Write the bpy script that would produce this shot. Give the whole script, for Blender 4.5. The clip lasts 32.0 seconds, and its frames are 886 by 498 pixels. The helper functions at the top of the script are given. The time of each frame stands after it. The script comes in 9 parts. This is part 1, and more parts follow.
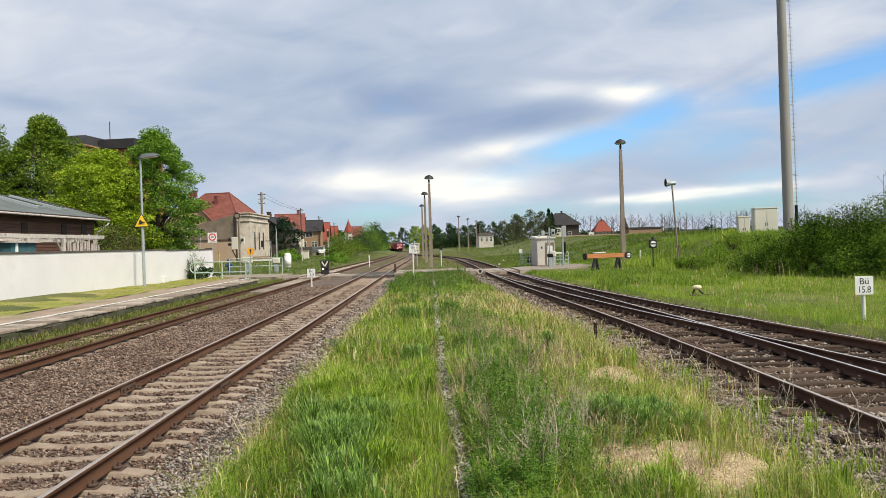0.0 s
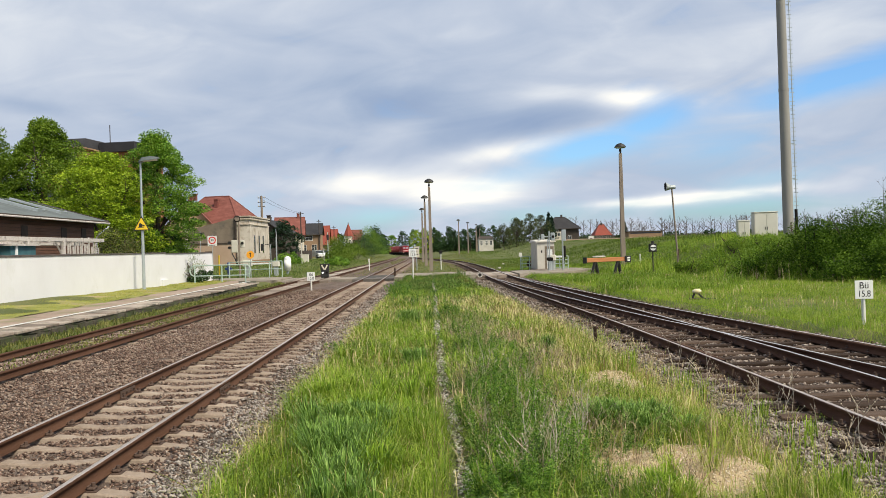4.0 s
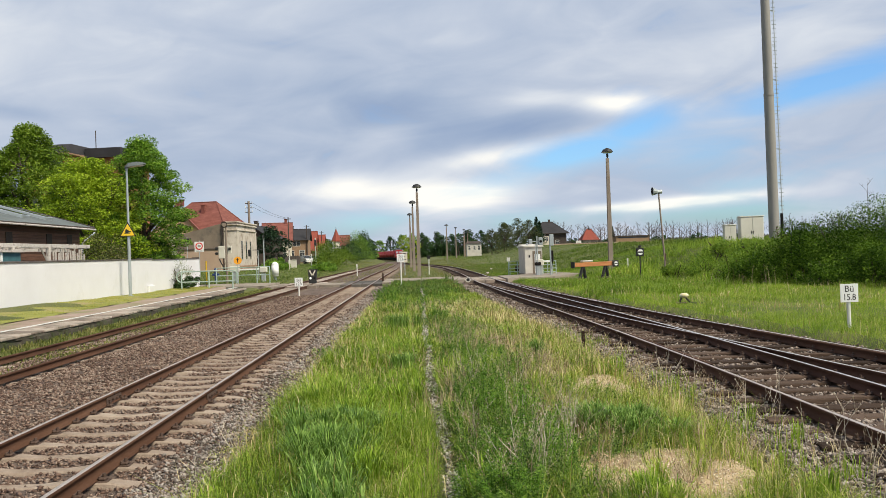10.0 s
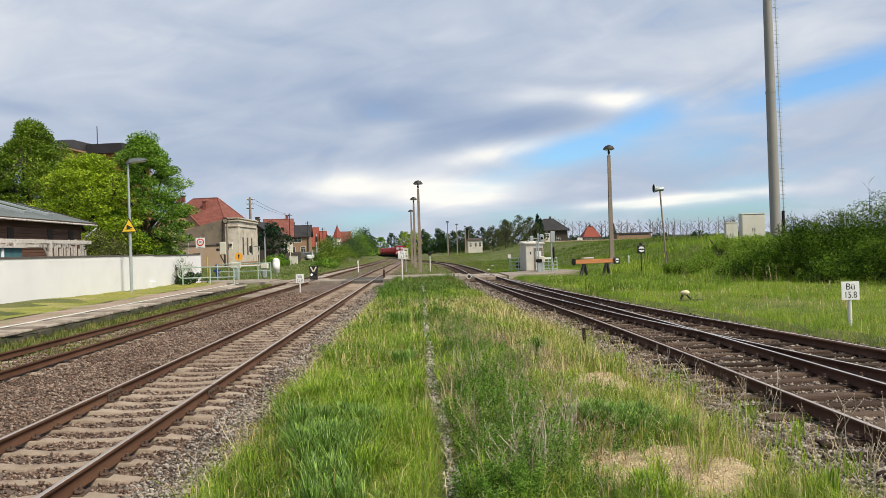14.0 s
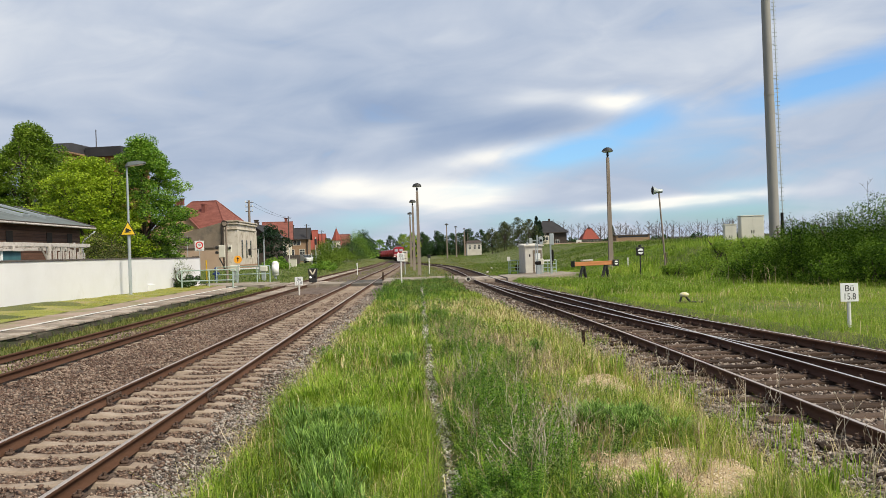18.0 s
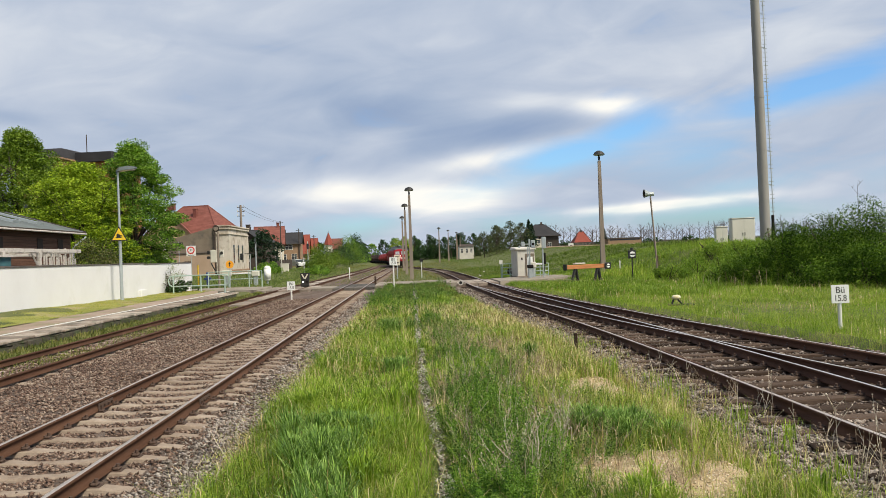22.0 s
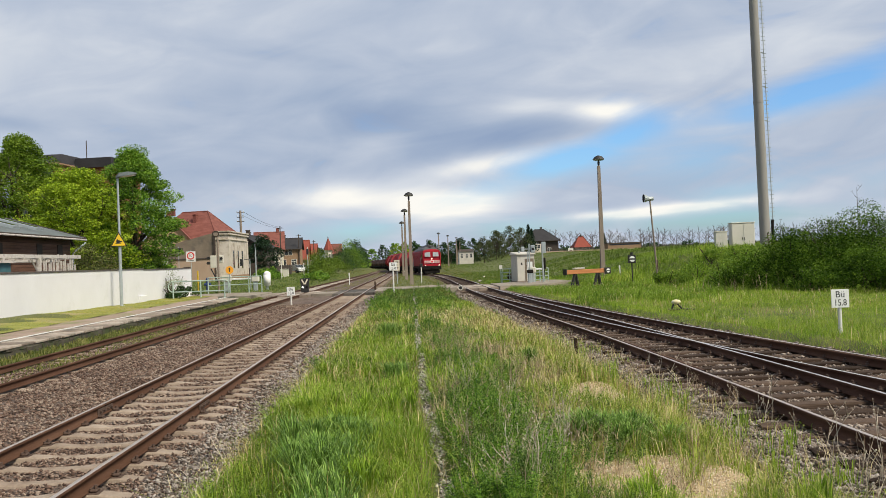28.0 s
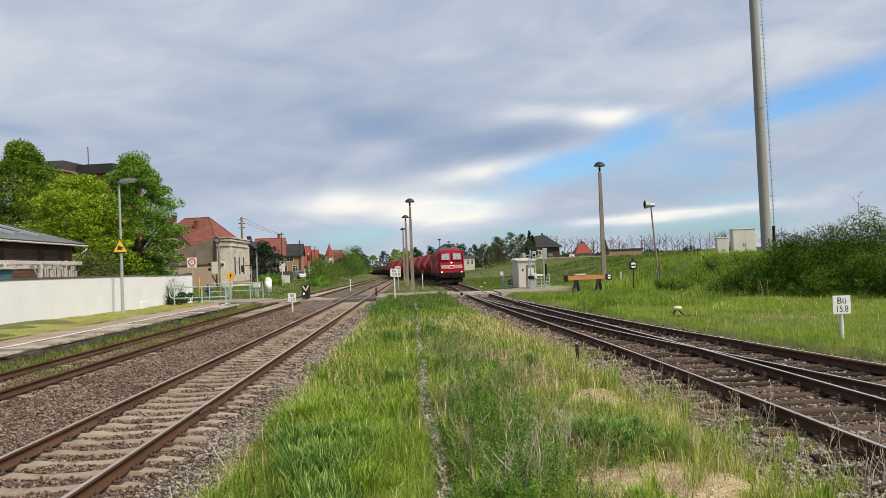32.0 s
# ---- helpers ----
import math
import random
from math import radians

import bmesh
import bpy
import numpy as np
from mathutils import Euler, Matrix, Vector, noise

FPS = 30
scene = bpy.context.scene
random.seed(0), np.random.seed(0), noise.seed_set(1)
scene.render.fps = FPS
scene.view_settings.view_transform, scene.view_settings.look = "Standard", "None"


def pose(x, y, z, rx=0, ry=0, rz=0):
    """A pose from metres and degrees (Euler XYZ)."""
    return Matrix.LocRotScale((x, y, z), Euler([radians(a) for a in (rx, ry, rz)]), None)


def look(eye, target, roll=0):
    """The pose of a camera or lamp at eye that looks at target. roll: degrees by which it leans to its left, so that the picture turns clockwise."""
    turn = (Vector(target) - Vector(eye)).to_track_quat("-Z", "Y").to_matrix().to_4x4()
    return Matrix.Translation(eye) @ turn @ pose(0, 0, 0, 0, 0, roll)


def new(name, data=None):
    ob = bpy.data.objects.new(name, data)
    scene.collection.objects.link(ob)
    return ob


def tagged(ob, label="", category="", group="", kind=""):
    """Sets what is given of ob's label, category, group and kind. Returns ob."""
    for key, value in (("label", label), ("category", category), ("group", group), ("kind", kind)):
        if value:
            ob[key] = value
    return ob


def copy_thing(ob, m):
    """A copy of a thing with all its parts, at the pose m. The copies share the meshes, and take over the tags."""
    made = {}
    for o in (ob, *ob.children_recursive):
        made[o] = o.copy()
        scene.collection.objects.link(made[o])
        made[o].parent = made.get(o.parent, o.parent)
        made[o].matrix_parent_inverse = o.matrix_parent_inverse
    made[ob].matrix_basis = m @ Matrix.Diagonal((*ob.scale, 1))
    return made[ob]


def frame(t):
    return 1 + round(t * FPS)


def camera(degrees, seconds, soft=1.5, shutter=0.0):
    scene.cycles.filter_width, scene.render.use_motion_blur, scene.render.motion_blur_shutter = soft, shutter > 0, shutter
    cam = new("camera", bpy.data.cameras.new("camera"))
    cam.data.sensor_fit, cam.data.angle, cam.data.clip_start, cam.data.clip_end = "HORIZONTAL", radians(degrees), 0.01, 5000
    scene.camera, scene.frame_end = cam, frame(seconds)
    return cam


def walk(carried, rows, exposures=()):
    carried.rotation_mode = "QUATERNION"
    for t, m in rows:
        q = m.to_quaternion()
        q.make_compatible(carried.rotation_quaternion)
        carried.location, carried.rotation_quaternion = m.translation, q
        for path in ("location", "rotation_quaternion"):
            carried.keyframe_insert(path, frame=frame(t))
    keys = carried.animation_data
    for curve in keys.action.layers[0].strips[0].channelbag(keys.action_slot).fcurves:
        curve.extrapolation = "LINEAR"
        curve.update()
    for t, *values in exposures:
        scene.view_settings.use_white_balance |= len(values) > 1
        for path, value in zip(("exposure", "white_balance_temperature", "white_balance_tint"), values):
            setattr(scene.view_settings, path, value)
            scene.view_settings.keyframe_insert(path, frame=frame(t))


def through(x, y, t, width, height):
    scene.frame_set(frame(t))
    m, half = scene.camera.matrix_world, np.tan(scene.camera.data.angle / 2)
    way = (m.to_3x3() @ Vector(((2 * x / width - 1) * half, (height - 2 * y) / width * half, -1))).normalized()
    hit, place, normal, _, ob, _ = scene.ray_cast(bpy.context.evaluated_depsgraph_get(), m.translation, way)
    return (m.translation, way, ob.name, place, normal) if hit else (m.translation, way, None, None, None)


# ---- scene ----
# ------------------------------------------------------------------ camera
cam = camera(56.8, 32.0, soft=0.75)
EYE = (0.0, 0.0, 2.0)
TURNS = [
    (0, 89.621, 1.760, -0.783), (0.5, 89.685, 1.751, -0.780), (1, 89.793, 1.762, -0.771), (1.5, 89.946, 1.752, -0.737),
    (2, 90.056, 1.731, -0.702), (2.5, 90.071, 1.734, -0.707), (3, 90.029, 1.682, -0.736), (3.5, 89.934, 1.664, -0.787),
    (5.5, 89.820, 1.819, -0.725), (6, 89.805, 1.978, -0.793), (6.5, 89.831, 2.091, -0.899), (7, 89.903, 2.191, -1.053),
    (7.5, 89.993, 2.186, -1.214), (8, 90.079, 2.142, -1.341), (8.5, 90.144, 2.091, -1.449), (9, 90.164, 2.012, -1.556),
    (9.5, 90.192, 1.946, -1.621), (10, 90.200, 1.874, -1.634), (10.5, 90.209, 1.834, -1.612), (11, 90.188, 1.784, -1.556),
    (11.5, 90.159, 1.699, -1.499), (12, 90.101, 1.703, -1.448), (12.5, 90.094, 1.703, -1.476), (13, 90.040, 1.700, -1.500),
    (13.5, 89.979, 1.707, -1.526), (14, 89.970, 1.726, -1.557), (14.5, 89.926, 1.721, -1.560), (16.5, 90.045, 1.742, -1.671),
    (17, 90.089, 1.754, -1.673), (17.5, 90.118, 1.793, -1.640), (18, 90.141, 1.837, -1.620), (18.5, 90.140, 1.880, -1.617),
    (19, 90.134, 1.949, -1.635), (19.5, 90.135, 1.987, -1.707), (20, 90.142, 2.013, -1.805), (20.5, 90.182, 2.025, -1.911),
    (21, 90.254, 2.016, -1.998), (21.5, 90.324, 2.075, -2.095), (22, 90.391, 2.125, -2.158), (22.5, 90.446, 2.164, -2.201),
    (23, 90.519, 2.208, -2.223), (23.5, 90.562, 2.262, -2.229), (24, 90.586, 2.324, -2.239), (24.5, 90.587, 2.343, -2.217),
    (25, 90.559, 2.351, -2.129), (25.5, 90.527, 2.325, -2.024), (27.5, 90.782, 2.293, -2.084), (28, 90.749, 2.230, -2.172),
    (28.5, 90.664, 2.212, -2.217), (29, 90.584, 2.211, -2.216), (29.5, 90.572, 2.239, -2.179), (30, 90.633, 2.229, -2.149),
    (30.5, 90.773, 2.210, -2.102), (31, 90.943, 2.180, -2.096), (31.5, 91.085, 2.206, -2.085), (32, 91.188, 2.227, -2.093),
]
walk(cam, [(t, pose(*EYE, rx, ry, rz)) for t, rx, ry, rz in TURNS], exposures=[(0, 0.09), (6, 0.08), (12, 0.05), (19, 0.04), (24, 0.0), (32, -0.04)])

# ------------------------------------------------------------------ world and sun
SUN_ELEVATION, SUN_AZIMUTH = 48.0, 130.0       # azimuth from +Y towards +X
scene.view_settings.exposure = 0.0


def make_world():
    world = bpy.data.worlds.new("sky")
    scene.world = world
    world.use_nodes = True
    nt = world.node_tree
    nt.nodes.clear()
    N, L = nt.nodes.new, nt.links.new

    def math_(op, a, b=None, c=None, clamp=False):
        n = N("ShaderNodeMath")
        n.operation, n.use_clamp = op, clamp
        for i, v in enumerate((a, b, c)):
            if v is None:
                continue
            if isinstance(v, (int, float)):
                n.inputs[i].default_value = v
            else:
                L(v, n.inputs[i])
        return n.outputs[0]

    sky = N("ShaderNodeTexSky")
    sky.sky_type, sky.sun_disc = "NISHITA", False
    sky.sun_elevation, sky.sun_rotation = radians(SUN_ELEVATION), radians(SUN_AZIMUTH)
    sky.air_density, sky.dust_density, sky.ozone_density = 1.0, 1.2, 1.5
    clear = N("ShaderNodeBackground")
    clear.inputs["Strength"].default_value = 0.175
    deep = N("ShaderNodeMix")
    deep.data_type, deep.blend_type = "RGBA", "MULTIPLY"
    deep.inputs["Factor"].default_value = 1.0
    L(sky.outputs[0], deep.inputs["A"])
    deep.inputs["B"].default_value = (0.57, 0.80, 1.02, 1)
    L(deep.outputs["Result"], clear.inputs["Color"])

    co = N("ShaderNodeTexCoord").outputs["Generated"]
    sep = N("ShaderNodeSeparateXYZ")
    L(co, sep.inputs[0])
    x, y, z = sep.outputs
    up = math_("MAXIMUM", z, 0.0)
    low = math_("ADD", up, 0.30)
    u, v = math_("DIVIDE", x, low), math_("DIVIDE", y, low)
    plane = N("ShaderNodeCombineXYZ")
    L(math_("MULTIPLY", u, 0.80), plane.inputs[0])
    L(math_("MULTIPLY", v, 1.15), plane.inputs[1])

    def clouds(scale, detail, rough, shift, warp):
        mp = N("ShaderNodeMapping")
        mp.inputs["Location"].default_value = shift
        mp.inputs["Rotation"].default_value = (0, 0, radians(-18))
        L(plane.outputs[0], mp.inputs[0])
        n = N("ShaderNodeTexNoise")
        n.inputs["Scale"].default_value, n.inputs["Detail"].default_value = scale, detail
        n.inputs["Roughness"].default_value, n.inputs["Distortion"].default_value = rough, warp
        L(mp.outputs[0], n.inputs["Vector"])
        return n.outputs[0]

    big = clouds(1.1, 3, 0.45, (3.1, 1.7, 0), 0.2)
    mid = clouds(3.0, 6, 0.48, (0.4, 5.2, 0), 0.8)
    az = math_("ARCTAN2", x, y)
    low_plane = N("ShaderNodeCombineXYZ")
    L(math_("MULTIPLY", az, 6.0), low_plane.inputs[0])
    L(math_("MULTIPLY", math_("SUBTRACT", z, math_("MULTIPLY", az, 0.12)), 17.0), low_plane.inputs[1])
    wisps = N("ShaderNodeTexNoise")
    wisps.inputs["Scale"].default_value, wisps.inputs["Detail"].default_value = 1.0, 7
    wisps.inputs["Roughness"].default_value, wisps.inputs["Distortion"].default_value = 0.52, 1.2
    L(low_plane.outputs[0], wisps.inputs["Vector"])
    wisp = math_("SUBTRACT", wisps.outputs[0], 0.5)

    def blot(a, e, wa, we, lean=0.0):
        """A soft opening or thickening of the cloud sheet round one direction (radians)."""
        da, de = math_("SUBTRACT", az, a), math_("SUBTRACT", z, e)
        de = math_("SUBTRACT", de, math_("MULTIPLY", da, lean))
        qa, qe = math_("DIVIDE", da, wa), math_("DIVIDE", de, we)
        r2 = math_("ADD", math_("MULTIPLY", qa, qa), math_("MULTIPLY", qe, qe))
        return math_("POWER", 2.718, math_("MULTIPLY", r2, -1.0))

    # openings in the cloud sheet
    holes = None
    for h in OPENINGS:
        b = math_("MULTIPLY", blot(*h[:5]), h[5])
        holes = b if holes is None else math_("ADD", holes, b)
    ragged = math_("ADD", math_("MULTIPLY", math_("SUBTRACT", mid, 0.5), 0.8), math_("MULTIPLY", math_("SUBTRACT", big, 0.5), 0.4))
    ragged = math_("ADD", ragged, math_("MULTIPLY", wisp, 1.0))
    cover = math_("SUBTRACT", math_("ADD", 1.0, ragged), holes)
    cover = math_("MULTIPLY", math_("ADD", cover, 0.05), 1.1, clamp=True)
    # how bright the sheet is
    tone = math_("ADD", math_("MULTIPLY", big, 0.22), math_("ADD", math_("MULTIPLY", mid, 0.26), 0.35))
    tone = math_("ADD", tone, math_("MULTIPLY", wisp, 0.26))
    for t in TONES:
        tone = math_("ADD", tone, math_("MULTIPLY", blot(*t[:5]), t[5]))
    ramp = N("ShaderNodeValToRGB")
    e = ramp.color_ramp.elements
    e[0].position, e[0].color = 0.30, (0.25, 0.345, 0.53, 1)
    e[1].position, e[1].color = 0.90, (1.0, 0.98, 0.92, 1)
    for p, c in ((0.48, (0.375, 0.46, 0.61, 1)), (0.62, (0.515, 0.58, 0.695, 1)), (0.75, (0.70, 0.74, 0.80, 1))):
        k = e.new(p)
        k.color = c
    L(tone, ramp.inputs[0])
    cloud = N("ShaderNodeBackground")
    cloud.inputs["Strength"].default_value = 1.0
    L(ramp.outputs[0], cloud.inputs["Color"])
    # the sheet is dimmed overhead, out of view, to deepen the shadows
    L(math_("SUBTRACT", 1.0, math_("MULTIPLY", math_("MAXIMUM", math_("SUBTRACT", z, 0.30), 0.0), 0.72)), cloud.inputs["Strength"])
    mix = N("ShaderNodeMixShader")
    L(cover, mix.inputs[0])
    L(clear.outputs[0], mix.inputs[1])
    L(cloud.outputs[0], mix.inputs[2])
    L(mix.outputs[0], N("ShaderNodeOutputWorld").inputs[0])


# azimuth, height, half widths, lean, amount
OPENINGS = [(0.205, 0.118, 0.11, 0.020, 0.28, 1.05), (0.28, 0.16, 0.05, 0.025, 0.0, 0.45), (0.49, 0.176, 0.13, 0.024, 0.25, 1.15), (0.36, 0.034, 0.13, 0.014, 0.0, 1.1),
            (0.13, 0.034, 0.07, 0.014, 0.0, 0.75), (-0.06, 0.036, 0.06, 0.017, 0.0, 0.8), (0.39, 0.066, 0.06, 0.010, 0.05, 0.5), (0.33, 0.105, 0.10, 0.022, 0.0, 0.35), (-0.30, 0.05, 0.14, 0.02, 0.0, 0.40), (0.55, 0.07, 0.12, 0.03, 0.0, 0.35)]
TONES = [(-0.44, 0.245, 0.15, 0.045, 0.0, 0.07), (-0.11, 0.195, 0.13, 0.045, -0.15, -0.09), (0.0, 0.172, 0.10, 0.030, 0.0, -0.11), (-0.445, 0.163, 0.05, 0.010, -0.1, -0.12), (-0.27, 0.12, 0.22, 0.040, 0.0, -0.07),
         (-0.035, 0.143, 0.05, 0.015, 0.1, 0.17), (-0.09, 0.080, 0.055, 0.018, 0.0, 0.32), (-0.20, 0.083, 0.08, 0.018, 0.05, 0.11), (0.0, 0.076, 0.05, 0.018, 0.0, 0.16),
         (0.13, 0.148, 0.14, 0.018, 0.08, -0.21), (0.24, 0.168, 0.045, 0.013, -0.05, 0.36), (0.145, 0.178, 0.05, 0.011, 0.0, 0.15), (0.10, 0.115, 0.09, 0.013, 0.14, 0.30), (0.055, 0.066, 0.075, 0.020, 0.05, 0.42),
         (0.43, 0.23, 0.14, 0.03, 0.2, 0.08), (0.33, 0.050, 0.09, 0.007, 0.05, 0.38), (0.24, 0.046, 0.05, 0.006, 0.0, 0.22), (0.48, 0.10, 0.10, 0.03, 0.0, -0.03)]
make_world()

sun = new("sun", bpy.data.lights.new("sun", "SUN"))
sun.data.energy, sun.data.angle, sun.data.color = 4.85, radians(16), (1.0, 0.92, 0.74)
_a, _e = radians(SUN_AZIMUTH), radians(SUN_ELEVATION)
sun.matrix_world = look((math.sin(_a) * math.cos(_e) * 50, math.cos(_a) * math.cos(_e) * 50, math.sin(_e) * 50), (0, 0, 0))


# ------------------------------------------------------------------ mesh helpers
def fast_mesh(name, verts, faces):
    """A mesh from arrays: faces is a list of integer arrays with 3 or 4 columns."""
    me = bpy.data.meshes.new(name)
    verts = np.asarray(verts, dtype=np.float32)
    me.vertices.add(len(verts))
    me.vertices.foreach_set("co", verts.ravel())
    index = np.concatenate([np.asarray(f, dtype=np.int32).ravel() for f in faces])
    count = np.concatenate([np.full(len(f), np.asarray(f).shape[1], dtype=np.int32) for f in faces])
    me.loops.add(len(index))
    me.loops.foreach_set("vertex_index", index)
    me.polygons.add(len(count))
    me.polygons.foreach_set("loop_start", np.concatenate(([0], np.cumsum(count)[:-1])).astype(np.int32))
    me.update(calc_edges=True)
    return me


def mesh_of(name, bm, *materials, smooth=False):
    bmesh.ops.recalc_face_normals(bm, faces=bm.faces)
    me = bpy.data.meshes.new(name)
    if smooth:
        for f in bm.faces:
            f.smooth = True
    bm.to_mesh(me)
    bm.free()
    for m in materials:
        me.materials.append(m)
    return me


def part(name, bm, material, parent, label="", smooth=False):
    """One mesh object under a thing or a part."""
    ob = new(name, mesh_of(name, bm, material, smooth=smooth))
    ob.parent = parent
    if label:
        tagged(ob, label)
    return ob


def part_mesh(name, me, parent, place=None, label=""):
    ob = new(name, me)
    ob.parent = parent
    if place is not None:
        ob.matrix_basis = place
    if label:
        tagged(ob, label)
    return ob


def thing(name, x, y, z, rz, label, category, group="", kind=""):
    ob = new(name)
    ob.empty_display_size = 0.2
    ob.matrix_basis = pose(x, y, z, 0, 0, rz)
    return tagged(ob, label, category, group, kind)


def box(bm, x0, x1, y0, y1, z0, z1, bevel=0.0, m=None):
    r = bmesh.ops.create_cube(bm, size=1.0)["verts"]
    bmesh.ops.scale(bm, vec=(x1 - x0, y1 - y0, z1 - z0), verts=r)
    bmesh.ops.translate(bm, vec=((x0 + x1) / 2, (y0 + y1) / 2, (z0 + z1) / 2), verts=r)
    if m is not None:
        bmesh.ops.transform(bm, matrix=m, verts=r)
    if bevel > 0:
        edges = list({e for v in r for e in v.link_edges})
        bmesh.ops.bevel(bm, geom=edges, offset=bevel, segments=1, affect="EDGES")
    return bm


def rod(bm, a, b, r0, r1=None, seg=8):
    a, b = Vector(a), Vector(b)
    d = b - a
    m = Matrix.Translation((a + b) / 2) @ d.to_track_quat("Z", "Y").to_matrix().to_4x4()
    bmesh.ops.create_cone(bm, cap_ends=True, segments=seg, radius1=r0, radius2=r0 if r1 is None else r1, depth=d.length, matrix=m)
    return bm


def ball(bm, c, r, sx=1, sy=1, sz=1, seg=12):
    bmesh.ops.create_uvsphere(bm, u_segments=seg, v_segments=max(6, seg * 2 // 3), radius=r, matrix=Matrix.Translation(c) @ Matrix.Diagonal((sx, sy, sz, 1)))
    return bm


def prism(bm, outline, y0, y1):
    """An outline of (x, z) drawn out along y."""
    a = [bm.verts.new((x, y0, z)) for x, z in outline]
    b = [bm.verts.new((x, y1, z)) for x, z in outline]
    n = len(a)
    for i in range(n):
        bm.faces.new((a[i], a[(i + 1) % n], b[(i + 1) % n], b[i]))
    bm.faces.new(a)
    bm.faces.new(b[::-1])
    return bm


def slab(bm, outline, z0, z1):
    """An outline of (x, y) drawn up from z0 to z1."""
    a = [bm.verts.new((x, y, z0)) for x, y in outline]
    b = [bm.verts.new((x, y, z1)) for x, y in outline]
    n = len(a)
    for i in range(n):
        bm.faces.new((a[i], a[(i + 1) % n], b[(i + 1) % n], b[i]))
    bm.faces.new(a[::-1])
    bm.faces.new(b)
    return bm


def hull(bm, rings):
    """Rings of equal length, joined and closed at both ends."""
    rows = [[bm.verts.new(p) for p in r] for r in rings]
    n = len(rows[0])
    for a, b in zip(rows, rows[1:]):
        for i in range(n):
            bm.faces.new((a[i], a[(i + 1) % n], b[(i + 1) % n], b[i]))
    bm.faces.new(rows[0][::-1])
    bm.faces.new(rows[-1])
    return bm


B = bmesh.new


# ------------------------------------------------------------------ materials
def surface(name, colors, scale=4.0, rough=0.8, bump=0.3, fine=60.0, metal=0.0, islands=0.0, objects=0.0, stretch=(1, 1, 1), dirt=None, wet=0.0, coat=0.0, depth=0.02):
    """Colours mixed by a coarse and a fine noise, with relief. islands/objects: spread of tone from piece to piece. dirt: (colour, amount, scale)."""
    m = bpy.data.materials.new(name)
    m.use_nodes = True
    nt = m.node_tree
    N, L = nt.nodes.new, nt.links.new
    bsdf = nt.nodes["Principled BSDF"]
    co = N("ShaderNodeTexCoord").outputs["Object"]
    mp = N("ShaderNodeMapping")
    mp.inputs["Scale"].default_value = stretch
    L(co, mp.inputs[0])

    def noise_(s, d=4, r=0.6):
        n = N("ShaderNodeTexNoise")
        n.inputs["Scale"].default_value, n.inputs["Detail"].default_value, n.inputs["Roughness"].default_value = s, d, r
        L(mp.outputs[0], n.inputs["Vector"])
        return n.outputs[0]

    def maths(op, a, b):
        n = N("ShaderNodeMath")
        n.operation = op
        for i, v in enumerate((a, b)):
            if isinstance(v, (int, float)):
                n.inputs[i].default_value = v
            else:
                L(v, n.inputs[i])
        return n.outputs[0]

    big, small = noise_(scale, 5), noise_(fine, 3)
    f = maths("ADD", maths("MULTIPLY", big, 0.75), maths("MULTIPLY", small, 0.25))
    if islands:
        g = N("ShaderNodeNewGeometry").outputs["Random Per Island"]
        f = maths("ADD", f, maths("MULTIPLY", maths("SUBTRACT", g, 0.5), islands))
    if objects:
        o = N("ShaderNodeObjectInfo").outputs["Random"]
        f = maths("ADD", f, maths("MULTIPLY", maths("SUBTRACT", o, 0.5), objects))
    ramp = N("ShaderNodeValToRGB")
    n = len(colors)
    while len(ramp.color_ramp.elements) < n:
        ramp.color_ramp.elements.new(0.5)
    for i, c in enumerate(colors):
        ramp.color_ramp.elements[i].position = 0.30 + 0.40 * i / max(1, n - 1)
        ramp.color_ramp.elements[i].color = (*c, 1)
    L(f, ramp.inputs[0])
    colour = ramp.outputs[0]
    if dirt:
        mx = N("ShaderNodeMix")
        mx.data_type = "RGBA"
        mr = N("ShaderNodeMapRange")
        mr.inputs["From Min"].default_value, mr.inputs["From Max"].default_value = 0.62 - dirt[1] * 0.3, 0.80 - dirt[1] * 0.3
        L(noise_(dirt[2], 6, 0.65), mr.inputs["Value"])
        L(mr.outputs[0], mx.inputs["Factor"])
        L(colour, mx.inputs["A"])
        mx.inputs["B"].default_value = (*dirt[0], 1)
        colour = mx.outputs["Result"]
    L(colour, bsdf.inputs["Base Color"])
    bsdf.inputs["Metallic"].default_value = metal
    bsdf.inputs["Coat Weight"].default_value = coat
    L(maths("ADD", maths("MULTIPLY", small, 0.18), rough - 0.09), bsdf.inputs["Roughness"])
    if bump:
        bp = N("ShaderNodeBump")
        bp.inputs["Strength"].default_value, bp.inputs["Distance"].default_value = bump, depth
        L(maths("ADD", small, big), bp.inputs["Height"])
        L(bp.outputs[0], bsdf.inputs["Normal"])
    return m


def glow(name, color, strength):
    m = bpy.data.materials.new(name)
    m.use_nodes = True
    b = m.node_tree.nodes["Principled BSDF"]
    b.inputs["Base Color"].default_value = (*color, 1)
    b.inputs["Emission Color"].default_value, b.inputs["Emission Strength"].default_value = (*color, 1), strength
    return m


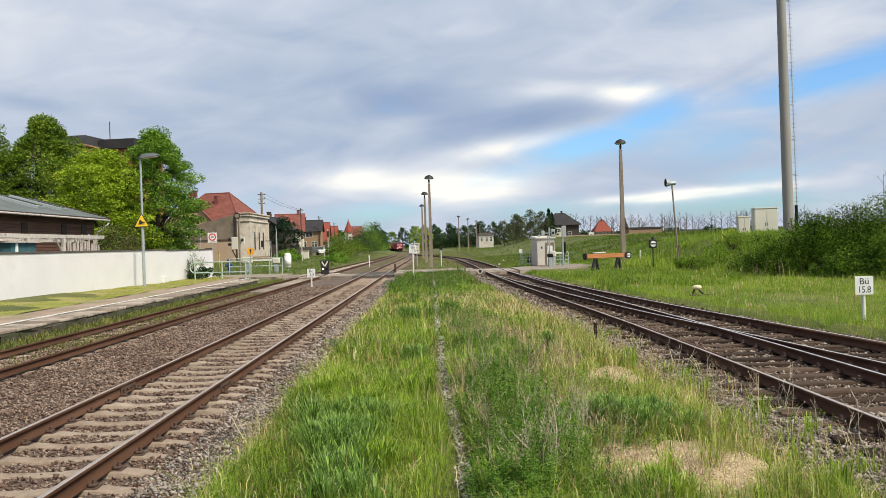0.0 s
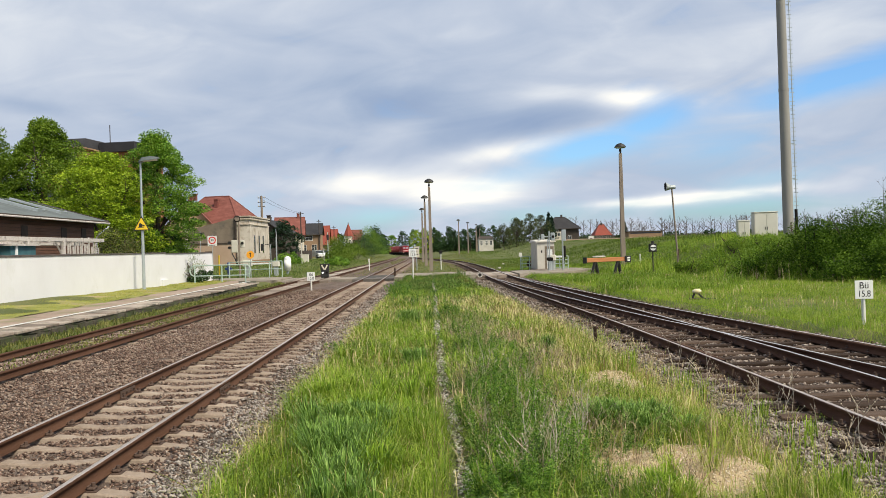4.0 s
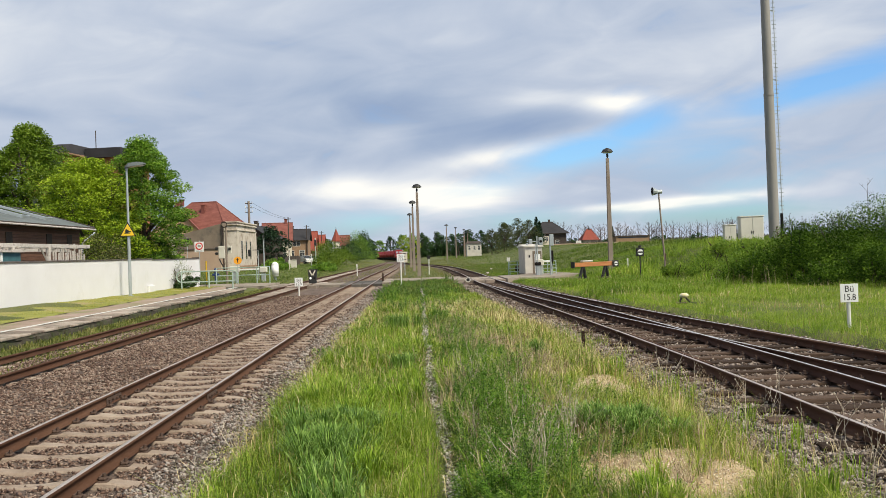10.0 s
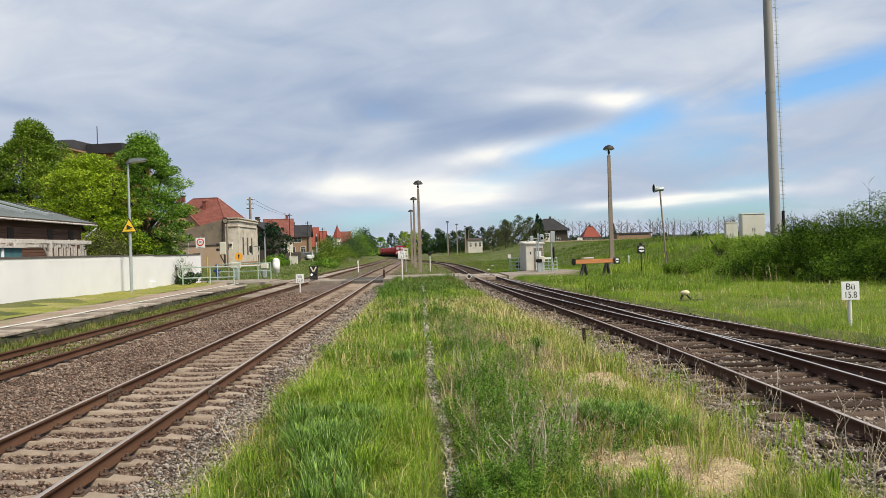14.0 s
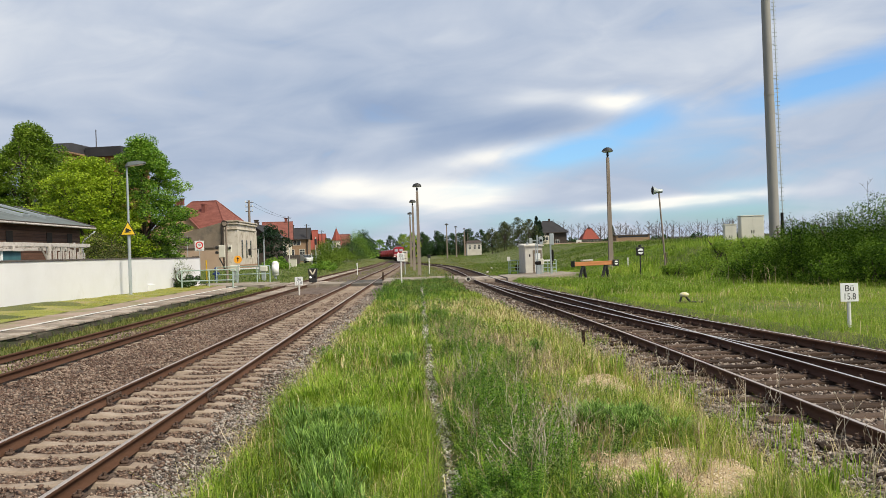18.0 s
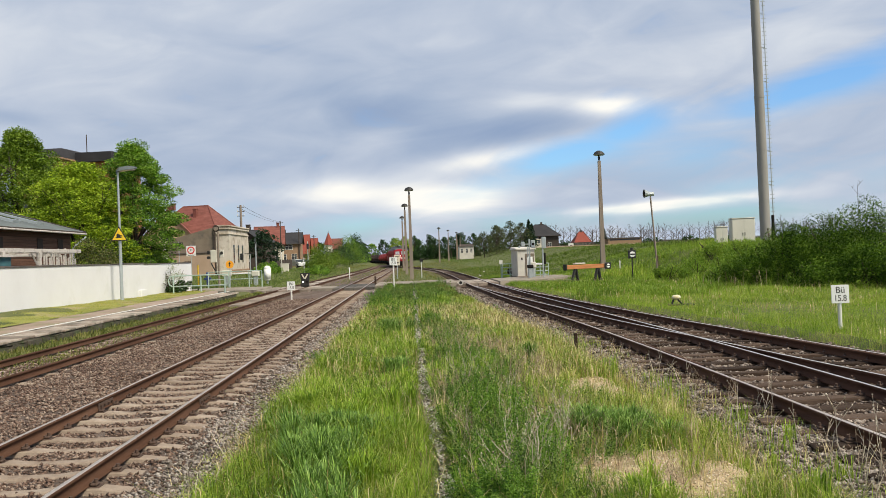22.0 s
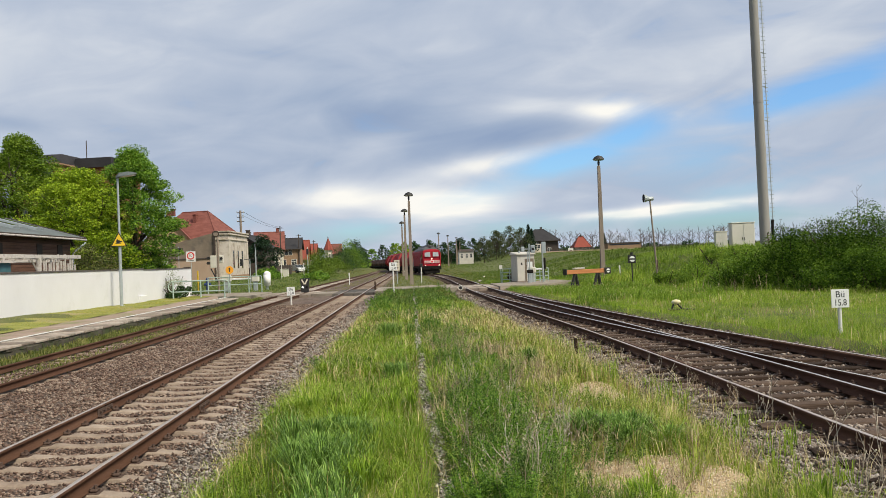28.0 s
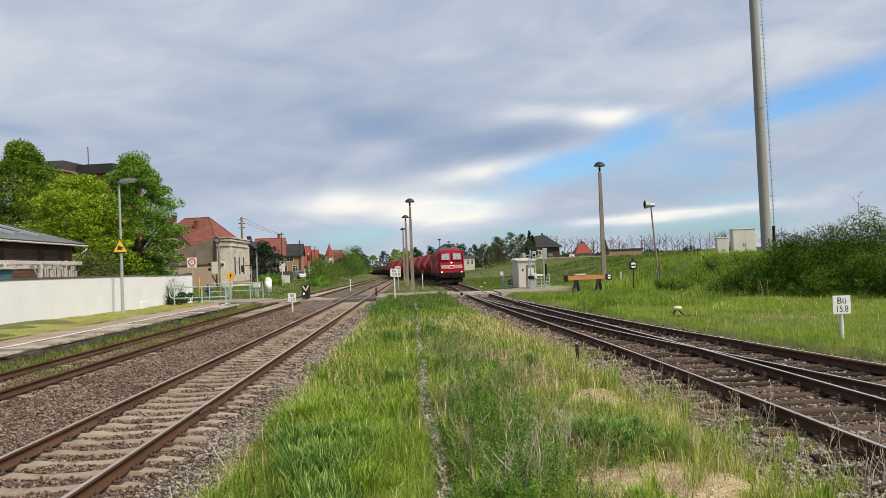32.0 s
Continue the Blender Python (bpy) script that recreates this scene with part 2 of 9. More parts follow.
def leafy(name, colors, spread=0.9, rough=0.55, scale=0.4, through=0.25, gloss=0.25):
    """Leaves and blades: tone by piece and by place, some light passing through."""
    m = surface(name, colors, scale=scale, fine=3.0, rough=rough, bump=0, islands=spread)
    b = m.node_tree.nodes["Principled BSDF"]
    b.inputs["Specular IOR Level"].default_value = gloss
    nt = m.node_tree
    tr = nt.nodes.new("ShaderNodeBsdfTranslucent")
    nt.links.new(b.inputs["Base Color"].links[0].from_socket, tr.inputs["Color"])
    mx = nt.nodes.new("ShaderNodeMixShader")
    mx.inputs[0].default_value = through
    nt.links.new(b.outputs[0], mx.inputs[1])
    nt.links.new(tr.outputs[0], mx.inputs[2])
    nt.links.new(mx.outputs[0], nt.nodes["Material Output"].inputs[0])
    return m


M = dict(
    soil=surface("soil", [(0.04, 0.055, 0.014), (0.075, 0.095, 0.02), (0.12, 0.13, 0.035), (0.17, 0.15, 0.065)], 0.35, 0.95, 0.6, 25, depth=0.05),
    ballast=surface("ballast", [(0.08, 0.055, 0.044), (0.15, 0.107, 0.086), (0.21, 0.16, 0.132)], 1.2, 0.95, 1.0, 28, depth=0.06),
    stone=surface("ballast_stone", [(0.078, 0.046, 0.034), (0.152, 0.094, 0.071), (0.216, 0.145, 0.112), (0.313, 0.241, 0.193)], 0.5, 0.95, 0.2, 40, islands=0.55),
    stone_rust=surface("rusty_stone", [(0.06, 0.04, 0.031), (0.14, 0.102, 0.083), (0.235, 0.185, 0.155), (0.36, 0.305, 0.265)], 0.5, 0.95, 0.2, 40, islands=0.65),
    stone_grey=surface("grey_ballast_stone", [(0.101, 0.081, 0.068), (0.184, 0.155, 0.133), (0.267, 0.230, 0.204), (0.386, 0.345, 0.313)], 0.5, 0.95, 0.2, 40, islands=0.6),
    rust=surface("rail_rust", [(0.043, 0.020, 0.012), (0.083, 0.040, 0.024), (0.122, 0.065, 0.042)], 3, 0.85, 0.3, 50, stretch=(1, 0.2, 1)),
    steel=surface("rail_steel", [(0.66, 0.60, 0.56), (0.78, 0.73, 0.69), (0.86, 0.82, 0.78)], 2, 0.30, 0.05, 40, metal=0.7, stretch=(1, 0.1, 1)),
    worn_steel=surface("worn_rail_steel", [(0.44, 0.36, 0.31), (0.56, 0.475, 0.42), (0.68, 0.60, 0.54)], 2, 0.38, 0.05, 40, metal=0.6, stretch=(1, 0.1, 1)),
    sleeper=surface("sleeper_concrete", [(0.202, 0.152, 0.115), (0.304, 0.239, 0.189), (0.396, 0.327, 0.267)], 3, 0.95, 0.35, 45, objects=0.25, dirt=((0.20, 0.14, 0.10), 0.32, 2.0)),
    old_sleeper=surface("dark_old_sleeper", [(0.12, 0.085, 0.06), (0.19, 0.145, 0.11), (0.26, 0.205, 0.165)], 3, 0.95, 0.35, 45, objects=0.4),
    timber=surface("sleeper_timber", [(0.026, 0.016, 0.011), (0.06, 0.039, 0.028), (0.12, 0.083, 0.063)], 3, 0.92, 0.7, 30, objects=0.5, stretch=(0.25, 2.5, 1)),
    deck=surface("crossing_deck", [(0.05, 0.045, 0.04), (0.09, 0.08, 0.072), (0.13, 0.115, 0.10)], 2, 0.9, 0.3, 40, objects=0.4),
    rust_dark=surface("dark_rail_rust", [(0.045, 0.020, 0.012), (0.085, 0.041, 0.026), (0.135, 0.073, 0.047)], 3, 0.85, 0.3, 50, stretch=(1, 0.2, 1)),
    clip=surface("rusty_iron", [(0.05, 0.03, 0.022), (0.11, 0.066, 0.048)], 8, 0.85, 0.3, 60),
    slabs=surface("platform_slab", [(0.20, 0.155, 0.125), (0.31, 0.25, 0.205), (0.44, 0.375, 0.32)], 2.0, 0.92, 0.4, 50, objects=0.5, dirt=((0.12, 0.11, 0.085), 0.45, 1.6)),
    edge=surface("platform_face", [(0.025, 0.022, 0.014), (0.055, 0.047, 0.033), (0.11, 0.095, 0.075)], 2.5, 0.95, 0.6, 30, dirt=((0.05, 0.07, 0.02), 0.5, 3)),
    paving=surface("worn_paving", [(0.24, 0.17, 0.13), (0.33, 0.245, 0.195), (0.41, 0.325, 0.265)], 0.8, 0.95, 0.3, 35, dirt=((0.21, 0.20, 0.09), 0.35, 0.7)),
    moss=surface("mossy_turf", [(0.14, 0.16, 0.03), (0.23, 0.245, 0.045), (0.33, 0.31, 0.085)], 0.9, 0.95, 0.6, 18, dirt=((0.33, 0.26, 0.15), 0.3, 0.6)),
    line=surface("white_line", [(0.55, 0.54, 0.51), (0.78, 0.78, 0.76)], 6, 0.8, 0.1, 70, dirt=((0.40, 0.37, 0.33), 0.35, 4)),
    asphalt=surface("old_asphalt", [(0.20, 0.17, 0.135), (0.28, 0.24, 0.195), (0.36, 0.32, 0.27)], 0.7, 0.93, 0.3, 50, dirt=((0.14, 0.12, 0.10), 0.3, 1.2)),
    white=surface("white_render", [(0.660, 0.655, 0.681), (0.730, 0.730, 0.764)], 0.6, 0.85, 0.12, 30, dirt=((0.60, 0.60, 0.59), 0.16, 0.5)),
    coping=surface("wall_coping", [(0.05, 0.045, 0.045), (0.12, 0.10, 0.095)], 2, 0.9, 0.3, 30),
    galv=surface("galvanised", [(0.36, 0.40, 0.42), (0.47, 0.51, 0.53)], 3, 0.5, 0.05, 40, metal=0.5),
    pale_green=surface("pale_green_paint", [(0.32, 0.42, 0.38), (0.44, 0.54, 0.49)], 3, 0.6, 0.05, 40),
    concrete=surface("concrete_pole", [(0.17, 0.135, 0.11), (0.245, 0.20, 0.165), (0.31, 0.26, 0.215)], 1.5, 0.92, 0.3, 40, stretch=(1, 1, 0.15)),
    mast=surface("mast_concrete", [(0.235, 0.225, 0.215), (0.32, 0.31, 0.295)], 0.5, 0.9, 0.15, 30, stretch=(1, 1, 0.2)),
    black=surface("black_paint", [(0.012, 0.012, 0.013), (0.028, 0.027, 0.027)], 4, 0.6, 0.1, 40),
    sign=surface("sign_white", [(0.74, 0.75, 0.75), (0.83, 0.83, 0.83)], 3, 0.5, 0.02, 40, dirt=((0.62, 0.62, 0.60), 0.2, 5)),
    ink=surface("sign_ink", [(0.02, 0.02, 0.022), (0.03, 0.03, 0.03)], 4, 0.6, 0.0, 40),
    yellow=surface("yellow_paint", [(0.75, 0.48, 0.02), (0.88, 0.60, 0.03)], 4, 0.5, 0.02, 40),
    cream_yellow=surface("faded_yellow", [(0.55, 0.45, 0.20), (0.70, 0.62, 0.38)], 4, 0.6, 0.02, 40, dirt=((0.70, 0.68, 0.60), 0.5, 6)),
    orange=surface("orange_paint", [(0.80, 0.33, 0.02), (0.92, 0.42, 0.03)], 4, 0.5, 0.02, 40),
    sign_red=surface("sign_red", [(0.55, 0.02, 0.02), (0.65, 0.03, 0.03)], 4, 0.5, 0.0, 40),
    beam=surface("orange_timber", [(0.30, 0.105, 0.035), (0.43, 0.165, 0.06), (0.52, 0.24, 0.10)], 2.5, 0.85, 0.4, 40, stretch=(0.3, 2, 2)),
    hut=surface("hut_render", [(0.50, 0.475, 0.43), (0.63, 0.60, 0.55)], 1.5, 0.88, 0.2, 40, dirt=((0.42, 0.39, 0.35), 0.25, 1.0)),
    cabinet=surface("cabinet_grey", [(0.54, 0.52, 0.46), (0.63, 0.61, 0.54)], 1, 0.75, 0.1, 30),
    brown_wood=surface("brown_boards", [(0.063, 0.028, 0.018), (0.119, 0.056, 0.036), (0.182, 0.095, 0.064)], 1.5, 0.85, 0.4, 25, objects=0.5, stretch=(3, 0.3, 3)),
    roof_felt=surface("grey_roof_felt", [(0.085, 0.101, 0.105), (0.155, 0.178, 0.186)], 0.8, 0.97, 0.2, 30, dirt=((0.09, 0.11, 0.09), 0.25, 0.7)),
    beam_white=surface("weathered_white_wood", [(0.42, 0.38, 0.35), (0.66, 0.62, 0.59)], 3, 0.85, 0.2, 30, dirt=((0.22, 0.18, 0.16), 0.4, 3)),
    render_grey=surface("grey_render", [(0.14, 0.11, 0.085), (0.205, 0.165, 0.125), (0.26, 0.215, 0.165)], 0.5, 0.95, 0.3, 12, dirt=((0.09, 0.08, 0.07), 0.35, 0.4)),
    render_pink=surface("buff_render", [(0.36, 0.255, 0.185), (0.46, 0.34, 0.255)], 0.6, 0.93, 0.2, 15, dirt=((0.32, 0.25, 0.20), 0.35, 0.6)),
    render_pale=surface("peeling_pale_render", [(0.437, 0.385, 0.328), (0.609, 0.552, 0.489)], 0.7, 0.93, 0.3, 14, dirt=((0.30, 0.24, 0.18), 0.42, 0.8)),
    plinth=surface("brown_plinth", [(0.24, 0.15, 0.09), (0.34, 0.22, 0.14)], 2, 0.93, 0.4, 18),
    peach=surface("peach_render", [(0.50, 0.33, 0.20), (0.62, 0.43, 0.28)], 0.8, 0.9, 0.2, 20),
    cream=surface("cream_render", [(0.58, 0.52, 0.42), (0.70, 0.64, 0.54)], 0.8, 0.9, 0.2, 20),
    brick=surface("red_brick", [(0.20, 0.075, 0.035), (0.30, 0.12, 0.06), (0.38, 0.18, 0.09)], 1.2, 0.92, 0.5, 9, stretch=(1, 1, 3)),
    tile=surface("red_roof_tile", [(0.126, 0.041, 0.032), (0.194, 0.063, 0.049), (0.257, 0.097, 0.076)], 0.9, 0.9, 0.9, 6, stretch=(1, 1, 3)),
    tile_bright=surface("bright_roof_tile", [(0.20, 0.043, 0.028), (0.275, 0.062, 0.042)], 0.8, 0.85, 0.5, 8),
    slate=surface("dark_slate", [(0.016, 0.016, 0.019), (0.036, 0.034, 0.039)], 0.8, 0.8, 0.4, 10),
    trim_dark=surface("dark_eaves", [(0.04, 0.03, 0.025), (0.08, 0.06, 0.05)], 2, 0.85, 0.2, 20),
    pane=surface("window_pane", [(0.03, 0.035, 0.04), (0.06, 0.065, 0.07)], 0.5, 0.15, 0, 5, coat=0.4),
    frame_white=surface("window_white", [(0.60, 0.59, 0.56), (0.72, 0.71, 0.68)], 3, 0.7, 0.05, 30),
    bark=surface("bark", [(0.035, 0.025, 0.02), (0.085, 0.065, 0.05)], 3, 0.95, 0.9, 20, stretch=(1, 1, 0.3)),
    red=surface("traffic_red", [(0.27, 0.006, 0.018), (0.34, 0.010, 0.024)], 0.8, 0.62, 0.04, 20, dirt=((0.30, 0.02, 0.02), 0.25, 1.2)),
    red_wagon=surface("wagon_red", [(0.235, 0.016, 0.02), (0.31, 0.026, 0.03)], 0.9, 0.6, 0.06, 18, objects=0.35, dirt=((0.20, 0.035, 0.03), 0.35, 1.0)),
    brown_wagon=surface("wagon_brown", [(0.035, 0.02, 0.018), (0.085, 0.045, 0.038)], 0.9, 0.75, 0.1, 18, objects=0.5, dirt=((0.03, 0.02, 0.018), 0.35, 1.0)),
    loco_roof=surface("grey_loco_roof", [(0.07, 0.07, 0.072), (0.125, 0.125, 0.128)], 1.5, 0.6, 0.1, 25, dirt=((0.08, 0.075, 0.07), 0.35, 1.5)),
    underframe=surface("sooty_underframe", [(0.007, 0.006, 0.006), (0.02, 0.017, 0.016)], 2, 0.9, 0.2, 25),
    band=surface("pale_front_band", [(0.50, 0.42, 0.41), (0.62, 0.54, 0.53)], 3, 0.5, 0.02, 30),
    # glass colour raised to hold the pale reflection of the sky
    cab_glass=surface("cab_glass", [(0.26, 0.29, 0.31), (0.38, 0.42, 0.45)], 0.6, 0.15, 0, 5, coat=0.6),
    sand=surface("sandy_gravel", [(0.36, 0.255, 0.145), (0.54, 0.405, 0.255), (0.68, 0.54, 0.37)], 7.0, 0.95, 0.8, 70, depth=0.03, dirt=((0.24, 0.18, 0.08), 0.3, 4.0)),
    gravel=surface("pale_gravel", [(0.46, 0.35, 0.23), (0.62, 0.50, 0.36), (0.76, 0.66, 0.52)], 2, 0.95, 0.2, 40, islands=0.8),
    rubble=surface("pale_rubble", [(0.168, 0.143, 0.118), (0.302, 0.273, 0.239), (0.437, 0.403, 0.361), (0.554, 0.521, 0.479)], 2, 0.95, 0.3, 40, islands=0.8),
    trough=surface("trough_lid", [(0.17, 0.14, 0.11), (0.31, 0.27, 0.225), (0.46, 0.42, 0.37)], 3, 0.95, 0.5, 50, objects=0.5, dirt=((0.12, 0.13, 0.05), 0.4, 3)),
    teal=surface("teal_boards", [(0.03, 0.10, 0.12), (0.05, 0.14, 0.16)], 3, 0.7, 0.1, 30),
    car_white=surface("white_car_paint", [(0.68, 0.69, 0.70), (0.76, 0.77, 0.78)], 1, 0.3, 0, 20, coat=0.6),
    rubber=surface("tyre_rubber", [(0.012, 0.012, 0.012), (0.022, 0.022, 0.022)], 4, 0.8, 0.1, 40),
    lamp_warm=glow("lit_headlamp", (1.0, 0.88, 0.70), 5.0),
    signal_white=glow("lit_signal_lamp", (1.0, 0.97, 0.92), 2.0),
    grass=leafy("meadow_grass", [(0.088, 0.166, 0.015), (0.179, 0.310, 0.023), (0.283, 0.439, 0.036), (0.387, 0.524, 0.063), (0.481, 0.536, 0.126)], 0.42, 0.55, 1.5, 0.40),
    grass_lush=leafy("lush_meadow_grass", [(0.071, 0.131, 0.015), (0.147, 0.252, 0.023), (0.248, 0.367, 0.034), (0.353, 0.452, 0.058)], 0.4, 0.55, 1.3, 0.35),
    grass_deep=leafy("deep_meadow_grass", [(0.120, 0.218, 0.017), (0.196, 0.333, 0.025), (0.283, 0.441, 0.034), (0.382, 0.502, 0.056), (0.469, 0.502, 0.113)], 0.4, 0.6, 0.45, 0.36),
    grass_pale=leafy("yellowing_grass", [(0.117, 0.185, 0.019), (0.233, 0.339, 0.034), (0.371, 0.466, 0.064), (0.509, 0.509, 0.159)], 0.45, 0.55, 1.5, 0.40),
    grass_bank=leafy("bank_grass", [(0.084, 0.157, 0.016), (0.146, 0.252, 0.022), (0.218, 0.347, 0.034), (0.308, 0.414, 0.056)], 0.4, 0.6, 0.4, 0.33),
    grass_far=leafy("far_meadow_grass", [(0.057, 0.102, 0.013), (0.094, 0.158, 0.018), (0.140, 0.211, 0.028), (0.196, 0.249, 0.047)], 0.4, 0.6, 0.25, 0.3),
    far_weed=leafy("rank_weed", [(0.043, 0.085, 0.015), (0.093, 0.162, 0.025), (0.153, 0.238, 0.038), (0.238, 0.306, 0.076)], 0.6, 0.6, 0.8, 0.3),
    moss_blade=leafy("dull_verge_grass", [(0.079, 0.106, 0.022), (0.141, 0.176, 0.035), (0.220, 0.246, 0.053), (0.317, 0.290, 0.114)], 0.5, 0.7, 0.7, 0.3),
    grass_dark=leafy("lush_grass", [(0.065, 0.14, 0.022), (0.14, 0.265, 0.04), (0.24, 0.39, 0.075), (0.37, 0.53, 0.14)], 0.5, 0.42, 0.9, 0.3),
    grass_dry=leafy("dry_grass", [(0.36, 0.28, 0.11), (0.56, 0.45, 0.21), (0.70, 0.60, 0.34)], 0.9, 0.75, 0.6, 0.2),
    weed=leafy("weed_leaf", [(0.03, 0.085, 0.010), (0.09, 0.205, 0.018), (0.17, 0.33, 0.032), (0.28, 0.44, 0.07)], 0.5, 0.45, 1.6, 0.35),
    twig_dark=surface("bare_branch", [(0.085, 0.07, 0.062), (0.14, 0.12, 0.11)], 4, 0.9, 0, 20, islands=0.4),
    herb_leaf=leafy("yellow_green_herb", [(0.079, 0.141, 0.014), (0.158, 0.257, 0.022), (0.263, 0.373, 0.035), (0.378, 0.456, 0.070)], 0.5, 0.5, 1.2, 0.35),
    twig_pale=surface("bleached_twig", [(0.34, 0.28, 0.21), (0.50, 0.43, 0.34), (0.64, 0.57, 0.47)], 4, 0.9, 0, 20, islands=0.5),
    weed_dull=leafy("dull_weed_leaf", [(0.04, 0.085, 0.014), (0.09, 0.175, 0.024), (0.16, 0.27, 0.045), (0.26, 0.36, 0.09)], 0.7, 0.5, 1.6, 0.3),
    twig=surface("dry_twig", [(0.24, 0.16, 0.10), (0.40, 0.30, 0.20), (0.56, 0.46, 0.33)], 4, 0.9, 0, 20, islands=0.6),
    leaf_light=leafy("chestnut_leaf", [(0.044, 0.085, 0.007), (0.187, 0.293, 0.015), (0.365, 0.492, 0.030), (0.506, 0.625, 0.056)], 0.3, 0.5, 0.45, 0.3),
    leaf_mid=leafy("tree_leaf", [(0.019, 0.053, 0.008), (0.093, 0.205, 0.019), (0.192, 0.349, 0.034), (0.307, 0.480, 0.057)], 0.32, 0.5, 0.35, 0.3),
    leaf_lime=leafy("lime_leaf", [(0.036, 0.071, 0.007), (0.098, 0.169, 0.012), (0.179, 0.286, 0.023), (0.282, 0.390, 0.044)], 0.3, 0.5, 0.35, 0.3),
    leaf_bank=leafy("rank_shrub_leaf", [(0.041, 0.079, 0.009), (0.083, 0.147, 0.016), (0.141, 0.222, 0.027), (0.224, 0.301, 0.045)], 0.4, 0.6, 0.6, 0.25, 0.1),
    leaf_silver=leafy("silvery_leaf", [(0.16, 0.20, 0.10), (0.32, 0.36, 0.22), (0.50, 0.53, 0.40)], 0.7, 0.6, 1.0, 0.3),
    leaf_pale=leafy("young_grey_leaf", [(0.04, 0.055, 0.02), (0.08, 0.10, 0.035), (0.13, 0.155, 0.06)], 0.7, 0.6, 0.4, 0.25),
    leaf_olive=leafy("olive_leaf", [(0.04, 0.055, 0.014), (0.09, 0.12, 0.025), (0.16, 0.19, 0.045), (0.25, 0.24, 0.09)], 0.7, 0.6, 0.6, 0.25),
    leaf_dark=leafy("dark_leaf", [(0.012, 0.035, 0.010), (0.028, 0.070, 0.016), (0.055, 0.12, 0.025)], 0.7, 0.5, 0.4, 0.2),
    leaf_hedge=leafy("hedge_leaf", [(0.017, 0.041, 0.005), (0.051, 0.109, 0.009), (0.105, 0.195, 0.016), (0.179, 0.289, 0.031)], 0.36, 0.65, 0.5, 0.14, 0.08),
    conifer=leafy("needles", [(0.010, 0.028, 0.012), (0.022, 0.055, 0.022)], 0.7, 0.6, 0.5, 0.1),
)


for k in ("underframe", "red", "red_wagon", "brown_wagon", "loco_roof", "rust_dark", "rust", "timber"):      # dusty, little gloss
    M[k].node_tree.nodes["Principled BSDF"].inputs["Specular IOR Level"].default_value = 0.2

# ------------------------------------------------------------------ plan of the tracks (rail top is z = 0)
def smooth_line(knots, span=18.0):
    ys = np.arange(knots[0][0], knots[-1][0], 1.0)
    xs = np.interp(ys, [k[0] for k in knots], [k[1] for k in knots])
    k = np.hanning(int(span) | 1)
    pad = len(k) // 2
    ext = np.concatenate((xs[0] - (xs[1] - xs[0]) * np.arange(pad, 0, -1), xs, xs[-1] + (xs[-1] - xs[-2]) * np.arange(1, pad + 1)))
    return ys, np.convolve(ext, k / k.sum(), "valid")


FREIGHT = smooth_line([(-40, 5.45), (17, 5.45), (25, 5.2), (37, 4.75), (53, 4.4), (70, 4.45), (91, 4.3), (109, 4.0), (118, 3.7), (127, 3.1), (140, 2.2), (154, 1.0),
                       (163, 0.1), (176, -1.8), (190, -3.6), (208, -5.1), (226, -5.9), (253, -6.4), (271, -6.9), (289, -7.3), (307, -8.0), (325, -9.2), (347, -11.2),
                       (361, -12.8), (379, -14.6), (400, -17.5), (450, -25), (500, -34), (560, -46), (650, -66), (760, -94)])
MAIN = smooth_line([(-40, -4.06), (110, -4.06), (150, -4.2), (190, -4.7), (208, -5.25), (226, -5.9), (253, -6.4), (271, -6.9), (289, -7.3), (307, -8.0), (325, -9.2)])
PLATFORM_LINE = smooth_line([(-40, -8.5), (130, -8.5), (190, -9.0), (226, -10.3), (271, -11.4), (325, -13.6)])
BRANCH = smooth_line([(-40, 13.6), (0, 8.95), (9, 7.9), (14.3, 7.3), (17, 7.0), (22, 6.43), (29, 5.85), (40, 5.05), (50, 4.55), (56, 4.4), (60, 4.4)], 7)


def at(line, y):
    return np.interp(y, line[0], line[1])


def step(a, b, v):
    t = np.clip((v - a) / (b - a), 0, 1)
    return t * t * (3 - 2 * t)


def wobble(x, y, s=1.0, seed=0.0):
    """A cheap rolling unevenness between about -1 and 1."""
    return (np.sin(1.7 * x * s + 0.6 * y * s + seed) + np.sin(-0.9 * x * s + 1.3 * y * s + 1.7 + seed * 2) + np.sin(2.9 * x * s - 2.1 * y * s + 4 + seed) * 0.6) / 2.6


def dip(y):
    """The line falls gently away beyond the crossing."""
    return -0.0034 * np.maximum(0.0, np.asarray(y, float) - 78.0)


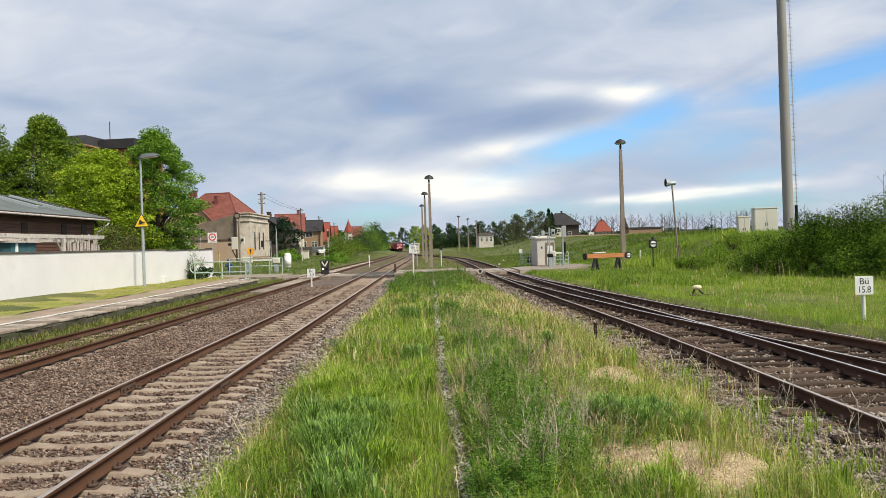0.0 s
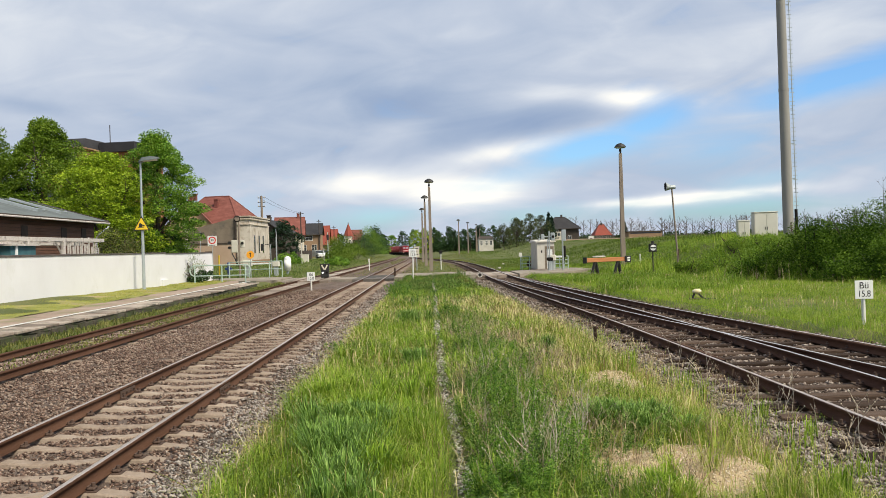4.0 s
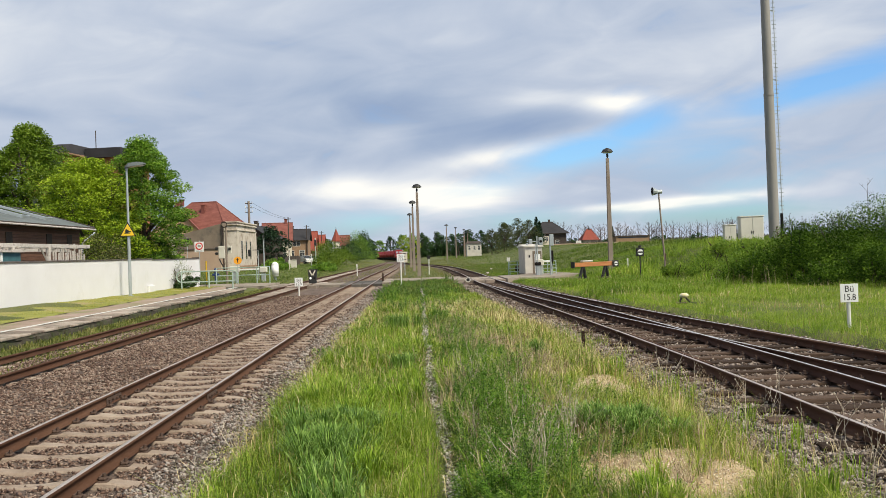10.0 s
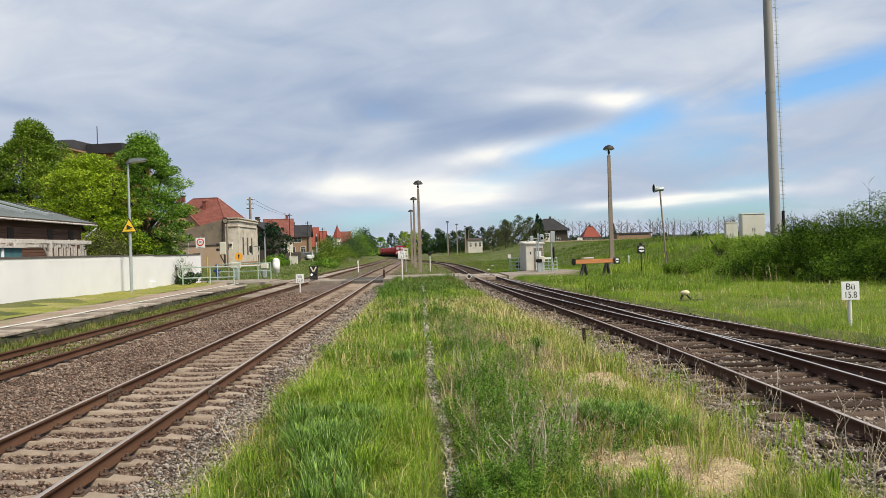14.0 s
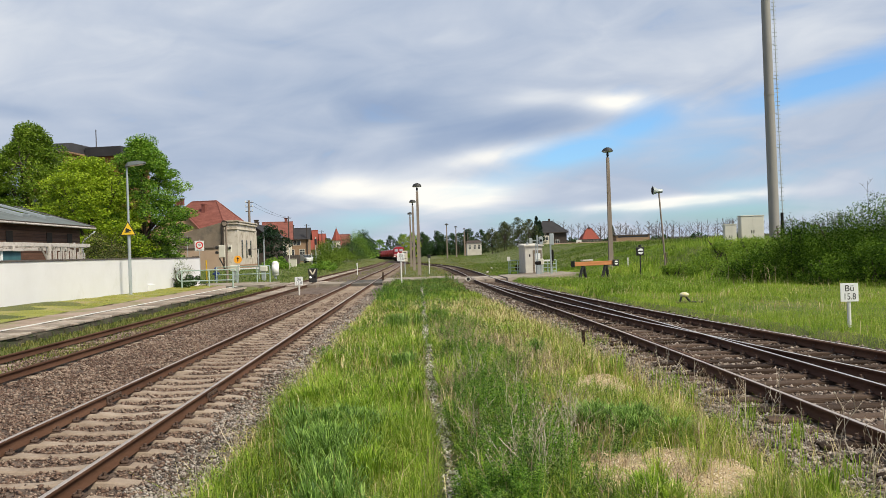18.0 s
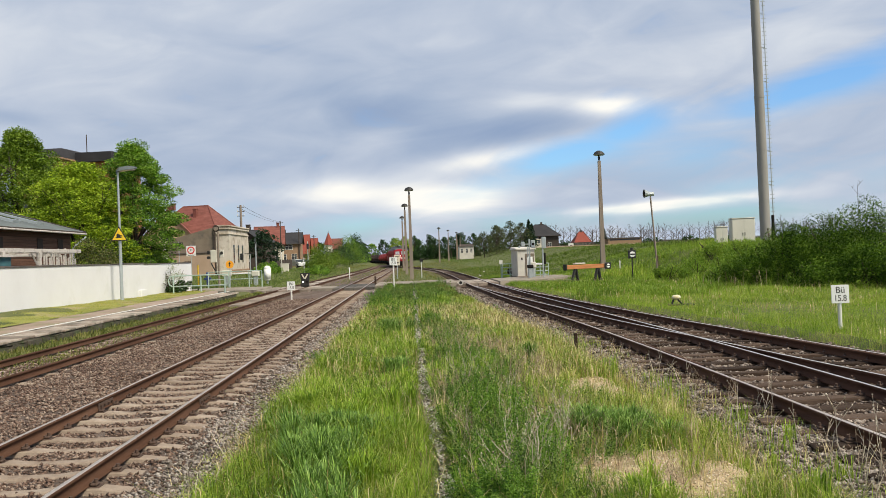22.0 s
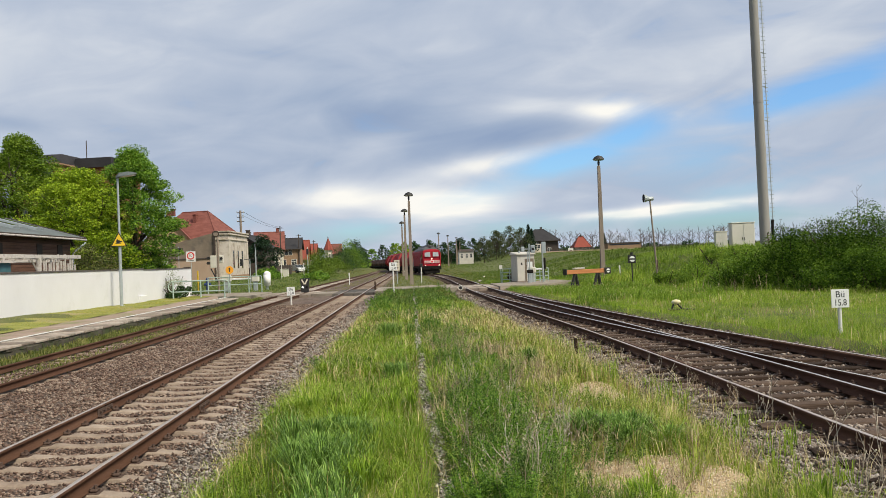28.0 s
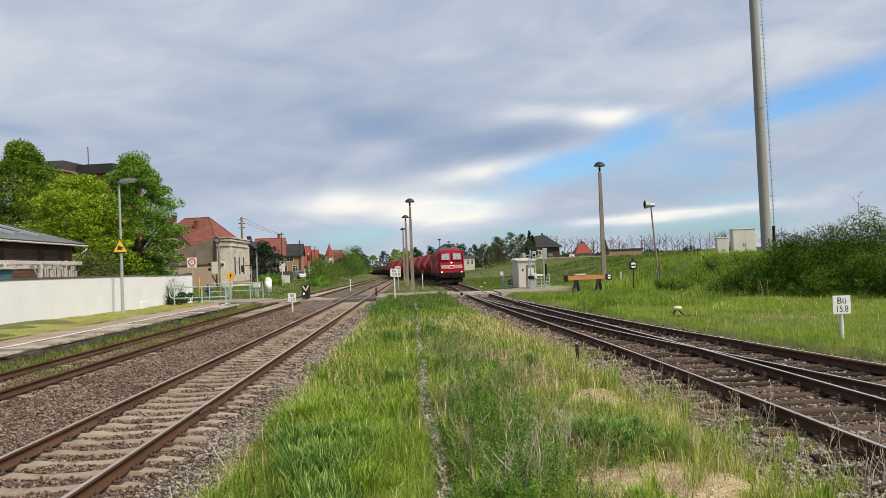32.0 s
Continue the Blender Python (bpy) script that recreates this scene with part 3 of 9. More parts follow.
def ground_z(x, y):
    x, y = np.asarray(x, float), np.asarray(y, float)
    t3, t4 = at(FREIGHT, y), np.maximum(at(BRANCH, np.minimum(y, 59)), at(FREIGHT, y))
    z = np.full(np.broadcast(x, y).shape, 0.03) + 0.03 * wobble(x, y, 0.9)
    far = step(56, 64, y)
    z = z * (1 - far) + (-0.12 + 0.04 * wobble(x, y, 0.3)) * far
    main = at(MAIN, y)
    sunk = step(main - 6.9, main - 6.2, x) * (1 - step(main + 1.75, main + 2.45, x))
    z = z * (1 - sunk) - 0.42 * sunk
    sunk = step(t3 - 2.7 + 0.25 * wobble(x, y, 1.3), t3 - 1.9, x) * (1 - step(t4 + 1.5, t4 + 2.3, x))
    z = z * (1 - sunk) - 0.42 * sunk
    right = step(t4 + 1.5, t4 + 3.0, x)
    z = z * (1 - right) + (-0.13 + 0.05 * wobble(x, y, 0.5, 2)) * right
    # bank on the far right
    toe = np.clip(68 - 1.8 * (x - 8), 44, 68)
    d = np.minimum((y - toe) * 0.8, x - (10.0 + 0.045 * (y - 70)))
    z = z + 2.35 * step(0, 15, d)
    z = z + 0.9 * step(160, 320, y) * step(15, 60, x)
    mid = 0.5 * (np.maximum(main, -12) + t3)
    z = z + dip(np.minimum(y, 480)) * (1 - step(5.0, 9.0, np.abs(x - mid)))
    z = z + 0.45 * step(95, 190, y) * step(4, 10, x - at(FREIGHT, y))
    # town side
    left = (1 - step(-11.6, -10.9, x)) * (1 - step(245, 285, y))
    town = 0.14 + 0.32 * step(-12, -15.5, x) * (1 - step(28, 48, y)) + 0.05 * wobble(x, y, 0.6, 5) - 0.12 * step(46, 56, y) + 0.5 * step(66, 95, y) * (1 - step(-16, -12, x))
    z = z * (1 - left) + town * left
    return z


def axis(*spans):
    return np.unique(np.concatenate([np.arange(a, b, s) for a, b, s in spans]))


def sheet(name, xs, ys, height, material):
    X, Y = np.meshgrid(xs, ys)
    V = np.stack([X, Y, height(X, Y)], -1).reshape(-1, 3)
    n, m = len(ys), len(xs)
    i = (np.arange(n - 1)[:, None] * m + np.arange(m - 1)[None]).ravel()
    me = fast_mesh(name, V, [np.stack([i, i + 1, i + m + 1, i + m], 1)])
    me.materials.append(material)
    me.polygons.foreach_set("use_smooth", np.ones(len(me.polygons), bool))
    return new(name, me)


GX = axis((-3000, -400, 200), (-400, -80, 20), (-80, -18, 3), (-18, 20, 0.4), (20, 60, 2.5), (60, 400, 20), (400, 3001, 200))
GY = axis((-300, -20, 20), (-20, 4, 2), (4, 75, 0.5), (75, 160, 2.5), (160, 460, 10), (460, 4400, 160))
ground = tagged(sheet("ground", GX, GY, ground_z, M["soil"]), "green and brown railway land with a grassy bank", "ground", kind="structure")


def bed_z(line_l, line_r, crown, edge, soft):
    def f(x, y):
        a, b = at(line_l, y), at(line_r, y)
        w = step(a - edge, a - edge + soft, x) * (1 - step(b + edge - soft, b + edge, x))
        return dip(y) - 0.46 + (crown + 0.46) * w + 0.022 * wobble(x, y, 3.1) + 0.012 * wobble(x, y, 9.0, 3)
    return f


bed = bed_z(PLATFORM_LINE, MAIN, -0.204, 2.45, 0.55)
tagged(sheet("ballast_bed", axis((-14, -10.4, 0.6), (-10.4, -1.5, 0.15)), axis((-14, 2, 1.0), (2, 40, 0.25), (40, 80, 0.6), (80, 300, 4)), bed, M["ballast"]),
       "brown and grey crushed-stone ballast bed", "ballast", kind="structure")
bed_f = bed_z(FREIGHT, BRANCH, -0.207, 2.35, 0.6)
tagged(sheet("ballast_bed", axis((1.6, 17.5, 0.15)), axis((-14, 2, 1.0), (2, 40, 0.25), (40, 58.2, 0.6)), bed_f, M["ballast"]), "dark stony ballast bed of the siding", "ballast", kind="structure")
bed_r = bed_z(FREIGHT, FREIGHT, -0.19, 1.75, 0.5)
tagged(sheet("ballast_bed", axis((-9, 8, 0.4)), axis((58, 250, 1.5)), bed_r, M["ballast"]), "weedy ballast under the far freight track", "ballast", kind="structure")


# ------------------------------------------------------------------ rails and sleepers
RAIL = [(-0.0625, -0.149), (-0.0625, -0.139), (-0.012, -0.122), (-0.008, -0.045), (-0.0335, -0.032), (-0.0335, -0.008), (-0.027, 0.0),
        (0.027, 0.0), (0.0335, -0.008), (0.0335, -0.032), (0.008, -0.045), (0.012, -0.122), (0.0625, -0.139), (0.0625, -0.149)]


def rail_mesh(line, offset, y0, y1, pace, drop=0.0, shiny="steel", side="rust"):
    ys = np.arange(y0, y1 + 0.01, pace)
    xs = at(line, ys) + offset
    n = len(RAIL)
    V = np.array([(x + dx, y, dz - drop + float(dip(y))) for x, y in zip(xs, ys) for dx, dz in RAIL])
    quads, kinds = [], []
    for s in range(len(ys) - 1):
        for k in range(n):
            quads.append((s * n + k, s * n + (k + 1) % n, (s + 1) * n + (k + 1) % n, (s + 1) * n + k))
            kinds.append(1 if shiny and k == 6 else 0)
    me = fast_mesh("rail", V, [np.array(quads)])
    me.materials.append(M[side])
    me.materials.append(M[shiny or "steel"])
    me.polygons.foreach_set("material_index", np.array(kinds, dtype=np.int32))
    return me


def track(label):
    return thing("railway_track", 0, 0, 0, 0, label, "track", kind="structure")


def rails(parent, line, y0, y1, pace=2.0, drop=0.0, shiny="steel", sides=(-0.7525, 0.7525), side="rust"):
    for o in sides:
        part_mesh("rail", rail_mesh(line, o, y0, y1, pace, drop, shiny, side), parent)


def concrete_sleeper(material="sleeper"):
    bm = B()
    prev = None
    for x, zt, w in ((-1.3, -0.222, 0.09), (-1.24, -0.200, 0.095), (-0.95, -0.160, 0.088), (-0.55, -0.150, 0.09), (-0.25, -0.178, 0.078), (0.25, -0.178, 0.078), (0.55, -0.150, 0.09), (0.95, -0.160, 0.088), (1.24, -0.200, 0.095), (1.3, -0.222, 0.09)):
        ring = [bm.verts.new(p) for p in ((x, -0.15, -0.36), (x, -w, zt - 0.015), (x, -w + 0.015, zt), (x, w - 0.015, zt), (x, w, zt - 0.015), (x, 0.15, -0.36))]
        if prev:
            for i in range(5):
                bm.faces.new((prev[i], prev[i + 1], ring[i + 1], ring[i]))
        else:
            bm.faces.new(ring)
        prev = ring
    bm.faces.new(prev[::-1])
    return mesh_of("sleeper", bm, M[material])


def timber_mesh(length, seed):
    rnd = random.Random(seed)
    bm = B()
    box(bm, -length / 2, length / 2, -0.13, 0.13, -0.40, -0.158, 0.012)
    for v in bm.verts:
        v.co += Vector((rnd.uniform(-0.03, 0.03), rnd.uniform(-0.012, 0.012), rnd.uniform(-0.010, 0.006)))
    return mesh_of("sleeper", bm, M["timber"])


def fastening_mesh():
    """Baseplate, two clips and their bolts round one rail."""
    bm = B()
    box(bm, -0.17, 0.17, -0.075, 0.075, -0.158, -0.148, 0.003)
    for s in (-1, 1):
        box(bm, s * 0.105 - 0.035, s * 0.105 + 0.035, -0.05, 0.05, -0.148, -0.118, 0.01)
        rod(bm, (s * 0.115, 0, -0.125), (s * 0.115, 0, -0.082), 0.019, seg=6)
        rod(bm, (s * 0.075, -0.045, -0.115), (s * 0.075, 0.045, -0.115), 0.011, seg=5)
    return mesh_of("fastening", bm, M["clip"])


SLEEPER, OLD_SLEEPER, FASTENING = concrete_sleeper(), concrete_sleeper("old_sleeper"), fastening_mesh()
SPACING = 0.6
main_track = track("main line on concrete sleepers with worn shiny rails")
rails(main_track, MAIN, -14.0, 320.0, shiny="worn_steel")
rnd = random.Random(3)
for i in range(-26, int(125 / SPACING)):
    y = 2.22 + i * SPACING
    if 55.2 < y < 63:
        continue
    x = at(MAIN, y)
    part_mesh("sleeper", SLEEPER if y < 55 else OLD_SLEEPER, main_track, pose(x + rnd.uniform(-0.015, 0.015), y + rnd.uniform(-0.012, 0.012), rnd.uniform(-0.006, 0.004) + float(dip(y)), 0, 0, rnd.uniform(-0.5, 0.5)))
    if 3 < y < 34:
        for o in (-0.7525, 0.7525):
            part_mesh("fastening", FASTENING, main_track, pose(x + o, y, 0))

for x, y in ((-3.3075, 12.8), (-4.8125, 12.8)):
    joint = thing("rail_joint", x, y, 0, 0, "rusty bolted fishplates joining two rails", "rail joint", "rail joints")
    for s in (-1, 1):
        bm = B()
        box(bm, s * 0.022 - 0.008, s * 0.022 + 0.008, -0.30, 0.30, -0.125, -0.048, 0.004)
        plate = part("fishplate", bm, M["clip"], joint)
        for k in (-0.22, -0.08, 0.08, 0.22):
            bm = B()
            rod(bm, (s * 0.028, k, -0.088), (s * 0.062, k, -0.088), 0.016, seg=6)
            part("bolt", bm, M["clip"], plate)
    bm = B()
    box(bm, -0.036, 0.036, -0.006, 0.006, -0.04, 0.001)
    part("gap", bm, M["underframe"], joint, "dark gap between the rail ends")

side_track = track("overgrown platform line with rusty rails")
rails(side_track, PLATFORM_LINE, -14.0, 320.0, shiny=False)
for i in range(-25, 150):
    y = 3 + i * 0.66
    if 55.2 < y < 63:
        continue
    part_mesh("sleeper", SLEEPER if y < 25 else OLD_SLEEPER, side_track, pose(at(PLATFORM_LINE, y), y, -0.028 + rnd.uniform(-0.01, 0.006) + float(dip(y)), 0, 0, rnd.uniform(-0.8, 0.8)))

freight_track = track("siding with a turnout on dark wooden sleepers")
rails(freight_track, FREIGHT, -14.0, 400.0, 1.0, shiny="worn_steel", sides=(-0.7525,), side="rust_dark")
rails(freight_track, FREIGHT, -14.0, 400.0, 1.0, sides=(0.7525,), side="rust_dark")
rails(freight_track, BRANCH, -14.0, 50.0, 1.0, 0.003, sides=(-0.7525,), side="rust_dark")
rails(freight_track, BRANCH, -14.0, 52.5, 1.0, 0.003, sides=(0.7525,), side="rust_dark")
# guard rails beside the crossing nose
for line, o in ((FREIGHT, -0.7525 + 0.095), (BRANCH, 0.7525 - 0.095)):
    part_mesh("guard_rail", rail_mesh(line, o, 13.5, 18.5, 0.5, 0.004, False), freight_track)
LONG = {}
for i in range(-26, 86):
    y = 2.4 + i * 0.62
    if 55.0 < y < 63.5:
        continue
    a, b = at(FREIGHT, y) - 1.3, at(BRANCH, min(y, 59)) + 1.3
    b = max(b, a + 2.6)
    if b - a > 5.6:                              # past the turnout each track has sleepers of its own
        spans = ((a, a + 2.6), (b - 2.6, b))
    else:
        spans = ((a, b),)
    for p, q in spans:
        key = round((q - p) / 0.15) * 0.15
        k = (round(key, 2), i % 3)
        if k not in LONG:
            LONG[k] = timber_mesh(key, len(LONG))
        part_mesh("sleeper", LONG[k], freight_track, pose((p + q) / 2, y + rnd.uniform(-0.03, 0.03), rnd.uniform(-0.008, 0.004), 0, 0, rnd.uniform(-0.9, 0.9)))
    if 3 < y < 30:
        for line, o in ((FREIGHT, -0.7525), (FREIGHT, 0.7525), (BRANCH, -0.7525), (BRANCH, 0.7525)):
            part_mesh("fastening", FASTENING, freight_track, pose(at(line, y) + o, y, 0))
for i in range(60):
    y = 64 + i * 0.66
    k = (2.6, i % 3)
    if k not in LONG:
        LONG[k] = timber_mesh(2.6, 50 + i % 3)
    part_mesh("sleeper", LONG[k], freight_track, pose(at(FREIGHT, y), y, -0.005 + float(dip(y)), 0, 0, rnd.uniform(-0.9, 0.9)))


# ------------------------------------------------------------------ loose ballast stones
def stones(name, areas, bed_height, keep, material, label, seed):
    r = np.random.default_rng(seed)
    P, S = [], []
    for x0, x1, y0, y1, density, s0, s1 in areas:
        n = int((x1 - x0) * (y1 - y0) * density)
        x, y = r.uniform(x0, x1, n), r.uniform(y0, y1, n)
        ok = keep(x, y, r)
        x, y = x[ok], y[ok]
        s = r.uniform(s0, s1, len(x)) * 0.5
        P.append(np.stack([x, y, bed_height(x, y) + s * r.uniform(-0.1, 0.75, len(x))], 1))
        S.append(s)
    P, S = np.concatenate(P), np.concatenate(S)
    n = len(P)
    base = np.array([(1, 0, 0), (-1, 0, 0), (0, 1, 0), (0, -1, 0), (0, 0, 1), (0, 0, -1)], float)
    V = base[None] * r.uniform(0.45, 1.35, (n, 6, 1)) + r.uniform(-0.5, 0.5, (n, 6, 3))
    a = r.uniform(0, 6.283, n)
    c, s = np.cos(a)[:, None], np.sin(a)[:, None]
    V[..., 0], V[..., 1] = V[..., 0] * c - V[..., 1] * s, V[..., 0] * s + V[..., 1] * c
    V[..., 1] *= r.uniform(0.65, 1.0, (n, 1))
    V[..., 2] *= 0.62
    V = V * S[:, None, None] + P[:, None]
    tri = np.array([(0, 2, 4), (2, 1, 4), (1, 3, 4), (3, 0, 4), (2, 0, 5), (1, 2, 5), (3, 1, 5), (0, 3, 5)])
    F = (np.arange(n)[:, None, None] * 6 + tri[None]).reshape(-1, 3)
    me = fast_mesh(name, V.reshape(-1, 3), [F])
    me.materials.append(material)
    return tagged(new(name, me), label, "ballast", kind="stuff")


def keep_main(x, y, r):
    k = np.abs((y - 2.22 + SPACING / 2) % SPACING - SPACING / 2)
    on = (k < 0.106) & (np.abs(x - at(MAIN, y)) < 1.22)
    rail = (np.abs(np.abs(x - at(MAIN, y)) - 0.7525) < 0.09) | (np.abs(np.abs(x - at(PLATFORM_LINE, y)) - 0.7525) < 0.09)
    return (~on | (r.random(len(x)) < 0.03)) & ~rail & ~((y > 55) & (y < 63))


stones("ballast_stones", [(-9.6, -1.8, 5.5, 12, 720, 0.028, 0.066), (-9.6, -1.8, 12, 22, 400, 0.036, 0.075), (-9.8, -1.9, 22, 46, 150, 0.05, 0.09)],
       bed, keep_main, M["stone"], "loose brown and grey ballast stones", 11)


def keep_shoulder(x, y, r):
    return keep_main(x, y, r) & (r.random(len(x)) < step(1.0, 1.5, x - at(MAIN, y))) & ~((np.abs(x - at(MAIN, y)) < 1.30) & (np.abs((y - 2.22 + SPACING / 2) % SPACING - SPACING / 2) < 0.13))


stones("ballast_stones", [(-3.1, -1.8, 5.5, 12, 900, 0.03, 0.065), (-3.1, -1.85, 12, 24, 480, 0.036, 0.075), (-3.1, -1.9, 24, 54, 170, 0.05, 0.09)],
       lambda x, y: bed(x, y) + 0.012, keep_shoulder, M["stone_grey"], "grey ballast stones on the shoulder of the main line", 13)


def keep_freight(x, y, r):
    a, b = at(FREIGHT, y) - 2.25, np.maximum(at(BRANCH, np.minimum(y, 59)), at(FREIGHT, y)) + 2.0
    k = np.abs((y - 2.4 + 0.31) % 0.62 - 0.31)
    clear = np.ones(len(x), bool)
    for line in (FREIGHT, BRANCH):
        for o in (-0.7525, 0.7525):
            clear &= np.abs(x - at(line, y) - o) > 0.08
    return (x > a) & (x < b) & clear & ((k > 0.14) | (r.random(len(x)) < np.where(x < at(FREIGHT, y) - 0.95, 0.55, 0.05)))


stones("ballast_stones", [(2.9, 11.5, 5.5, 12, 430, 0.035, 0.075), (2.9, 10.5, 12, 22, 230, 0.05, 0.085), (2.3, 8.5, 22, 52, 80, 0.07, 0.11)],
       bed_f, keep_freight, M["stone_rust"], "rust-stained ballast stones between wooden sleepers", 12)



def keep_siding_shoulder(x, y, r):
    d = at(FREIGHT, y) - x
    return (d > 0.95) & (d < 2.2 + 0.25 * wobble(x, y, 2.0, 9)) & (r.random(len(x)) < 0.8)


stones("ballast_stones", [(2.9, 4.8, 5.5, 12, 620, 0.03, 0.075), (2.7, 4.8, 12, 24, 320, 0.04, 0.08), (2.2, 4.6, 24, 52, 110, 0.06, 0.1)],
       lambda x, y: np.maximum(bed_f(x, y), ground_z(x, y) - 0.01), keep_siding_shoulder, M["stone_grey"], "grey stones on the shoulder of the siding", 18)

# ------------------------------------------------------------------ level crossing
bm = B()
slab(bm, [(-2.6, 55.6), (3.0, 56.0), (3.0, 63.2), (-2.6, 62.8)], -0.4, 0.07)
tagged(new("road", mesh_of("road", bm, M["asphalt"])), "pale worn crossing road between the two lines", "road", kind="structure")
bm = B()
slab(bm, [(6.0, 56.2), (9.5, 57.6), (11.5, 61.0), (16.0, 70.0), (14.0, 72.5), (10.4, 66.2), (8.0, 64.4), (6.0, 63.4)], -0.4, 0.02)
tagged(new("road", mesh_of("road", bm, M["asphalt"])), "pale path leading away from the siding crossing", "road", kind="structure")
bm = B()
slab(bm, [(-60, 66), (-20, 63), (-10.4, 60.9), (-10.4, 54.6), (-13, 55.2), (-20, 57.4), (-60, 58)], -0.3, 0.13)
tagged(new("road", mesh_of("road", bm, M["asphalt"])), "grey street coming up to the crossing", "road", kind="structure")
crossing = thing("level_crossing", 0, 0, 0, 0, "level crossing deck of dark panels between the rails", "level crossing", kind="structure")
for line, mats in ((PLATFORM_LINE, "slabs"), (MAIN, "deck"), (FREIGHT, "slabs")):
    x = float(at(line, 59.5))
    for a, b in ((-1.42, -0.80), (-0.66, -0.02), (0.02, 0.66), (0.80, 1.42)):
        for j in range(4):
            bm = B()
            box(bm, x + a, x + b, 55.7 + j * 1.85, 55.7 + j * 1.85 + 1.82, -0.25, -0.012 - 0.004 * (j % 2), 0.015)
            part("panel", bm, M[mats], crossing)
bm = B()
slab(bm, [(-7.05, 57.2), (-5.5, 57.0), (-5.5, 60.8), (-7.05, 61.0)], -0.4, -0.03)
slab(bm, [(-10.38, 54.8), (-9.95, 54.8), (-9.95, 61.5), (-10.38, 61.5)], -0.4, 0.02)
tagged(new("road", mesh_of("road", bm, M["asphalt"])), "pale concrete infill of the crossing", "road", kind="structure")


for i in range(31):
    y = 40.2 + i * 2.5
    if 54.5 < y < 61.5:
        continue
    x = float(at(PLATFORM_LINE, y + 1.2))
    bm = B()
    box(bm, x - 0.50 + 0.04 * math.sin(i * 2.1), x + 0.50 + 0.05 * math.sin(i * 1.3), y, y + 2.46, -0.4, -0.075 + float(dip(y)) + 0.01 * math.sin(i * 3.7), 0.015)
    part("panel", bm, M["slabs"], crossing, "pale concrete slab between the rails")

# ------------------------------------------------------------------ platform
PZ = 0.25
bm = B()
slab(bm, [(-10.16, -6), (-10.16, 47.5), (-11.3, 52.5), (-16, 53.2), (-16, -6)], -0.5, PZ - 0.075)
platform = tagged(new("platform", mesh_of("platform", bm, M["edge"])), "low old platform with pale edge slabs and white line", "platform", kind="structure")
bm = B()
slab(bm, [(-11.16, -6), (-11.16, 47.2), (-11.9, 50.5), (-12.6, 53.0), (-13.4, 53.0), (-12.75, 47), (-12.75, -6)], PZ - 0.075, PZ - 0.003)
part("path", bm, M["paving"], platform, "brownish worn path")
r = random.Random(8)
for i in range(66):
    y = -4 + i * 0.8
    if y > 47.2:
        break
    bm = B()
    j = r.uniform(-0.07, 0.05)
    box(bm, -11.14, -10.10 + j, y + 0.012, y + 0.788, PZ - 0.07, PZ + r.uniform(-0.016, 0.012), 0.012)
    part("edge_slab", bm, M["slabs"], platform)
bm = B()
for i in range(27):
    y = -4 + i * 2
    box(bm, -11.19, -11.07, y, y + 1.985, PZ + 0.008, PZ + 0.022)
part("edge_line", bm, M["line"], platform, "worn white line")
# rough edge stones under the slabs
for i in range(58):
    y = -2 + i * 0.85
    bm = B()
    box(bm, -10.20, -10.09 + r.uniform(-0.06, 0.05), y + 0.02, y + 0.83, -0.42, PZ - 0.085, 0.02)
    for v in bm.verts:
        v.co += Vector((r.uniform(-0.035, 0.035), r.uniform(-0.03, 0.03), r.uniform(-0.05, 0.01)))
    part("edge_stone", bm, M["edge"], platform)


def turf(x, y):
    return 0.255 + 0.20 * step(-12.8, -15.4, x) * (1 - step(26, 48, y)) + 0.035 * wobble(x, y, 1.4, 3)


tagged(sheet("turf", axis((-15.6, -12.5, 0.2)), axis((8, 53.2, 0.4)), turf, M["moss"]), "yellow-green mossy turf along the wall", "turf", kind="structure")



def verge(x, y):
    return -0.26 + 0.22 * (1 - step(-10.05, -9.3, x)) + 0.03 * wobble(x, y, 3.0, 1)


tagged(sheet("verge", axis((-10.12, -9.1, 0.12)), axis((6, 53, 0.4)), verge, M["soil"]), "grassy verge below the platform edge", "verge", kind="structure")

# ------------------------------------------------------------------ white boundary wall
wall = thing("boundary_wall", 0, 0, 0, 0, "long white rendered wall with dark coping", "wall", kind="structure")
bm = B()
box(bm, -15.78, -15.52, -2, 48.0, -0.2, 2.10)
part("wall_panel", bm, M["white"], wall)
bm = B()
box(bm, -15.78, -15.522, 48.0, 58.2, -0.2, 2.06)
part("wall_panel", bm, M["white"], wall)
r = random.Random(5)
for i in range(60):
    y = -2 + i * 1.0
    if y > 57.4:
        break
    bm = B()
    box(bm, -15.83, -15.48, y + 0.01, y + 0.99, 2.10 if y < 48 else 2.06, (2.165 if y < 48 else 2.12) + r.uniform(-0.008, 0.012), 0.01)
    part("coping_stone", bm, M["coping"], wall)
bm = B()
box(bm, -15.52, -15.38, 47.0, 48.0, -0.2, 0.62, 0.02)
part("wall_foot", bm, M["white"], wall)


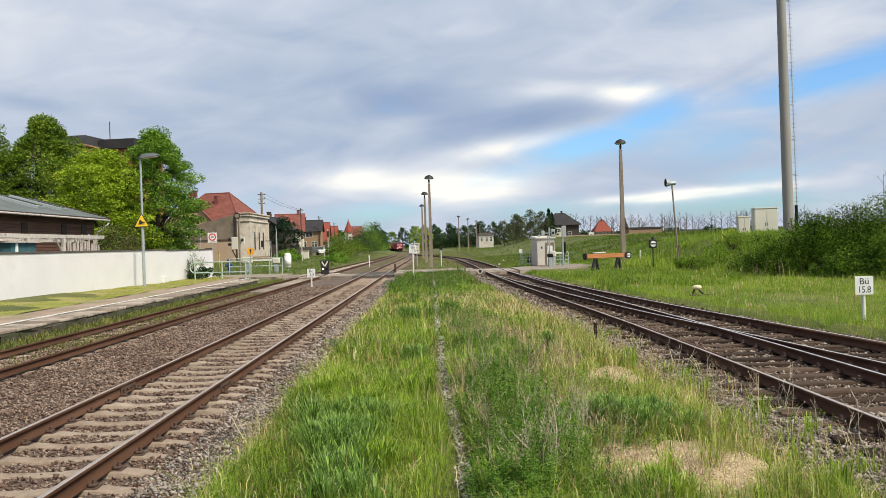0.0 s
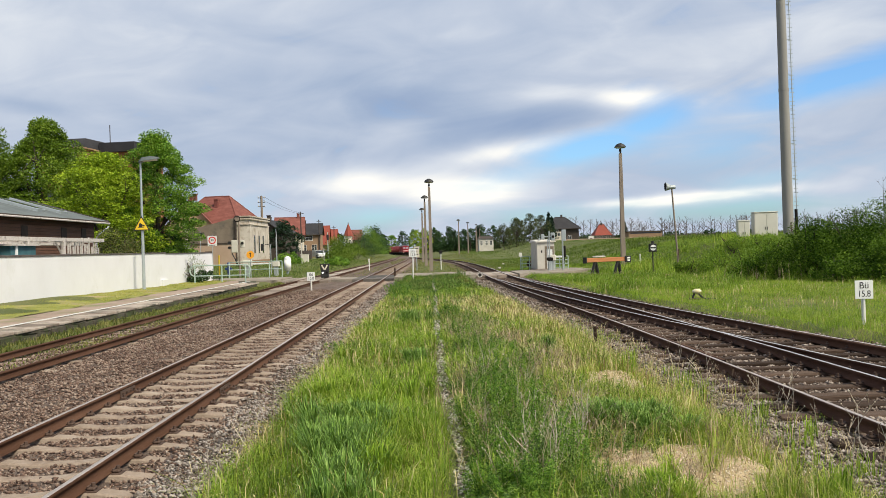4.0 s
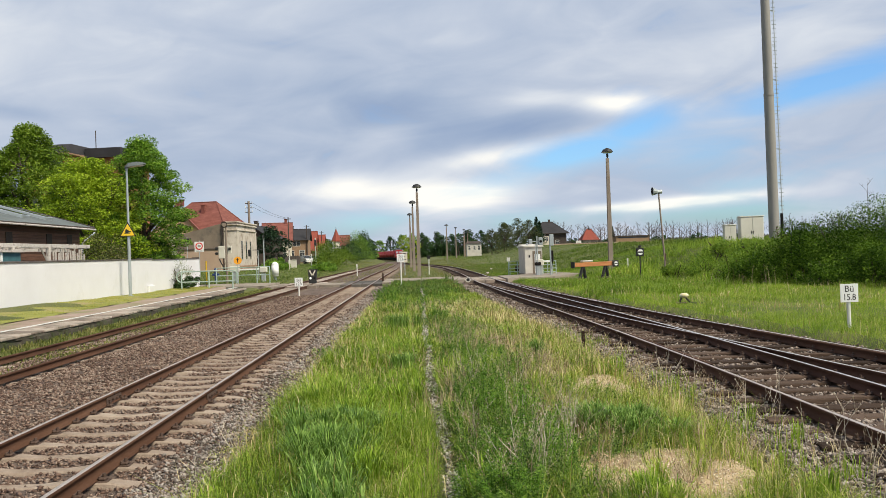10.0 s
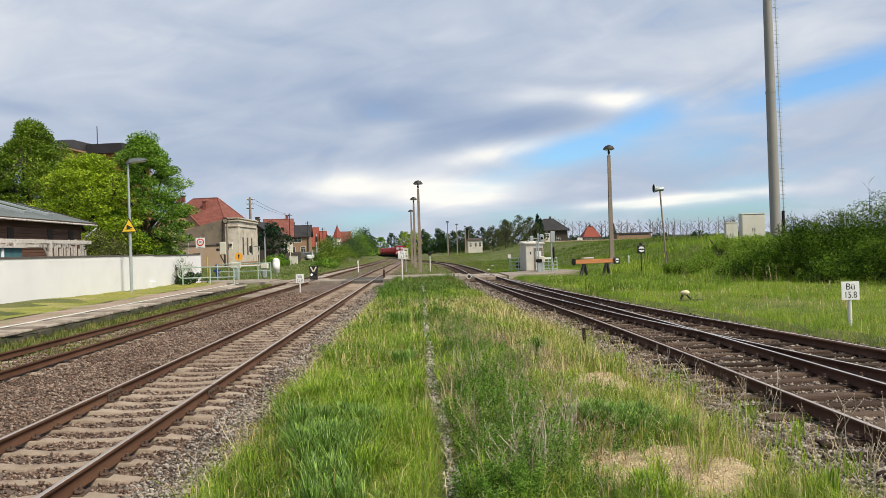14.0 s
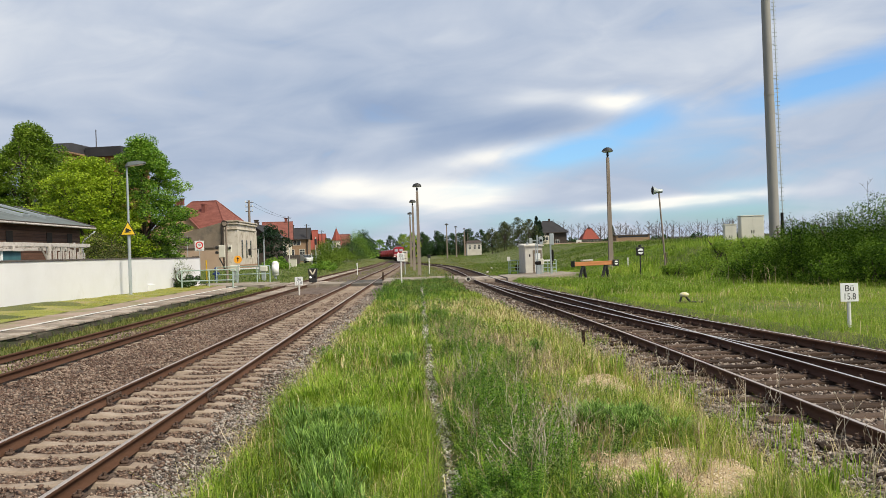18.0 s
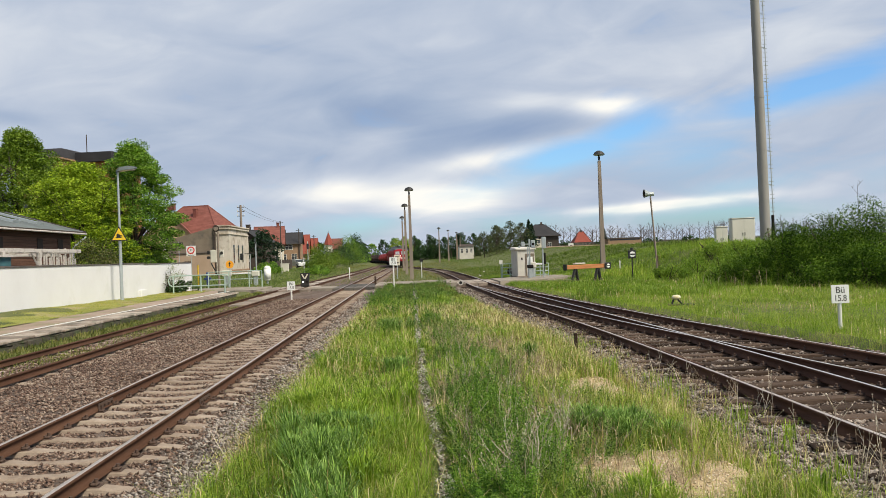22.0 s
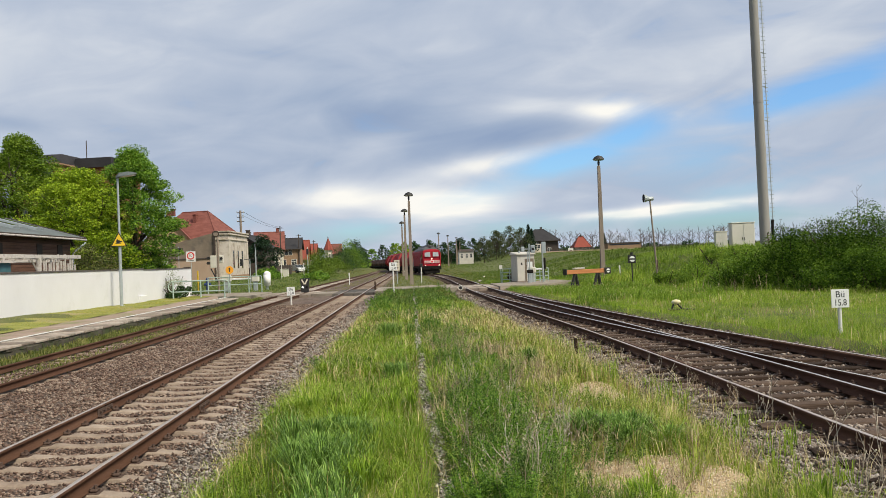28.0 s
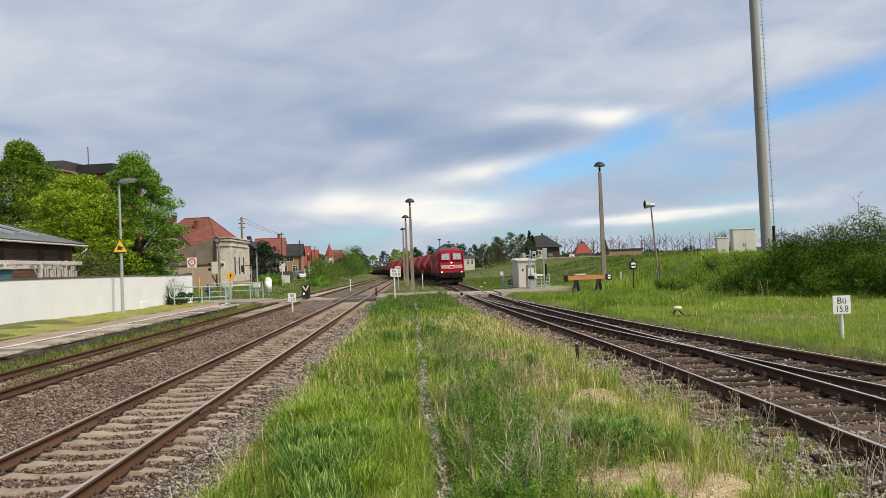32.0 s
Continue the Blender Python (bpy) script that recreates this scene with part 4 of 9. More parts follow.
# ------------------------------------------------------------------ platform lamp
def platform_lamp(x, y, z):
    t = thing("platform_lamp", x, y, z, 0, "slim grey platform lamp with a yellow warning triangle", "lamp post")
    bm = B()
    rod(bm, (0, 0, -0.1), (0, 0, 3.4), 0.085, 0.075, 12)
    rod(bm, (0, 0, 3.4), (0, 0, 6.55), 0.062, 0.05, 12)
    part("pole", bm, M["galv"], t)
    bm = B()
    rod(bm, (0, 0, 0), (0, 0, 0.04), 0.16, seg=12)
    part("base_plate", bm, M["galv"], t)
    bm = B()
    hull(bm, [[(-0.06, -0.10, 6.50), (-0.06, 0.10, 6.50), (-0.06, 0.10, 6.62), (-0.06, -0.10, 6.62)], [(0.12, -0.22, 6.60), (0.12, 0.22, 6.60), (0.12, 0.16, 6.80), (0.12, -0.16, 6.80)],
              [(0.60, -0.22, 6.66), (0.60, 0.22, 6.66), (0.60, 0.13, 6.86), (0.60, -0.13, 6.86)], [(0.95, -0.12, 6.72), (0.95, 0.12, 6.72), (0.95, 0.08, 6.80), (0.95, -0.08, 6.80)]])
    head = part("lamp_head", bm, M["roof_felt"], t, "dull grey lamp head")
    bm = B()
    hull(bm, [[(0.14, -0.19, 6.605), (0.14, 0.19, 6.605), (0.14, 0.19, 6.59), (0.14, -0.19, 6.59)], [(0.85, -0.16, 6.69), (0.85, 0.16, 6.69), (0.85, 0.14, 6.655), (0.85, -0.14, 6.655)]])
    part("diffuser", bm, M["band"], head, "pale lamp glass")
    bm = B()
    tri = [(-0.42, 3.05), (0.42, 3.05), (0.0, 3.80)]
    prism(bm, tri, -0.12, -0.10)
    s = part("warning_sign", bm, M["ink"], t, "yellow triangle with a black border")
    bm = B()
    prism(bm, [(-0.345, 3.095), (0.345, 3.095), (0.0, 3.71)], -0.127, -0.118)
    part("sign_field", bm, M["yellow"], s)
    bm = B()
    box(bm, -0.17, 0.13, -0.134, -0.125, 3.20, 3.24)
    box(bm, -0.12, 0.05, -0.134, -0.125, 3.24, 3.38)
    box(bm, 0.05, 0.17, -0.134, -0.125, 3.27, 3.33)
    box(bm, -0.10, -0.02, -0.134, -0.125, 3.38, 3.42)
    part("pictogram", bm, M["ink"], s)
    for zz in (3.3, 3.55):
        bm = B()
        rod(bm, (0, -0.10, zz), (0, 0, zz), 0.03, seg=6)
        part("bracket", bm, M["galv"], t)
    return t


platform_lamp(-14.86, 42.4, 0.26)


# ------------------------------------------------------------------ small lettering
FONT_MESH = {}


def letters(text, size, parent, place, material, name="lettering"):
    key = (text, size)
    if key not in FONT_MESH:
        cu = bpy.data.curves.new("lettering", "FONT")
        cu.body, cu.size, cu.align_x, cu.align_y, cu.extrude = text, size, "CENTER", "CENTER", 0.002
        ob = bpy.data.objects.new("lettering", cu)
        scene.collection.objects.link(ob)
        dg = bpy.context.evaluated_depsgraph_get()
        me = bpy.data.meshes.new_from_object(ob.evaluated_get(dg))
        bpy.data.objects.remove(ob)
        me.materials.clear()
        me.materials.append(material)
        FONT_MESH[key] = me
    ob = new(name, FONT_MESH[key])
    ob.parent = parent
    ob.matrix_basis = place
    return ob


def crossing_sign(x, y, z, high, w, label, rz=0, lean=0, lines=("Bü", "15.8")):
    """White board on a post: which crossing comes, and its kilometre."""
    t = thing("crossing_sign", x, y, z, rz, label, "railway sign", "crossing boards")
    bm = B()
    rod(bm, (0, 0, -0.15), (0, 0, high - w * 1.02), 0.045, seg=10)
    part("post", bm, M["frame_white"], t)
    bm = B()
    box(bm, -w / 2, w / 2, -0.065, -0.05, high - w * 1.06, high, 0.004)
    b = part("board", bm, M["sign"], t, "white board with black letters")
    p = Matrix.Rotation(math.pi / 2, 4, "X")
    letters(lines[0], w * 0.52, b, Matrix.Translation((0, -0.067, high - w * 0.30)) @ p, M["ink"])
    letters(lines[1], w * 0.52, b, Matrix.Translation((0, -0.067, high - w * 0.78)) @ p @ Matrix.Diagonal((0.82, 1, 1, 1)), M["ink"])
    for zz in (high - w * 0.25, high - w * 0.8):
        bm = B()
        box(bm, -0.06, 0.06, -0.052, 0.05, zz - 0.02, zz + 0.02)
        part("clamp", bm, M["galv"], t)
    return t


crossing_sign(-6.71, 45.4, -0.22, 1.05, 0.44, "white crossing board on a short post between the tracks")
crossing_sign(-1.18, 50.5, 0.0, 1.95, 0.46, "white crossing board on a tall post in the grass")

# speed board further on (two rows of dark bars)
t = thing("speed_board", -1.45, 78.0, -0.12, 0, "pale board with dark marks on a thin post", "railway sign")
bm = B()
rod(bm, (0, 0, -0.1), (0, 0, 2.1), 0.04, seg=8)
part("post", bm, M["galv"], t)
bm = B()
box(bm, -0.26, 0.26, -0.06, -0.045, 1.25, 2.25, 0.004)
b = part("board", bm, M["cream"], t)
for k, (a, c) in enumerate(((-0.16, 0.16), (-0.05, 0.05), (-0.14, 0.14))):
    bm = B()
    box(bm, a, c, -0.066, -0.058, 2.02 - k * 0.28, 2.12 - k * 0.28)
    part("mark", bm, M["ink"], b)

# dwarf signal between the tracks
t = thing("dwarf_signal", -7.74, 59.2, -0.2, 0, "black dwarf signal with a pale V and lit white lamp", "signal")
bm = B()
rod(bm, (0, 0, -0.1), (0, 0, 0.35), 0.09, seg=10)
box(bm, -0.22, 0.22, -0.16, 0.16, -0.12, 0.05, 0.02)
part("base", bm, M["concrete"], t)
bm = B()
hull(bm, [[(-0.26, -0.13, 0.42), (0.26, -0.13, 0.42), (0.26, 0.13, 0.42), (-0.26, 0.13, 0.42)], [(-0.33, -0.16, 1.25), (0.33, -0.16, 1.25), (0.33, 0.16, 1.25), (-0.33, 0.16, 1.25)]])
box(bm, -0.28, 0.28, -0.14, 0.14, 0.25, 0.44, 0.03)
part("housing", bm, M["black"], t)
for s in (-1, 1):
    bm = B()
    box(bm, -0.045, 0.045, -0.175, -0.165, -0.20, 0.20, m=Matrix.Translation((s * 0.11, 0, 1.0)) @ Matrix.Rotation(s * 0.5, 4, "Y"))
    part("marker_bar", bm, M["cream"], t, "pale slanting bar")
bm = B()
rod(bm, (-0.14, -0.19, 0.62), (-0.14, -0.13, 0.62), 0.06, seg=12)
part("lamp", bm, M["signal_white"], t, "lit white lamp")
bm = B()
rod(bm, (0.14, -0.17, 0.62), (0.14, -0.13, 0.62), 0.08, seg=12)
part("dark_lamp", bm, M["underframe"], t)

# little kilometre post between the tracks
t = thing("marker_post", -6.6, 86.0, -0.2, 0, "small white post between the tracks", "post")
bm = B()
box(bm, -0.04, 0.04, -0.04, 0.04, -0.1, 1.2, 0.01)
part("shaft", bm, M["sign"], t)
bm = B()
box(bm, -0.06, 0.06, -0.055, -0.042, 0.9, 1.22)
part("plate", bm, M["sign"], t)


# ------------------------------------------------------------------ crossing furniture, town side
def railing(points, z, high, label, radius=0.03, rails_at=(1.0, 0.55, 0.12), material="pale_green", loops=()):
    t = thing("railing", points[0][0], points[0][1], z, 0, label, "railing", "railings by the crossing")
    ox, oy = points[0]
    pts = [(x - ox, y - oy) for x, y in points]
    for x, y in pts:
        bm = B()
        rod(bm, (x, y, -0.1), (x, y, high), radius * 1.15, seg=8)
        part("post", bm, M[material], t)
    for (xa, ya), (xb, yb) in zip(pts, pts[1:]):
        for f in rails_at:
            bm = B()
            rod(bm, (xa, ya, high * f), (xb, yb, high * f), radius, seg=8)
            part("rail", bm, M[material], t)
    return t


front_rail = railing([(-14.7, 50.9), (-12.95, 50.6), (-11.45, 50.35)], 0.22, 1.07, "pale green tubular railing with rounded ends at the platform end", 0.036, (1.0, 0.40))
for x0, y0, d in ((0.0, 0.0, -1), (3.25, -0.55, 1)):
    bm = B()
    for k in range(8):
        a, b = math.pi * k / 8, math.pi * (k + 1) / 8
        rod(bm, (x0 + d * 0.32 * math.sin(a), y0 - d * 0.07 * math.sin(a), 0.749 + 0.321 * math.cos(a)), (x0 + d * 0.32 * math.sin(b), y0 - d * 0.07 * math.sin(b), 0.749 + 0.321 * math.cos(b)), 0.036, seg=8)
    part("end_loop", bm, M["pale_green"], front_rail)
railing([(-15.8, 64.0), (-14.2, 63.8), (-12.6, 63.6), (-11.6, 63.5)], 0.10, 1.2, "pale green railing beyond the street", 0.035, (1.0, 0.5))

t = thing("crossing_bell_post", -15.55, 66.5, 0.1, 0, "grey post with a round bell horn and white signal boxes", "signal post")
bm = B()
rod(bm, (0, 0, -0.1), (0, 0, 4.75), 0.09, 0.075, 10)
part("post", bm, M["concrete"], t)
bm = B()
rod(bm, (-0.05, -0.35, 4.66), (-0.05, -0.12, 4.70), 0.27, 0.13, 18)
horn = part("bell_horn", bm, M["trim_dark"], t, "round dark horn")
bm = B()
rod(bm, (-0.05, -0.37, 4.66), (-0.05, -0.33, 4.66), 0.19, 0.19, 18)
part("horn_mouth", bm, M["concrete"], horn)
bm = B()
box(bm, -0.62, -0.14, -0.12, 0.12, 1.95, 2.95, 0.03)
part("signal_box", bm, M["cabinet"], t, "cream-grey signal box")
for zz in (2.35, 2.75):
    bm = B()
    rod(bm, (-0.76, -0.22, zz), (-0.76, 0.02, zz), 0.12, seg=12)
    part("lamp_hood", bm, M["black"], t)
bm = B()
box(bm, 0.1, 0.42, -0.1, 0.1, 2.35, 2.95, 0.03)
part("side_signal", bm, M["cabinet"], t)
bm = B()
rod(bm, (0.28, -0.16, 2.7), (0.28, -0.10, 2.7), 0.11, seg=12)
part("side_lamp", bm, M["black"], t)
bm = B()
rod(bm, (-0.6, 0, 1.9), (-0.05, 0, 0.8), 0.05, seg=6)
part("strut", bm, M["black"], t)

t = thing("signal_post", -13.6, 72.0, 0.1, 0, "thin grey post with a dark traffic lamp", "signal post")
bm = B()
rod(bm, (0, 0, -0.1), (0, 0, 3.9), 0.06, seg=8)
rod(bm, (-0.5, 0, -0.1), (-0.5, 0, 2.6), 0.035, seg=8)
part("post", bm, M["galv"], t)
bm = B()
box(bm, -1.35, -1.1, -0.1, 0.1, 2.05, 2.65, 0.04)
rod(bm, (-1.0, 0, 2.6), (0, 0, 2.6), 0.03, seg=6)
part("traffic_lamp", bm, M["black"], t)
bm = B()
rod(bm, (-0.05, -0.05, 3.2), (0.05, -0.05, 3.9), 0.04, seg=6)
part("hood", bm, M["black"], t)


def barrier(x, y, z, rz, length, label):
    t = thing("crossing_barrier", x, y, z, rz, label, "barrier", "crossing barriers")
    bm = B()
    box(bm, -0.17, 0.17, -0.16, 0.16, -0.1, 0.75, 0.04)
    part("pedestal", bm, M["galv"], t)
    bm = B()
    box(bm, -0.30, 0.30, -0.24, 0.24, 0.72, 1.18, 0.06)
    part("drive_box", bm, M["cabinet"], t, "grey drive box")
    bm = B()
    box(bm, -length, -0.3, -0.05, 0.05, 0.95, 1.08, 0.02)
    part("arm", bm, M["sign"], t, "white boom")
    return t


barrier(-13.0, 68.4, 0.05, 0, 2.6, "grey crossing barrier drive with a short white boom")
t = thing("crossing_cabinet", -15.0, 66.8, 0.05, 0, "grey switch box by the crossing", "cabinet")
bm = B()
box(bm, -0.36, 0.36, -0.25, 0.25, 0.85, 1.35, 0.05)
part("body", bm, M["cabinet"], t)
bm = B()
box(bm, -0.18, 0.18, -0.2, 0.2, -0.1, 0.9, 0.02)
part("foot", bm, M["galv"], t)

t = thing("white_marker_tank", -12.44, 70.7, -0.1, 0, "rounded white capsule on a short leg", "housing")
bm = B()
rod(bm, (0, 0, -0.1), (0, 0, 0.45), 0.10, seg=10)
part("leg", bm, M["galv"], t)
bm = B()
ball(bm, (0, 0, 1.42), 0.30, seg=18)
rod(bm, (0, 0, 0.55), (0, 0, 1.42), 0.30, seg=18)
ball(bm, (0, 0, 0.55), 0.30, 1, 1, 0.5, seg=18)
part("capsule", bm, M["sign"], t, smooth=True)


def disc_sign(name, x, y, z, high, r, face, label, kind="round"):
    t = thing(name, x, y, z, 0, label, "traffic sign")
    bm = B()
    rod(bm, (0, 0, -0.1), (0, 0, high + (r if kind == "round" else 0.0)), 0.035, seg=8)
    part("post", bm, M["galv"], t)
    return t


t = disc_sign("orange_disc_sign", -13.9, 63.0, 0.1, 1.75, 0.29, "orange", "round orange sign with a dark arrow on a post")
bm = B()
rod(bm, (0, -0.06, 1.75), (0, -0.04, 1.75), 0.30, seg=24)
f = part("disc", bm, M["orange"], t)
bm = B()
box(bm, -0.035, 0.035, -0.068, -0.058, 1.60, 1.86)
prism(bm, [(-0.1, 1.80), (0.1, 1.80), (0.0, 1.95)], -0.068, -0.058)
part("arrow", bm, M["ink"], f)

t = disc_sign("speed_sign", -21.3, 80.0, 0.3, 3.1, 0.45, "sign", "white speed limit sign with red ring")
bm = B()
box(bm, -0.45, 0.45, -0.07, -0.05, 2.45, 3.45, 0.005)
f = part("board", bm, M["sign"], t)
bm = B()
rod(bm, (0, -0.085, 3.02), (0, -0.072, 3.02), 0.36, seg=24)
g = part("ring", bm, M["sign_red"], f)
bm = B()
rod(bm, (0, -0.094, 3.02), (0, -0.084, 3.02), 0.25, seg=24)
part("ring_field", bm, M["sign"], g)
letters("30", 0.32, f, Matrix.Translation((0, -0.097, 3.02)) @ Matrix.Rotation(math.pi / 2, 4, "X"), M["ink"])
bm = B()
box(bm, -0.28, 0.28, -0.078, -0.070, 2.52, 2.58)
part("mark", bm, M["ink"], f)

t = disc_sign("diamond_sign", -22.6, 76.0, 0.3, 3.6, 0.3, "cream", "narrow pale diamond sign on a post")
bm = B()
prism(bm, [(-0.28, 3.5), (0, 2.7), (0.28, 3.5), (0, 4.3)], -0.06, -0.045)
part("board", bm, M["cream"], t)
bm = B()
box(bm, -0.2, 0.35, -0.06, -0.045, 1.75, 2.55)
part("lower_board", bm, M["cabinet"], t)
t = thing("direction_sign", -21.9, 78.0, 0.3, 0, "dark arrow-shaped street sign on a pole", "traffic sign")
bm = B()
rod(bm, (0, 0, -0.1), (0, 0, 3.9), 0.03, seg=8)
part("post", bm, M["galv"], t)
bm = B()
prism(bm, [(-0.35, 3.55), (-0.2, 3.75), (0.4, 3.75), (0.4, 3.4), (-0.2, 3.4)], -0.05, -0.035)
part("board", bm, M["ink"], t)
t = thing("yellow_post", -17.6, 68.0, 0.1, 0, "bright yellow guide post behind the railing", "post")
bm = B()
rod(bm, (0, 0, -0.1), (0, 0, 1.7), 0.06, seg=10)
part("shaft", bm, M["yellow"], t)
bm = B()
rod(bm, (0, 0, 1.7), (0, 0, 1.76), 0.07, seg=10)
part("cap", bm, M["yellow"], t)
t = thing("hydrant_post", -17.2, 69.5, 0.1, 0, "small dark blue hydrant by the street", "hydrant")
bm = B()
rod(bm, (0, 0, -0.1), (0, 0, 0.95), 0.12, seg=10)
box(bm, -0.28, 0.28, -0.12, 0.12, 0.5, 0.7, 0.04)
ball(bm, (0, 0, 1.02), 0.15, seg=10)
part("body", bm, surface("blue_paint", [(0.02, 0.04, 0.16), (0.03, 0.06, 0.22)], 3, 0.5, 0.05), t)


# ------------------------------------------------------------------ houses
def window(parent, m, w, h, bars=True, frame="frame_white"):
    """A framed pane, set 3 cm proud of the wall; m puts its lower middle on the wall, outside towards -y."""
    bm = B()
    box(bm, -w / 2, w / 2, -0.02, 0.06, 0, h)
    bm.transform(m)
    pane = part("window", bm, M["pane"], parent)
    bm = B()
    f = 0.07
    for a, b, c, d in ((-w / 2 - f, w / 2 + f, h, h + f), (-w / 2 - f, w / 2 + f, -f, 0), (-w / 2 - f, -w / 2, 0, h), (w / 2, w / 2 + f, 0, h)):
        box(bm, a, b, -0.04, 0.05, c, d)
    if bars:
        box(bm, -0.025, 0.025, -0.035, 0.0, 0, h)
        box(bm, -w / 2, w / 2, -0.034, 0.0, h * 0.62, h * 0.62 + 0.05)
    bm.transform(m)
    part("frame", bm, M[frame], pane)
    return pane


def house(x, y, z, rz, w, d, h, roof, wall, tiles, label, hip=0.0, eave=0.45, windows=(), chimneys=(), name="house", trim=True, plan_ridge="x"):
    """w along local x, d along local y, the ridge along x. windows: (side, along, up, width, height)."""
    t = thing(name, x, y, z, rz, label, "house", "houses of the town")
    bm = B()
    prism_pts = [(-d / 2, -0.6), (d / 2, -0.6), (d / 2, h), (-d / 2, h)] if hip else [(-d / 2, -0.6), (d / 2, -0.6), (d / 2, h), (0, h + roof - 0.12), (-d / 2, h)]
    a = [bm.verts.new((-w / 2, p, q)) for p, q in prism_pts]
    b = [bm.verts.new((w / 2, p, q)) for p, q in prism_pts]
    n = len(a)
    for i in range(n):
        bm.faces.new((a[i], a[(i + 1) % n], b[(i + 1) % n], b[i]))
    bm.faces.new(a)
    bm.faces.new(b[::-1])
    part("wall", bm, M[wall], t)
    # roof as a shell 14 cm thick
    bm = B()
    e = eave
    s = roof / (d / 2)
    ze = h - e * s
    top = [(-w / 2 + hip * w / 2, 0, h + roof), (w / 2 - hip * w / 2, 0, h + roof)]
    low = [(-w / 2 - e, -d / 2 - e, ze), (w / 2 + e, -d / 2 - e, ze), (w / 2 + e, d / 2 + e, ze), (-w / 2 - e, d / 2 + e, ze)]
    for dz in (0.0,):
        L = [bm.verts.new((p, q, r_)) for p, q, r_ in low]
        T = [bm.verts.new((p - (0 if hip else e * (1 if p < 0 else -1)), q, r_)) for p, q, r_ in top]
        U = [bm.verts.new((p, q, r_ - 0.14)) for p, q, r_ in low]
        W = [bm.verts.new((v.co.x, v.co.y, v.co.z - 0.16)) for v in T]
        bm.faces.new((L[0], L[1], T[1], T[0]))
        bm.faces.new((L[2], L[3], T[0], T[1]))
        bm.faces.new((U[1], U[0], W[0], W[1]))
        bm.faces.new((U[3], U[2], W[1], W[0]))
        if hip:
            bm.faces.new((L[1], L[2], T[1]))
            bm.faces.new((L[3], L[0], T[0]))
            bm.faces.new((U[2], U[1], W[1]))
            bm.faces.new((U[0], U[3], W[0]))
            for i in range(4):
                bm.faces.new((L[i], U[i], U[(i + 1) % 4], L[(i + 1) % 4]))
        else:
            bm.faces.new((L[0], U[0], U[1], L[1]))
            bm.faces.new((L[2], U[2], U[3], L[3]))
            for i, j in ((1, 2), (3, 0)):
                k = 1 if i == 1 else 0
                bm.faces.new((L[i], T[k], W[k], U[i]))
                bm.faces.new((L[j], U[j], W[k], T[k]))
    roof_ob = part("roof", bm, M[tiles], t)
    if hip:
        (xa, _, zr), (xb, _, _) = top
        caps = [((xa, 0, zr), (xb, 0, zr)), (low[0], top[0]), (low[3], top[0]), (low[1], top[1]), (low[2], top[1])]
    else:
        caps = [((-w / 2 - e, 0, h + roof), (w / 2 + e, 0, h + roof))]
    for p, q in caps:
        bm = B()
        rod(bm, p, q, 0.10, seg=6)
        part("ridge_cap", bm, M[tiles], roof_ob)
    for cx, cy, ch in chimneys:
        bm = B()
        zc = h + roof * (1 - abs(cy) / (d / 2))
        box(bm, cx - 0.3, cx + 0.3, cy - 0.3, cy + 0.3, zc - 0.5, zc + ch, 0.02)
        box(bm, cx - 0.36, cx + 0.36, cy - 0.36, cy + 0.36, zc + ch - 0.12, zc + ch + 0.04, 0.02)
        part("chimney", bm, M["tile"] if tiles == "tile" else M["trim_dark"], roof_ob)
    if trim:
        bm = B()
        rod(bm, (-w / 2 - e, -d / 2 - e - 0.06, ze - 0.05), (w / 2 + e, -d / 2 - e - 0.06, ze - 0.05), 0.07, seg=6)
        part("gutter", bm, M["trim_dark"], t)
    for side, along, up, ww, hh in windows:
        if side == "front":
            m = Matrix.Translation((along, -d / 2, up))
        elif side == "right":
            m = Matrix.Translation((w / 2, along, up)) @ Matrix.Rotation(math.pi / 2, 4, "Z")
        elif side == "left":
            m = Matrix.Translation((-w / 2, along, up)) @ Matrix.Rotation(-math.pi / 2, 4, "Z")
        else:
            m = Matrix.Translation((along, d / 2, up)) @ Matrix.Rotation(math.pi, 4, "Z")
        window(t, m, ww, hh)
    return t


# brown timber barn behind the white wall; its gable end faces up the line
barn = thing("timber_barn", -24.35, 36.0, 0.75, 0, "dark brown boarded barn with a grey felt roof", "barn")
bm = B()
box(bm, -4.0, 4.0, -16, 13.7, -0.4, 3.40)
prism(bm, [(-4.0, 3.40), (4.0, 3.40), (0, 4.58)], -16, 13.7)
part("wall", bm, M["trim_dark"], barn)
for k in range(20):
    bm = B()
    box(bm, 4.0, 4.03, -15.9, 13.7, 0.2 + k * 0.165, 0.2 + k * 0.165 + 0.15, 0.006)
    part("board", bm, M["brown_wood"], barn)
bm = B()
for s in (-1, 1):
    a = [(s * 4.65, 3.42), (0, 4.78), (0, 4.63), (s * 4.65, 3.27)]
    hull(bm, [[(x, -16.5, z) for x, z in a], [(x, 14.3, z) for x, z in a]])
roof = part("roof", bm, M["roof_felt"], barn, "grey felt roof")
bm = B()
box(bm, 4.60, 4.66, -16.5, 14.3, 3.30, 3.42, 0.01)
part("fascia", bm, M["trim_dark"], barn)
bm = B()
for s in (-1, 1):
    a = [(s * 4.68, 3.26), (0, 4.64), (0, 4.82), (s * 4.68, 3.46)]
    hull(bm, [[(x, 14.28, z) for x, z in a], [(x, 14.40, z) for x, z in a]])
part("barge_board", bm, M["trim_dark"], barn)
bm = B()
rod(bm, (4.72, -16.4, 3.34), (4.72, 14.35, 3.28), 0.05, seg=8)
